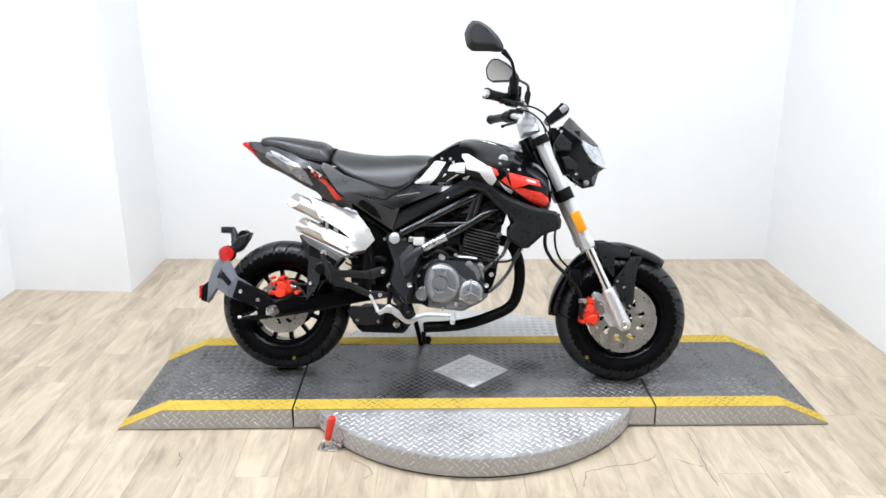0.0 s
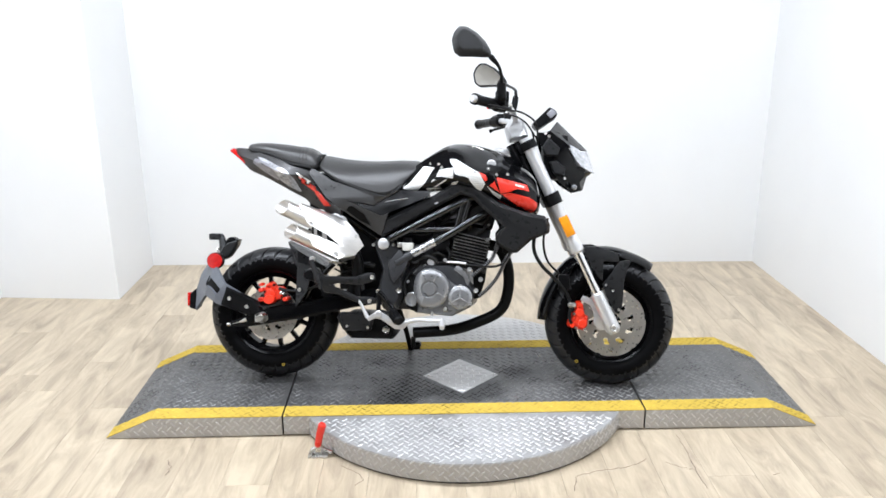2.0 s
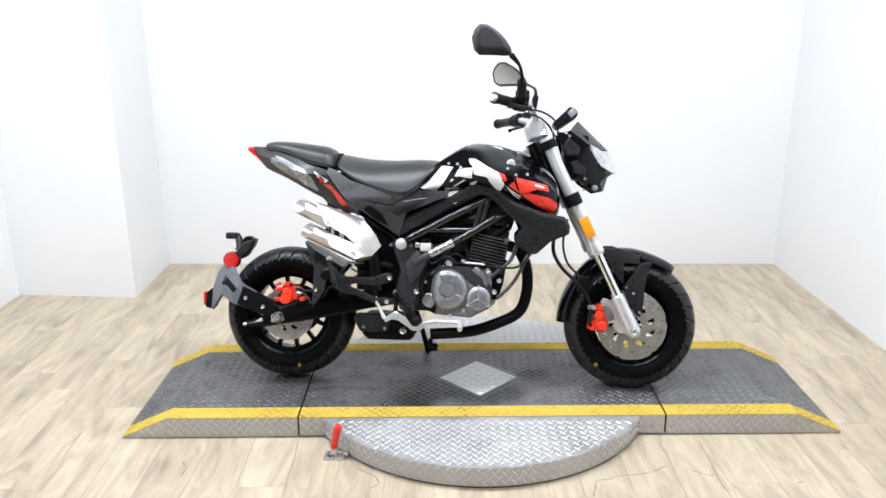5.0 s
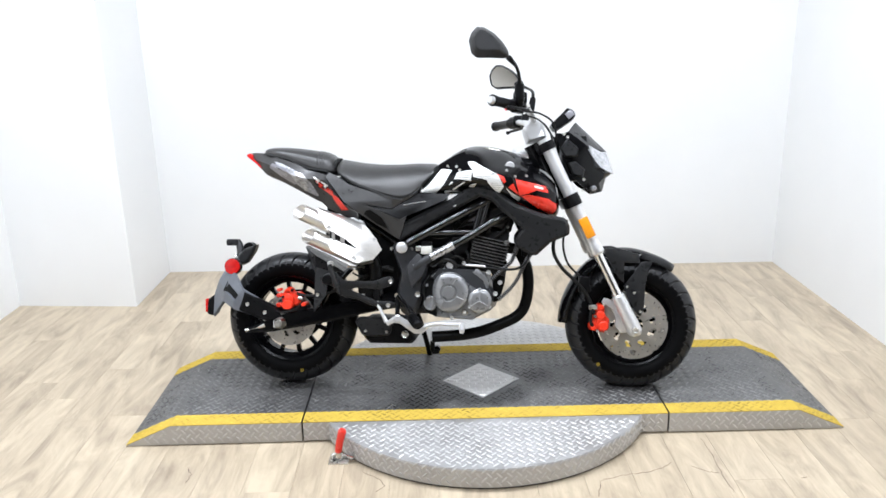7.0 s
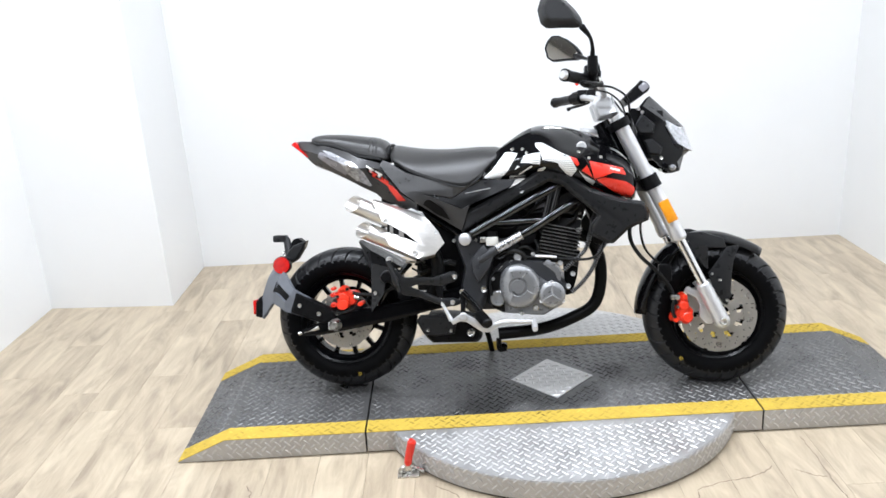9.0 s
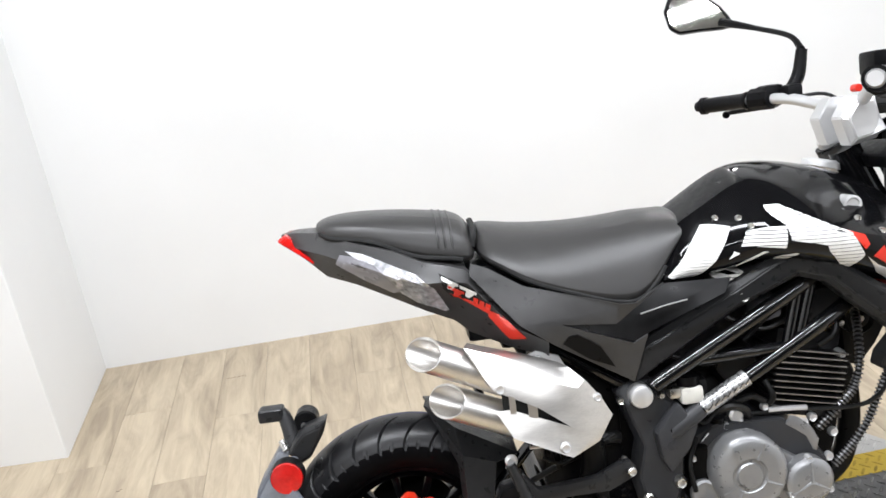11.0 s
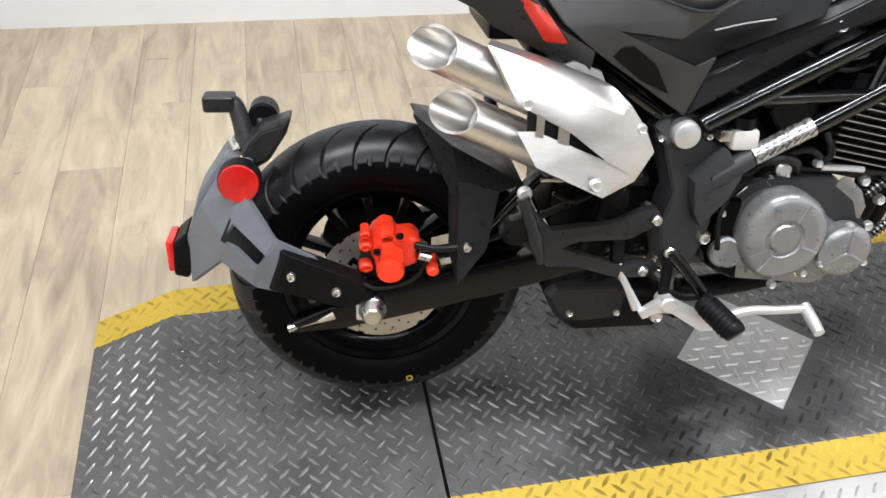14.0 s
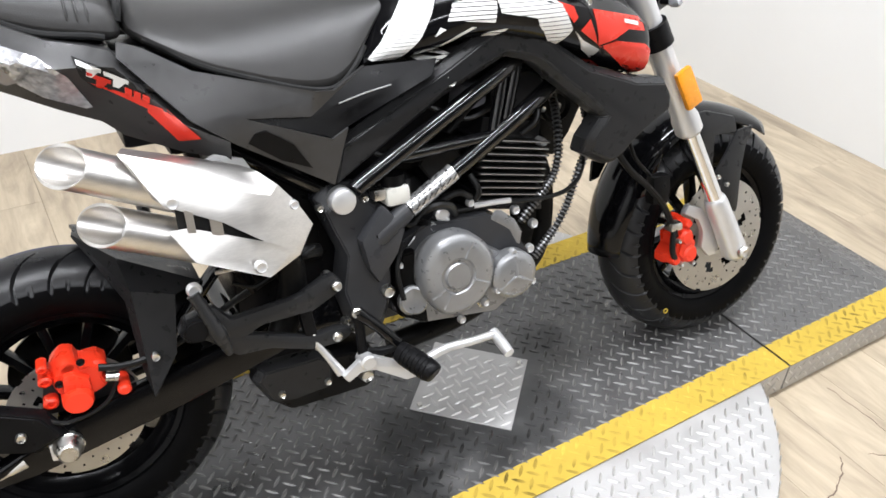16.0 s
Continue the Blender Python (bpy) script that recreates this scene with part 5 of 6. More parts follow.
def can_bm(a, b, r, cut=0.028):
    """A round steel tail pipe whose end is cut on the slant, hollow at the mouth."""
    a, b = Vector(a), Vector(b)
    d = (b - a).normalized()
    side = d.cross(Vector((0, 1, 0))).normalized()
    up = d.cross(side)
    bm = bmesh.new()
    rings = []
    for base, rad, slant in ((b, r, 0), (a, r, 1), (a + d * 0.0015, r + 0.0012, 1), (a - d * 0.0005, r + 0.001, 1), (a, r - 0.0035, 1), (a + d * 0.030, r - 0.0045, 0.6), (a + d * 0.085, r - 0.0045, 0)):
        rings.append([bm.verts.new(base + side * (rad * math.cos(t)) + up * (rad * math.sin(t)) + d * (slant * cut * math.sin(t + 0.3))) for t in (2 * math.pi * k / 40 for k in range(40))])
    for p, q in zip(rings, rings[1:]):
        for i in range(40):
            bm.faces.new((p[i - 1], p[i], q[i], q[i - 1]))
    bm.faces.new(rings[-1])
    bm.faces.new(rings[0][::-1])
    bmesh.ops.recalc_face_normals(bm, faces=bm.faces[:])
    return bm


for a, b in (((0.063, -0.175, 0.628), (0.275, -0.190, 0.533)), ((0.0925, -0.176, 0.543), (0.275, -0.192, 0.466))):
    can = part("tail_pipe", can_bm(a, b, 0.0285), M["steel"], silencer, "brushed steel tail pipe with a slanted mouth")
    d = (Vector(b) - Vector(a)).normalized()
    e = Vector(a) + d * 0.075
    tube("inner_pipe", [e, Vector(a) + d * 0.028], 0.014, "alloy", can, 16)
SH = dict(a=(0.129, -0.205, 0.638), a2=(0.137, -0.219, 0.629), c0=(0.148, -0.227, 0.604), b=(0.158, -0.224, 0.577), b2=(0.167, -0.233, 0.569), t1=(0.225, -0.215, 0.605), t2=(0.270, -0.211, 0.587), t3=(0.297, -0.206, 0.583), t4=(0.319, -0.217, 0.562), c1=(0.236, -0.235, 0.579), c2=(0.303, -0.235, 0.555), o=(0.190, -0.240, 0.558), n=(0.236, -0.244, 0.534), e1=(0.277, -0.243, 0.530), sl=(0.283, -0.248, 0.498), r1=(0.342, -0.219, 0.531), r2=(0.360, -0.216, 0.496), r3=(0.331, -0.234, 0.462), lr=(0.322, -0.240, 0.474), bo=(0.280, -0.261, 0.451), i=(0.190, -0.256, 0.494), j=(0.167, -0.232, 0.534), k=(0.191, -0.236, 0.535), l=(0.240, -0.241, 0.515), p=(0.198, -0.198, 0.481), q=(0.285, -0.198, 0.438), r4=(0.328, -0.198, 0.451), ta=(0.137, -0.185, 0.640), tb=(0.228, -0.184, 0.609), tc=(0.280, -0.182, 0.589))
shield = skin("heat_shield", SH, ("a b b2 c0 a2", "a a2 c0 c1 t1", "t1 c1 c2 t2", "t2 c2 t3", "t3 c2 t4", "c0 b2 o n c1", "c1 n e1 c2", "n sl e1", "c2 e1 sl lr r2 r1 t4", "j i bo lr sl l k", "lr bo r3 r2", "i p q bo", "bo q r4 r3", "a t1 tb ta", "t1 t2 tc tb", "t2 t3 tc"), "steel", silencer, "faceted brushed steel heat shield with a slot", 0.002, False)
for poly in ([(0.190, 0.561), (0.200, 0.556), (0.200, 0.528), (0.190, 0.530)], [(0.219, 0.546), (0.234, 0.538), (0.234, 0.514), (0.219, 0.521)]):
    part("slot_bridge", prism_bm(poly, -0.241, -0.238), M["steel"], shield)
part("shield_backing", prism_bm([(0.180, 0.570), (0.245, 0.550), (0.290, 0.510), (0.280, 0.490), (0.240, 0.500), (0.180, 0.525)], -0.231, -0.227), M["hole"], shield)
for x, y, z in ((0.178, -0.232, 0.571), (0.270, -0.258, 0.469)):
    bolt(x, y, z, shield, 0.009, 0.007, "alloy")
bolt(0.336, -0.220, 0.531, shield, 0.007, 0.006, "alloy")
plate("silencer_hanger", [(0.216, 0.596), (0.250, 0.608), (0.288, 0.595), (0.300, 0.570), (0.282, 0.556), (0.240, 0.575)], -0.175, -0.168, "alloy", None, 0.002, "silver silencer hanger")
bolt(0.252, -0.176, 0.590, silencer, 0.011, 0.006, "alloy")
bolt(0.279, -0.176, 0.578, silencer, 0.009, 0.006)
part("rubber_stop", tube_bm([(0.150, -0.16, 0.535), (0.150, -0.12, 0.545)], 0.008, 12), M["plastic"], silencer)

# ---- swing arm and rear end ----
arm = part("swing_arm", prism_bm([(-0.135, 0.176), (-0.130, 0.196), (-0.060, 0.226), (0.02, 0.256), (0.28, 0.310), (0.40, 0.345), (0.44, 0.325), (0.43, 0.290), (0.30, 0.262), (0.16, 0.225), (0.02, 0.196), (-0.06, 0.180)], -0.128, -0.098, "y", 0.006, 3), M["gloss"], bike, "gloss black swing arm")
swing(arm, 0.44, 0.46, -0.004, -0.022, 0.012)
part("arm_left", prism_bm([(-0.10, 0.19), (-0.10, 0.22), (0.02, 0.256), (0.28, 0.310), (0.40, 0.345), (0.44, 0.325), (0.30, 0.262), (0.02, 0.196)], 0.098, 0.128, "y", 0.006), M["gloss"], arm)
tube("arm_brace", [(0.125, -0.112, 0.268), (0.150, -0.112, 0.330), (0.215, -0.112, 0.405), (0.235, -0.112, 0.425)], 0.0105, "lacquer", arm, 12)
tube("arm_bridge", [(0.25, -0.11, 0.30), (0.25, 0.11, 0.30)], 0.02, "gloss", arm, 12)
tube("axle", [(RW[0] - 0.005, -0.150, RW[1] - 0.012), (RW[0] - 0.005, 0.145, RW[1] - 0.012)], 0.009, "zinc", arm, 14)
part("axle_nut", lathe_bm([(-0.140, 0.021), (-0.158, 0.021), (-0.162, 0.018), (-0.176, 0.0155), (-0.180, 0.012), (-0.180, 0)], -0.018, 0.229, 24), M["zinc"], arm, "bright axle nut")
part("adjuster_plate", prism_bm([(-0.042, 0.212), (-0.042, 0.238), (-0.010, 0.244), (-0.010, 0.206)], -0.156, -0.148, "y", 0.002), M["alloy"], arm)
tube("adjuster_bolt", [(-0.075, -0.146, 0.219), (-0.100, -0.148, 0.210), (-0.130, -0.150, 0.202), (-0.144, -0.151, 0.199)], [0.010, 0.006, 0.005, 0.007], "zinc", arm, 12, "silver chain adjuster")
for x, z in ((0.122, 0.276), (0.116, 0.270)):
    bolt(x, -0.128, z, arm, 0.005, 0.004)

rcal = part("rear_caliper", fan_bm([(-0.018, 0.290), (-0.022, 0.318), (-0.012, 0.342), (0.002, 0.356), (0.016, 0.352), (0.022, 0.334), (0.044, 0.336), (0.056, 0.322), (0.050, 0.304), (0.056, 0.284), (0.040, 0.274), (0.010, 0.268)], None, -0.088, -0.118, -0.060, 0.8), M["red"], bike, "red enamelled rear brake caliper")
part("piston_housing", lathe_bm([(-0.10, 0.021), (-0.136, 0.020), (-0.142, 0.018), (-0.143, 0.0)], 0.010, 0.284, 30), M["red"], rcal)
part("piston_housing", lathe_bm([(-0.085, 0.013), (-0.112, 0.0125), (-0.118, 0.009), (-0.118, 0)], 0.006, 0.340, 24), M["red"], rcal)
part("piston_housing", lathe_bm([(-0.085, 0.013), (-0.108, 0.0125), (-0.114, 0.008), (-0.114, 0)], 0.042, 0.322, 24), M["red"], rcal)
part("web", prism_bm([(-0.006, 0.298), (-0.002, 0.330), (0.012, 0.332), (0.030, 0.316), (0.030, 0.290)], -0.128, -0.10, "y", 0.005), M["red"], rcal)
part("pin_boot", lathe_bm([(-0.10, 0.009), (-0.146, 0.009), (-0.150, 0.006), (-0.150, 0)], 0.069, 0.288, 20), M["red"], rcal)
for lx, lz, lr in ((-0.024, 0.322, 0.009), (-0.024, 0.346, 0.007), (-0.024, 0.280, 0.010)):
    part("lug", lathe_bm([(-0.085, lr), (-0.116, lr), (-0.118, lr * 0.6), (-0.113, lr * 0.45), (-0.113, 0)], lx, lz, 20), M["red"], rcal)
for lx, lz in ((0.024, 0.346), (-0.008, 0.316), (-0.006, 0.285)):
    bolt(lx, -0.121, lz, rcal, 0.0055, 0.006, "plastic")
part("hose_joint", tube_bm([(0.050, -0.136, 0.316), (0.066, -0.138, 0.312)], 0.008, 12), M["zinc"], rcal)
part("caliper_carrier", prism_bm([(-0.040, 0.250), (-0.030, 0.300), (-0.010, 0.310), (0.070, 0.300), (0.085, 0.270), (0.030, 0.245)], -0.098, -0.088, "y", 0.002), M["fin"], rcal, "black caliper carrier plate")
tube("banjo_hose", [(0.055, -0.13, 0.318), (0.085, -0.132, 0.312), (0.125, -0.128, 0.312), (0.18, -0.12, 0.325), (0.26, -0.115, 0.36), (0.34, -0.13, 0.40)], 0.0055, "cable", rcal, 10, "black brake hose")
tube("bleed_wire", [(-0.03, -0.128, 0.262), (0.0, -0.138, 0.252), (0.05, -0.136, 0.262), (0.075, -0.132, 0.292)], 0.003, "cable", rcal, 8)

for ob in (rcal, *rcal.children_recursive):
    if ob.name.split(".")[0] not in ("banjo_hose", "bleed_wire"):
        ob.data.transform(Matrix.Translation((0.020, 0, 0.275)) @ Matrix.Diagonal((1.04, 1, 0.82, 1)) @ Matrix.Translation((-0.010, 0, -0.280)))
moved((rcal, *rcal.children_recursive), -0.010, -0.022, 0.016)
part("sprocket", lathe_bm([(0.056, 0.030), (0.056, 0.094), (0.062, 0.094), (0.062, 0.030)], RW[0], RW[1], 48, closed=True), M["pipe"], rear_wheel, "black rear sprocket")
HG = dict(a=(0.052, -0.046, 0.498), b=(0.101, -0.105, 0.470), c=(0.109, -0.142, 0.430), d=(0.165, -0.155, 0.416), e=(0.207, -0.120, 0.413), f=(0.108, -0.166, 0.272), g=(0.150, -0.162, 0.329), h=(0.100, -0.100, 0.400), i=(0.101, -0.110, 0.300), n=(0.057, MID, 0.502), o=(0.207, MID, 0.416))
hugger = skin("rear_hugger", HG, ("a b e", "b c d e", "c f g d", "a h c b", "h i f c", "n a e o"), "greyplastic", bike, "dark grey angular rear wheel hugger", 0.004)
bolt(0.121, -0.160, 0.332, hugger, 0.007, 0.006)

# ---- rear plate carrier ----
carrier = part("plate_carrier", bmesh.new(), M["bluegrey"], bike, "grey moulded rear plate carrier over the tyre")
bm = bmesh.new()
cv = {}
for key, x, y, z in (("a", -0.060, -0.136, 0.222), ("b", -0.015, -0.132, 0.236), ("c", -0.040, -0.136, 0.272), ("d", -0.152, -0.142, 0.338), ("e", -0.200, -0.128, 0.425), ("f", -0.186, -0.100, 0.456), ("g", -0.216, -0.085, 0.450), ("h", -0.264, -0.085, 0.378), ("i", -0.290, -0.060, 0.325), ("j", -0.294, -0.068, 0.238), ("k", -0.238, -0.120, 0.300), ("l", -0.186, -0.142, 0.264), ("m", -0.226, -0.132, 0.342), ("n", -0.184, -0.144, 0.296), ("o", -0.168, -0.144, 0.316), ("p", -0.212, -0.136, 0.368)):
    cv[key] = bm.verts.new((x, y, z))
for k in "abcdlno":
    cv[k].co += Vector((0, -0.016, 0.012))
for f in ("abcdonl", "dpe", "dop", "pmhe", "ehgf", "mkih", "kij", "nlkm"):
    bm.faces.new([cv[k] for k in f])
bmesh.ops.recalc_face_normals(bm, faces=bm.faces[:])
if sum(q.normal.y * q.calc_area() for q in bm.faces) > 0:
    bmesh.ops.reverse_faces(bm, faces=bm.faces[:])
bmesh.ops.solidify(bm, geom=bm.faces[:], thickness=0.012)
bmesh.ops.bevel(bm, geom=[e for e in bm.edges], offset=0.0018, segments=2, affect="EDGES", clamp_overlap=True)
bm.to_mesh(carrier.data)
bm.free()
# black plate behind the slot, painted as its shaded depth
part("slot", prism_bm([(-0.232, 0.342), (-0.216, 0.376), (-0.160, 0.310), (-0.182, 0.292)], -0.132, -0.126), M["hole"], carrier, "black plate standing in for the shade inside the carrier slot")
part("lower_arm", fan_bm([(-0.172, 0.272), (-0.150, 0.343), (-0.035, 0.288), (-0.012, 0.248), (-0.055, 0.231)], None, -0.154, -0.163, -0.138, 0.85), M["plastic"], carrier, "black carrier arm")
for x, z in ((-0.134, 0.296), (-0.070, 0.267)):
    bolt(x, -0.163, z, carrier, 0.0075, 0.006)
part("back_panel", fan_bm([(-0.298, 0.300), (-0.268, 0.385), (-0.222, 0.450), (-0.200, 0.445), (-0.245, 0.370), (-0.290, 0.260)], None, -0.055, -0.062, 0.012, 0.85), M["bluegrey"], carrier, "grey carrier back")
lamp = part("tail_lamp", fan_bm([(-0.320, 0.246), (-0.316, 0.300), (-0.294, 0.318), (-0.286, 0.270), (-0.298, 0.240)], None, -0.058, -0.062, 0.008, 0.85), M["plastic"], carrier, "small rear lamp")
part("lamp_lens", box_bm(-0.328, -0.316, -0.056, 0.004, 0.252, 0.302, 0.003), M["redlens"], lamp, "red lamp lens")
refl = part("reflector", lathe_bm([(-0.105, 0.030), (-0.124, 0.030), (-0.129, 0.029), (-0.131, 0.0)], -0.199, 0.428, 40), M["plastic"], carrier, "round red side reflector")
part("reflector_lens", lathe_bm([(-0.128, 0.0285), (-0.1335, 0.027), (-0.1345, 0.020), (-0.1345, 0.0)], -0.199, 0.428, 40), M["redlens"], refl, "faceted red lens")
part("upper_guard", fan_bm([(-0.200, 0.452), (-0.190, 0.470), (-0.168, 0.492), (-0.124, 0.506), (-0.132, 0.482), (-0.160, 0.440), (-0.182, 0.428)], None, -0.078, -0.086, -0.040, 0.75), M["greyplastic"], carrier, "dark grey mudflap blade")
tube("lamp_stalk", [(-0.192, -0.050, 0.452), (-0.198, -0.036, 0.480), (-0.206, -0.026, 0.505), (-0.214, -0.022, 0.512)], [0.015, 0.014, 0.013, 0.012], "greyplastic", carrier, 12, "bent plastic stalk")
part("plate_lamp", box_bm(-0.252, -0.206, -0.040, -0.004, 0.500, 0.524, 0.006, 3), M["greyplastic"], carrier, "small number plate lamp")
part("round_cap", lathe_bm([(-0.034, 0.0), (-0.034, 0.019), (-0.030, 0.022), (0.004, 0.022), (0.008, 0.018), (0.008, 0.0)], -0.168, 0.490, 28), M["plastic"], carrier, "round black rubber cap")
bolt(-0.172, -0.036, 0.486, carrier, 0.005, 0.005)
tube("carrier_bolt", [(-0.206, -0.060, 0.452), (-0.214, -0.050, 0.468)], 0.006, "zinc", carrier, 10)

# ---- foot rests, pedal, stand ----
hanger = plate("peg_hanger", [(0.164, 0.376), (0.179, 0.396), (0.215, 0.404), (0.235, 0.376), (0.330, 0.381), (0.368, 0.398), (0.388, 0.402), (0.400, 0.386), (0.392, 0.370), (0.350, 0.352), (0.275, 0.354), (0.256, 0.346), (0.342, 0.312), (0.380, 0.314), (0.405, 0.308), (0.404, 0.294), (0.385, 0.287), (0.343, 0.289), (0.278, 0.314), (0.235, 0.318), (0.205, 0.350)], -0.192, -0.172, "greyplastic", None, 0.007, "black cast passenger peg hanger")
plate("hanger_web", [(0.328, 0.366), (0.348, 0.360), (0.352, 0.300), (0.334, 0.304)], -0.188, -0.170, "plastic", hanger)
part("passenger_peg", tube_bm([(0.193, -0.192, 0.428), (0.198, -0.194, 0.415), (0.214, -0.197, 0.365), (0.224, -0.197, 0.330)], [0.009, 0.008, 0.011, 0.005], 12), M["greyplastic"], hanger, "folded passenger peg")
part("peg_hinge", fan_bm([(0.166, 0.376), (0.176, 0.394), (0.204, 0.398), (0.210, 0.374), (0.196, 0.356), (0.174, 0.360)], None, -0.188, -0.200, -0.17, 0.8), M["plastic"], hanger)
bolt(0.388, -0.196, 0.384, hanger, 0.008, 0.006)
bolt(0.380, -0.192, 0.300, hanger, 0.008, 0.006)
bolt(0.196, -0.186, 0.432, hanger, 0.010, 0.008, "alloy")
for ob in (hanger, *hanger.children_recursive):
    swing(ob, 0.39, 0.2, -0.013, -0.046, 0.016)

rider_peg = part("rider_peg", tube_bm([(0.462, -0.224, 0.266), (0.465, -0.228, 0.264), (0.474, -0.245, 0.259), (0.492, -0.282, 0.246), (0.495, -0.288, 0.243)], [0.011, 0.0165, 0.0175, 0.0175, 0.012], 14, 4), M["plastic"], bike, "black rubber rider foot peg")
for k in range(7):
    q = Vector((0.470, -0.238, 0.261)).lerp(Vector((0.489, -0.277, 0.2475)), k / 6)
    d = Vector((0.019, -0.039, -0.0135)).normalized()
    part("peg_rib", tube_bm([q - d * 0.0012, q + d * 0.0012], 0.0187, 14), M["plastic"], rider_peg)
tube("peg_bracket", [(0.412, -0.205, 0.336), (0.440, -0.208, 0.306), (0.468, -0.214, 0.272)], [0.010, 0.009, 0.009], "gloss", rider_peg, 12)
tube("peg_bracket", [(0.412, -0.202, 0.336), (0.413, -0.204, 0.300), (0.412, -0.206, 0.262)], [0.010, 0.008, 0.008], "plastic", rider_peg, 12)
tube("peg_bracket", [(0.414, -0.204, 0.268), (0.445, -0.208, 0.262), (0.468, -0.214, 0.266)], 0.007, "plastic", rider_peg, 10)
bolt(0.411, -0.206, 0.337, rider_peg, 0.009, 0.006)
pedal = part("brake_pedal", prism_bm([(0.372, 0.244), (0.380, 0.232), (0.402, 0.243), (0.424, 0.240), (0.474, 0.206), (0.500, 0.206), (0.520, 0.222), (0.518, 0.236), (0.492, 0.226), (0.430, 0.262), (0.414, 0.270), (0.398, 0.262)], -0.222, -0.210, "y", 0.003), M["alloy"], bike, "bare aluminium brake pedal")
tube("pedal_arm", [(0.508, -0.217, 0.228), (0.545, -0.221, 0.240), (0.590, -0.223, 0.240), (0.628, -0.221, 0.239), (0.638, -0.222, 0.239)], [0.008, 0.0072, 0.0066, 0.0066, 0.007], "alloy", pedal, 12)
tube("push_rod", [(0.344, -0.198, 0.300), (0.358, -0.202, 0.275), (0.374, -0.206, 0.244)], [0.005, 0.0055, 0.008], "alloy", pedal, 10)
part("pivot_boss", lathe_bm([(-0.20, 0.013), (-0.226, 0.013), (-0.229, 0.010), (-0.229, 0)], 0.414, 0.258, 20), M["alloy"], pedal)
part("toe_pad", tube_bm([(0.637, -0.214, 0.240), (0.639, -0.242, 0.229), (0.640, -0.262, 0.221)], [0.009, 0.0095, 0.0085], 12), M["alloy"], pedal)
tube("pedal_rod", [(0.346, -0.200, 0.292), (0.342, -0.196, 0.310), (0.342, -0.186, 0.335)], 0.005, "zinc", pedal, 8)
part("rear_master_cylinder", tube_bm([(0.345, -0.150, 0.335), (0.335, -0.150, 0.385), (0.325, -0.150, 0.42)], [0.012, 0.014, 0.012], 12), M["fin"], bike, "black rear brake master cylinder")
tube("linkage", [(0.255, -0.13, 0.425), (0.31, -0.14, 0.415), (0.36, -0.14, 0.425), (0.385, -0.13, 0.42)], [0.008, 0.010, 0.012, 0.012], "cable", None, 10, "black cable bundle behind the plate")
tube("bracket_strap", [(0.262, -0.14, 0.455), (0.270, -0.145, 0.415), (0.275, -0.14, 0.385)], 0.007, "pipe", None, 8, "black silencer strap")
tube("shock_body", [(0.34, 0.02, 0.40), (0.25, 0.02, 0.60)], 0.028, "pipe", None, 18, "black rear shock absorber")
part("engine_mount", box_bm(0.440, 0.560, -0.115, 0.080, 0.262, 0.500, 0.012), M["fin"], bike, "black engine mounting block")
part("frame_core", box_bm(0.362, 0.455, -0.100, 0.060, 0.300, 0.520, 0.012), M["plastic"], bike, "black frame core behind the plate")
part("inner_fender", box_bm(0.255, 0.40, -0.105, 0.07, 0.33, 0.60, 0.01), M["plastic"], bike, "black inner mudguard")
stand = tube("side_stand", [(0.440, 0.125, 0.255), (0.470, 0.175, 0.150), (0.490, 0.235, 0.045)], [0.012, 0.010, 0.010], "pipe", None, 12, "black side stand holding the lean")
part("stand_foot", box_bm(0.468, 0.512, 0.215, 0.265, 0.035, 0.052, 0.005), M["pipe"], stand)
part("roller", lathe_bm([(-0.03, 0.014), (0.0, 0.014), (0.0, 0.0), (-0.03, 0.0)], 0.535, 0.118, 20, closed=False), M["plastic"], bike, "small black bump stop")
tube("stop_bracket", [(0.520, -0.02, 0.150), (0.522, -0.02, 0.112), (0.545, -0.02, 0.112)], 0.009, "pipe", None, 10, "black stand bracket")

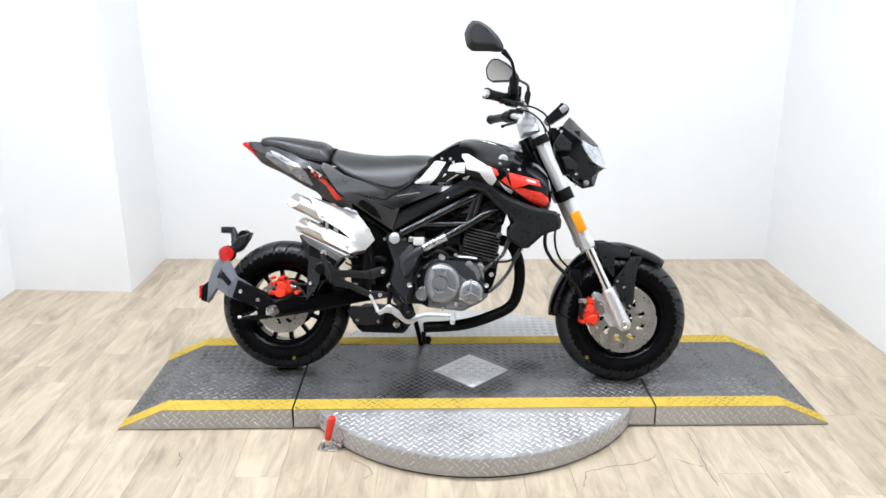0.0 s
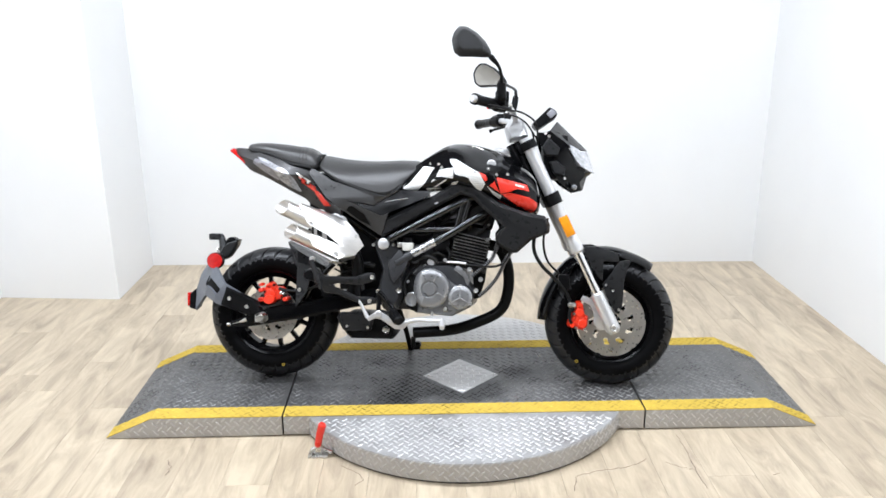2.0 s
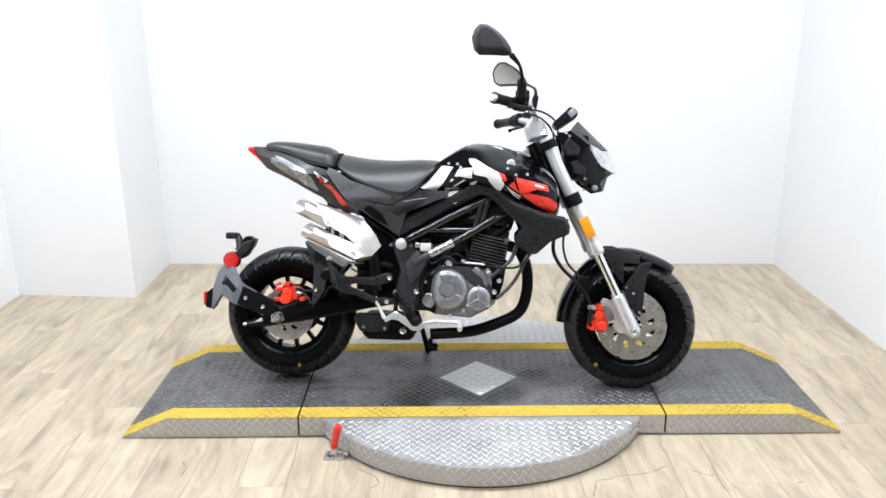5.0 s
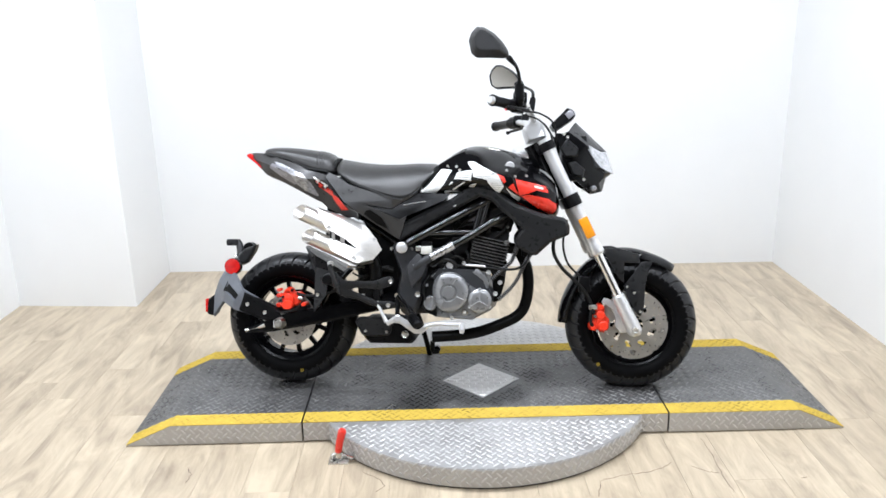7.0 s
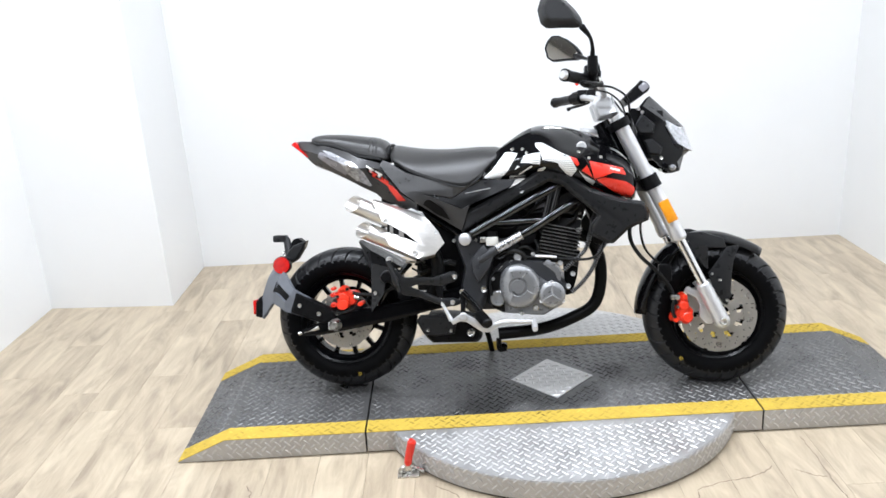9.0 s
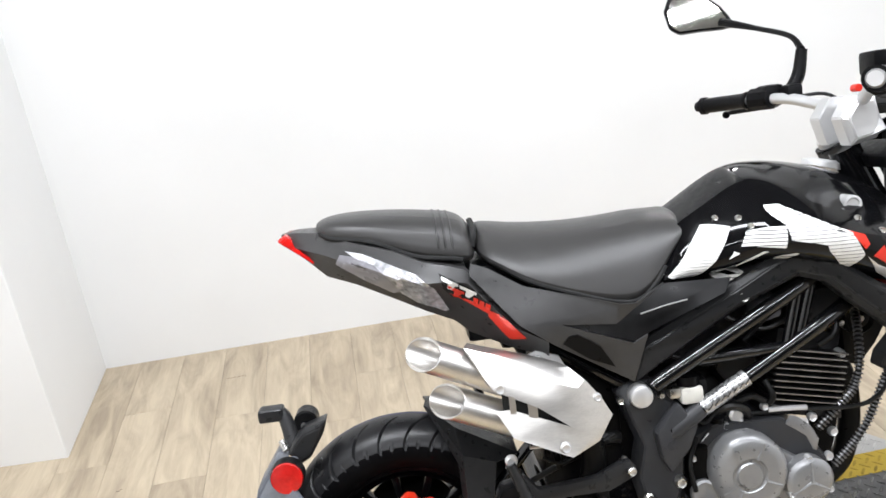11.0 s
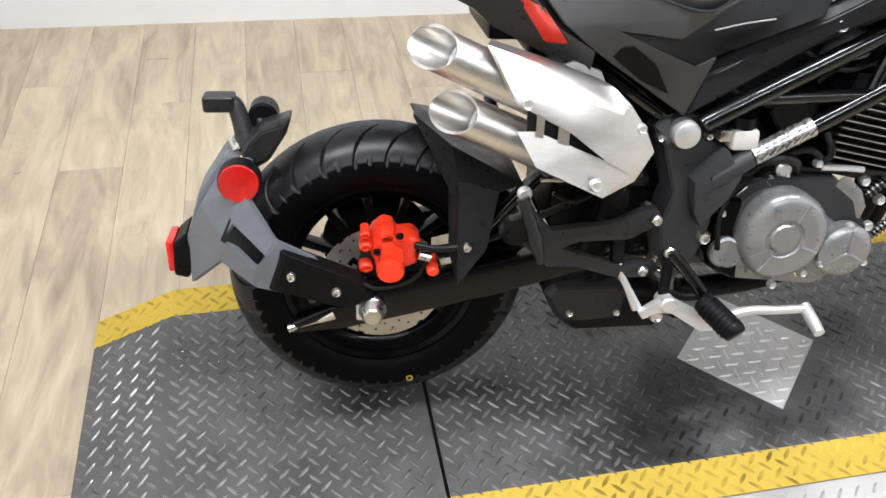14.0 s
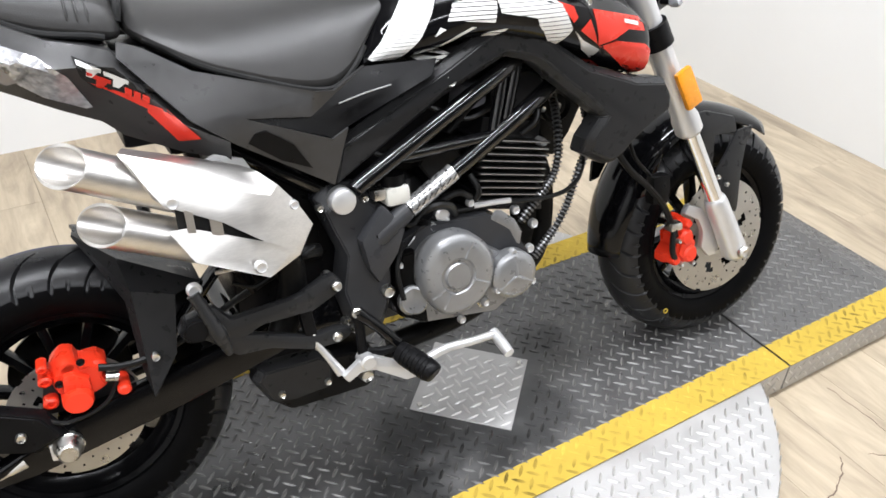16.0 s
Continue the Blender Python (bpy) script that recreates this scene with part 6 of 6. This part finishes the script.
# ---- bodywork ----
tank = soft(part("fuel_tank", loft_bm([
    (0.468, [(0, 0.692), (0.05, 0.692), (0.09, 0.692), (0.126, 0.691), (0.130, 0.686), (0.07, 0.684), (0, 0.684)]),
    (0.496, [(0, 0.730), (0.05, 0.730), (0.09, 0.728), (0.118, 0.714), (0.130, 0.687), (0.07, 0.684), (0, 0.684)]),
    (0.522, [(0, 0.786), (0.040, 0.785), (0.084, 0.780), (0.114, 0.735), (0.124, 0.688), (0.07, 0.684), (0, 0.684)]),
    (0.545, [(0, 0.800), (0.042, 0.799), (0.090, 0.793), (0.122, 0.740), (0.132, 0.690), (0.07, 0.684), (0, 0.684)]),
    (0.597, [(0, 0.837), (0.046, 0.836), (0.092, 0.824), (0.136, 0.754), (0.144, 0.698), (0.07, 0.690), (0, 0.690)]),
    (0.648, [(0, 0.865), (0.048, 0.864), (0.088, 0.850), (0.154, 0.768), (0.160, 0.716), (0.07, 0.700), (0, 0.700)]),
    (0.690, [(0, 0.870), (0.050, 0.866), (0.108, 0.835), (0.180, 0.766), (0.186, 0.712), (0.07, 0.690), (0, 0.690)]),
    (0.758, [(0, 0.863), (0.072, 0.855), (0.146, 0.795), (0.220, 0.755), (0.234, 0.690), (0.08, 0.670), (0, 0.670)]),
    (0.836, [(0, 0.840), (0.070, 0.832), (0.158, 0.784), (0.238, 0.735), (0.250, 0.650), (0.08, 0.640), (0, 0.640)]),
    (0.895, [(0, 0.814), (0.062, 0.806), (0.150, 0.764), (0.234, 0.719), (0.246, 0.628), (0.08, 0.620), (0, 0.620)]),
    (0.943, [(0, 0.777), (0.056, 0.770), (0.140, 0.742), (0.220, 0.703), (0.232, 0.612), (0.08, 0.610), (0, 0.610)]),
    (0.978, [(0, 0.722), (0.052, 0.718), (0.120, 0.700), (0.190, 0.676), (0.204, 0.606), (0.08, 0.606), (0, 0.606)])]), M["gloss"], bike, "gloss black fuel tank with red and white graphics"), 2)
broaden(tank, lambda x, z: float(np.interp(x, (0.69, 0.76, 0.84), (1.34, 1.18 if z > 0.72 else 1.08, 1.16 if z > 0.74 else 1.0))))
tank.data.materials.append(M["plastic"])
for v in tank.data.vertices:
    if v.co.y > MID and v.co.z > 0.77:
        v.co.y = MID + (v.co.y - MID) * 0.6
crease = tank.data.attributes.new("crease_edge", "FLOAT", "EDGE")
for e in tank.data.edges:
    i, j = e.vertices
    if i % 12 == j % 12 and i % 12 in (2, 3, 9, 10):
        crease.data[e.index].value = 0.75 if i % 12 in (2, 10) else 0.5
for p in tank.data.polygons:
    if p.center.x < 0.645 and p.center.z > 0.78 and abs(p.center.y - MID) < 0.085:
        p.material_index = 1
seat = soft(part("seat", loft_bm([
    (0.172, [(0, 0.825), (0.050, 0.820), (0.086, 0.796), (0.106, 0.779), (0.098, 0.766), (0, 0.766)]),
    (0.213, [(0, 0.819), (0.056, 0.812), (0.102, 0.784), (0.130, 0.755), (0.118, 0.742), (0, 0.742)]),
    (0.254, [(0, 0.811), (0.066, 0.802), (0.114, 0.768), (0.146, 0.726), (0.132, 0.712), (0, 0.712)]),
    (0.330, [(0, 0.805), (0.076, 0.792), (0.120, 0.752), (0.147, 0.696), (0.132, 0.681), (0, 0.681)]),
    (0.395, [(0, 0.805), (0.076, 0.792), (0.118, 0.748), (0.145, 0.674), (0.128, 0.659), (0, 0.659)]),
    (0.436, [(0, 0.807), (0.073, 0.794), (0.114, 0.750), (0.142, 0.672), (0.124, 0.661), (0, 0.661)]),
    (0.470, [(0, 0.809), (0.069, 0.798), (0.108, 0.758), (0.133, 0.696), (0.116, 0.684), (0, 0.684)]),
    (0.505, [(0, 0.807), (0.062, 0.797), (0.096, 0.770), (0.112, 0.736), (0.098, 0.726), (0, 0.726)]),
    (0.530, [(0, 0.806), (0.052, 0.800), (0.092, 0.782), (0.106, 0.764), (0.094, 0.756), (0, 0.756)]),
    (0.545, [(0, 0.800), (0.048, 0.796), (0.078, 0.786), (0.090, 0.776), (0.080, 0.770), (0, 0.770)])]), M["vinyl"], bike, "black vinyl rider seat"), 2)
pillion = soft(part("passenger_seat", loft_bm([
    (-0.100, [(0, 0.855), (0.040, 0.854), (0.058, 0.851), (0.064, 0.845), (0.056, 0.838), (0, 0.836)]),
    (-0.066, [(0, 0.864), (0.060, 0.863), (0.084, 0.852), (0.088, 0.830), (0.074, 0.820), (0, 0.820)]),
    (0.000, [(0, 0.864), (0.068, 0.861), (0.094, 0.845), (0.099, 0.820), (0.084, 0.805), (0, 0.805)]),
    (0.070, [(0, 0.857), (0.070, 0.853), (0.099, 0.828), (0.108, 0.787), (0.094, 0.773), (0, 0.773)]),
    (0.130, [(0, 0.847), (0.070, 0.843), (0.100, 0.818), (0.110, 0.776), (0.096, 0.763), (0, 0.763)]),
    (0.156, [(0, 0.841), (0.068, 0.837), (0.098, 0.812), (0.108, 0.770), (0.095, 0.761), (0, 0.761)]),
    (0.178, [(0, 0.816), (0.056, 0.810), (0.086, 0.791), (0.098, 0.770), (0.088, 0.762), (0, 0.762)])]), M["vinyl"], bike, "black vinyl passenger seat with a stitched strap"), 2)
broaden(seat, lambda x, z: 1.32)
broaden(pillion, lambda x, z: 1.24)
bpy.context.view_layer.update()
tree_pillion = surface_of([pillion])
for x in (0.112, 0.124, 0.136):
    ridge = []
    for k in range(13):
        a = radians(-8 + 15 * k)
        way = Vector((0, -math.cos(a), math.sin(a)))
        hit = tree_pillion.ray_cast(Vector((x, MID, 0.785)) + way * 0.3, -way)[0]
        if hit is not None:
            ridge.append(hit)
    if len(ridge) > 3:
        part("stitch_ridge", tube_bm(ridge, 0.0020, 8, 3), M["vinyl"], pillion)
tree_seat = surface_of([seat])
# black strips drawn in for the shade beneath both seats' lower edges
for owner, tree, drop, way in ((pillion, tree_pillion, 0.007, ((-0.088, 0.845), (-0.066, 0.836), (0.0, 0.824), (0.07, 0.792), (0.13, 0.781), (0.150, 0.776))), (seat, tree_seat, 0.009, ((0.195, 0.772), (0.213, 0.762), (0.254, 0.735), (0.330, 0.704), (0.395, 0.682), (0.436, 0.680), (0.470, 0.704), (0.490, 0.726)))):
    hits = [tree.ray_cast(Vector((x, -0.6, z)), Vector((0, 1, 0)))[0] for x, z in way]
    tube("shadow_gap", [h + Vector((0, 0.001, -drop)) for h in hits if h is not None], 0.0045, "hole", owner, 8, "black strip standing in for the shade under the seat edge")
tail = part("tail_cowl", loft_bm([
    (-0.160, [(0, 0.841), (0.036, 0.840), (0.042, 0.833), (0.038, 0.827), (0, 0.827)]),
    (-0.136, [(0, 0.845), (0.048, 0.843), (0.056, 0.817), (0.048, 0.808), (0, 0.808)]),
    (-0.085, [(0, 0.843), (0.066, 0.839), (0.084, 0.803), (0.070, 0.763), (0, 0.755)]),
    (-0.036, [(0, 0.826), (0.094, 0.821), (0.102, 0.785), (0.070, 0.743), (0, 0.735)]),
    (0.035, [(0, 0.806), (0.106, 0.799), (0.119, 0.756), (0.075, 0.706), (0, 0.700)]),
    (0.080, [(0, 0.782), (0.112, 0.776), (0.129, 0.743), (0.078, 0.682), (0, 0.674)]),
    (0.126, [(0, 0.768), (0.116, 0.764), (0.135, 0.742), (0.082, 0.661), (0, 0.652)]),
    (0.150, [(0, 0.760), (0.120, 0.756), (0.138, 0.738), (0.090, 0.640), (0, 0.632)]),
    (0.217, [(0, 0.690), (0.150, 0.672), (0.165, 0.658), (0.128, 0.612), (0, 0.612)]),
    (0.272, [(0, 0.640), (0.165, 0.634), (0.173, 0.624), (0.162, 0.597), (0, 0.597)])]), M["cowlgrey"], bike, "dark grey tail cowl with red and white trim")
broaden(tail, lambda x, z: float(np.interp(x, (-0.16, -0.05, 0.15, 0.22, 0.27), (1.0, 1.25, 1.33, 1.20, 1.10))))
bm = bmesh.new()
bm.from_mesh(tail.data)
bmesh.ops.triangulate(bm, faces=bm.faces[:])
bm.to_mesh(tail.data)
bm.free()
PANEL = lambda x, z: float(np.interp(z, (0.60, 0.67), (1.06, 1.30)))
SP = dict(t0=(0.160, -0.122, 0.766), t1=(0.186, -0.135, 0.757), t2=(0.240, -0.145, 0.722), t3=(0.398, -0.150, 0.672), t4=(0.424, -0.150, 0.670), t5=(0.478, -0.136, 0.694), t6=(0.590, -0.142, 0.690), s0=(0.155, -0.140, 0.749), s1=(0.224, -0.168, 0.664), s2=(0.279, -0.176, 0.620), c1=(0.385, -0.154, 0.667), i0=(0.291, -0.174, 0.656), i1=(0.416, -0.170, 0.600), i2=(0.388, -0.157, 0.638), v=(0.414, -0.160, 0.530), a1=(0.441, -0.164, 0.612), a3=(0.575, -0.150, 0.670))
side = skin("side_panel", SP, ("t0 s0 s1 t2 t1", "t2 s1 c1 t3", "s1 i0 i2 c1", "c1 i2 t5 t4 t3", "s1 s2 i0", "s2 v i1 i0", "v a1 i1"), "cowlgrey", bike, "matt dark grey faceted side panel under the seat", 0.006, False)
IN = dict(i0=(0.293, -0.171, 0.655), i1=(0.416, -0.166, 0.602), i2=(0.388, -0.150, 0.637), t5=(0.478, -0.131, 0.692), t6=(0.590, -0.138, 0.690), a1=(0.441, -0.160, 0.613), a3=(0.575, -0.147, 0.668), q=(0.500, -0.146, 0.660))
part("side_insert", facet_bm(IN, ("i0 i1 i2", "i2 i1 a1 q", "q a1 a3", "i2 q t6 t5", "q a3 t6"), 0.004, False), M["satin"], side, "satin black wedge insert")
# silver line laid on the insert as a painted highlight
tube("insert_edge", [(0.430, -0.153, 0.650), (0.470, -0.149, 0.658), (0.510, -0.148, 0.664)], 0.0013, "alloy", side, 8, "thin silver line standing in for the highlight on the insert")
# no recess is cut; a black plate paints the vent's shade
part("vent_hollow", prism_bm([(0.303, 0.632), (0.318, 0.634), (0.356, 0.606), (0.380, 0.566), (0.338, 0.585), (0.294, 0.619)], -0.1765, -0.171), M["plastic"], side, "flat black plate standing in for the vent's shaded recess")
part("seat_tray", box_bm(0.145, 0.300, -0.112, 0.070, 0.620, 0.752, 0.008), M["plastic"], bike, "black tray under the seat")
skin("side_panel", {k: (x, 2 * MID - y, z) for k, (x, y, z) in SP.items()}, ("t0 s0 s1 t2 t1", "t2 s1 c1 t3", "s1 i0 i2 c1", "c1 i2 t5 t4 t3", "s1 s2 i0", "s2 v i1 i0", "v a1 i1"), "cowlgrey", bike, "matt dark grey faceted side panel under the seat", 0.006, False)
part("seat_base", box_bm(0.20, 0.57, -0.115, 0.075, 0.600, 0.690, 0.01), M["plastic"], bike, "black seat base")
for ob in bike.children:
    if ob.name.split(".")[0] == "side_panel":
        for q in (ob, *ob.children):
            broaden(q, PANEL)
ARMP = [(0.412, 0.523), (0.424, 0.588), (0.500, 0.628), (0.595, 0.674), (0.655, 0.712), (0.700, 0.732), (0.738, 0.724), (0.775, 0.690), (0.825, 0.655), (0.920, 0.620), (0.992, 0.607), (1.010, 0.578), (1.008, 0.548), (0.945, 0.521), (0.896, 0.476), (0.874, 0.476), (0.823, 0.506), (0.823, 0.534), (0.848, 0.566), (0.813, 0.598), (0.778, 0.626), (0.735, 0.668), (0.695, 0.680), (0.600, 0.628)]


def inset(poly, d):
    """The outline drawn in by d along the bisector at each corner; poly runs clockwise in (x, z)."""
    out = []
    for k, (x, z) in enumerate(poly):
        a = (Vector((x, z)) - Vector(poly[k - 1])).normalized()
        b = (Vector(poly[(k + 1) % len(poly)]) - Vector((x, z))).normalized()
        n = Vector((a.y + b.y, -a.x - b.x))
        n /= max(0.35, n.length)
        out.append((x + n.x * d, z + n.y * d))
    return out


ARMF = inset(ARMP, 0.0105)
for sy in (-1, 1):
    cover_arm = part("frame_cover", fan_bm(ARMP, ARMF, MID + 0.138 * sy, MID + 0.150 * sy, MID + 0.100 * sy), M["greyplastic"], bike, "matt dark grey frame cover running into the scoop")
    flare(cover_arm)
    if sy < 0:
        fc = cover_arm
for x, y, z in ((0.608, -0.177, 0.653), (0.277, -0.186, 0.641), (0.888, -0.206, 0.512)):
    bolt(x, y, z, fc, 0.0085, 0.006)
bpy.context.view_layer.update()
tree_side = surface_of([side, tail, seat])
decal("smoke_lens", [(-0.056, 0.802), (-0.030, 0.797), (0.050, 0.762), (0.056, 0.744), (0.042, 0.728), (0.026, 0.724), (-0.020, 0.752), (-0.066, 0.786)], tree_side, "smoke", tail, 0.0016, 5, "grey smoked light panel", 0.0016)
decal("turn_lens", [(-0.046, 0.808), (-0.016, 0.800), (0.067, 0.759), (0.096, 0.731), (0.118, 0.685), (0.110, 0.683), (0.064, 0.704), (0.040, 0.724), (0.056, 0.742), (0.050, 0.757), (0.010, 0.776), (-0.030, 0.794)], tree_side, "clear", tail, 0.003, 4, "clear rear turn signal lens", 0.003)
part("tail_light", fan_bm([(-0.166, 0.833), (-0.150, 0.843), (-0.140, 0.834), (-0.138, 0.821), (-0.110, 0.797), (-0.078, 0.771), (-0.084, 0.766), (-0.135, 0.808)], None, -0.062, -0.070, 0.022, 0.85), M["redlens"], tail, "red tail light strip")
decal("red_flash", [(0.118, 0.721), (0.181, 0.691), (0.181, 0.680)], tree_side, "redgraphic", tail, 0.002, 3, "red decal flash")
decal("red_flash", [(0.180, 0.688), (0.201, 0.679), (0.237, 0.633), (0.210, 0.632), (0.179, 0.676)], tree_side, "redgraphic", tail, 0.002, 3, "red decal flash")
decal("badge_base", [(0.106, 0.756), (0.140, 0.738), (0.190, 0.708), (0.186, 0.694), (0.150, 0.706), (0.124, 0.712), (0.110, 0.730)], tree_side, "hole", tail, 0.002, 3, "black badge outline")
for x, z, m in ((0.109, 0.752, "white"), (0.137, 0.735, "white"), (0.118, 0.736, "redgraphic")):
    decal("badge", [(x, z), (x + 0.026, z - 0.015), (x + 0.025, z - 0.020), (x + 0.017, z - 0.016), (x + 0.014, z - 0.025), (x + 0.008, z - 0.022), (x + 0.010, z - 0.012), (x, z - 0.006)], tree_side, m, tail, 0.0036, 2, "raised badge shape")
for k in range(3):
    x, z = 0.158 + 0.009 * k, 0.712 - 0.005 * k
    decal("badge", [(x, z), (x + 0.007, z - 0.004), (x + 0.006, z - 0.013), (x - 0.001, z - 0.009)], tree_side, "redgraphic", tail, 0.0036, 2, "raised badge shape")
tree_tank = surface_of([tank])
banded("white_bar", [(0.559, 0.778), (0.602, 0.777), (0.568, 0.718), (0.539, 0.690), (0.485, 0.697), (0.514, 0.720)], tree_tank, "white", tank, 0.0052, 0.86)
banded("white_bar", [(0.620, 0.769), (0.671, 0.770), (0.668, 0.736), (0.607, 0.740), (0.615, 0.758)], tree_tank, "white", tank, 0.0062, 0.76)
banded("white_bar", [(0.581, 0.708), (0.637, 0.699), (0.593, 0.678), (0.573, 0.682), (0.571, 0.697)], tree_tank, "white", tank, 0.0062, 0.74)
banded("white_bar", [(0.662, 0.722), (0.687, 0.724), (0.675, 0.710), (0.660, 0.708)], tree_tank, "white", tank, 0.0062, 0.74)
decal("white_slash", [(0.640, 0.730), (0.646, 0.729), (0.606, 0.704), (0.600, 0.706)], tree_tank, "white", tank, 0.0016, 2)
decal("white_slash", [(0.597, 0.733), (0.605, 0.729), (0.589, 0.720)], tree_tank, "white", tank, 0.0016, 2)
banded("white_bar", [(0.654, 0.801), (0.666, 0.809), (0.737, 0.765), (0.759, 0.754), (0.780, 0.713), (0.765, 0.693), (0.751, 0.698), (0.727, 0.724), (0.722, 0.737), (0.675, 0.746), (0.671, 0.772), (0.658, 0.788)], tree_tank, "white", tank, 0.0062, 0.84)
for poly in ([(0.754, 0.757), (0.780, 0.747), (0.787, 0.730), (0.780, 0.723)], [(0.811, 0.725), (0.829, 0.686), (0.794, 0.710)],
             [(0.818, 0.739), (0.924, 0.714), (0.931, 0.692), (0.871, 0.704), (0.862, 0.689), (0.832, 0.683)], [(0.834, 0.681), (0.866, 0.686), (0.931, 0.672), (0.961, 0.653), (0.959, 0.638), (0.945, 0.615), (0.892, 0.642), (0.899, 0.658), (0.844, 0.676)],
             [(0.820, 0.661), (0.841, 0.656), (0.921, 0.611), (0.904, 0.614)]):
    decal("red_patch", poly, tree_tank, "redgraphic", tank, 0.0016, 4, "red graphic patch")
decal("silver_sliver", [(0.785, 0.710), (0.803, 0.694), (0.836, 0.676), (0.831, 0.663), (0.808, 0.679)], tree_tank, "alloy", tank, 0.0018, 3, "silver graphic sliver")
decal("white_bar", [(0.882, 0.717), (0.913, 0.709), (0.913, 0.703), (0.882, 0.711)], tree_tank, "white", tank, 0.003, 2)
tube("wing_seam", [tree_tank.ray_cast(Vector((x, -0.6, z)), Vector((0, 1, 0)))[0] + Vector((0, 0.0008, 0)) for x, z in ((0.800, 0.752), (0.815, 0.730), (0.840, 0.680), (0.848, 0.668))], 0.0028, "hole", tank, 8, "dark seam between the tank wings")
for k, (x, z) in enumerate(((0.583, 0.787), (0.615, 0.785), (0.627, 0.772), (0.817, 0.747), (0.789, 0.768), (0.856, 0.750))):
    bolt(x, tree_tank.ray_cast(Vector((x, -0.6, z)), Vector((0, 1, 0)))[0].y if tree_tank.ray_cast(Vector((x, -0.6, z)), Vector((0, 1, 0)))[0] else -0.12, z, tank, 0.0055, 0.005)
part("filler_cap", tube_bm([(0.845, 0, 0.836), (0.848, 0, 0.846), (0.849, 0, 0.850)], [0.036, 0.036, 0.030], 32, 3, None, False), M["alloy"], tank, "round silver filler cap")
EY = tree_tank.ray_cast(Vector((0.800, -0.6, 0.786)), Vector((0, 1, 0)))[0].y
part("round_emblem", lathe_bm([(EY + 0.03, 0.016), (EY - 0.003, 0.016), (EY - 0.004, 0.012), (EY - 0.002, 0.010), (EY - 0.002, 0.0)], 0.800, 0.786, 28), M["alloy"], tank, "plain round silver emblem")
# black tube painted in as the shade of the groove between the seats
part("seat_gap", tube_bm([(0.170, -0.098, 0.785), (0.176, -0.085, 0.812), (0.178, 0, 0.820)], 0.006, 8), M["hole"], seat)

# ---- cables at the headstock ----
for pts, r in (([(0.85, -0.19, 0.972), (0.905, -0.15, 0.968), (0.955, -0.11, 0.935), (0.965, -0.08, 0.86)], 0.0035), ([(0.86, 0.12, 0.97), (0.92, 0.09, 0.965), (0.965, 0.05, 0.90)], 0.0035), ([(0.84, -0.2, 0.960), (0.90, -0.16, 0.945), (0.945, -0.10, 0.90), (0.95, -0.06, 0.80)], 0.003), ([(0.975, -0.10, 0.60), (0.955, -0.112, 0.50), (0.982, -0.12, 0.436), (1.035, -0.12, 0.383), (1.074, -0.12, 0.335), (1.100, -0.125, 0.270)], 0.0065), ([(1.005, -0.095, 0.60), (0.99, -0.108, 0.52), (1.005, -0.112, 0.45), (1.05, -0.105, 0.40)], 0.004)):
    tube("control_cable", pts, r, "cable", None, 8, "black control cable")
part("hose_guide", box_bm(1.045, 1.085, -0.122, -0.098, 0.345, 0.400, 0.004), M["plastic"], bike, "black hose guide")
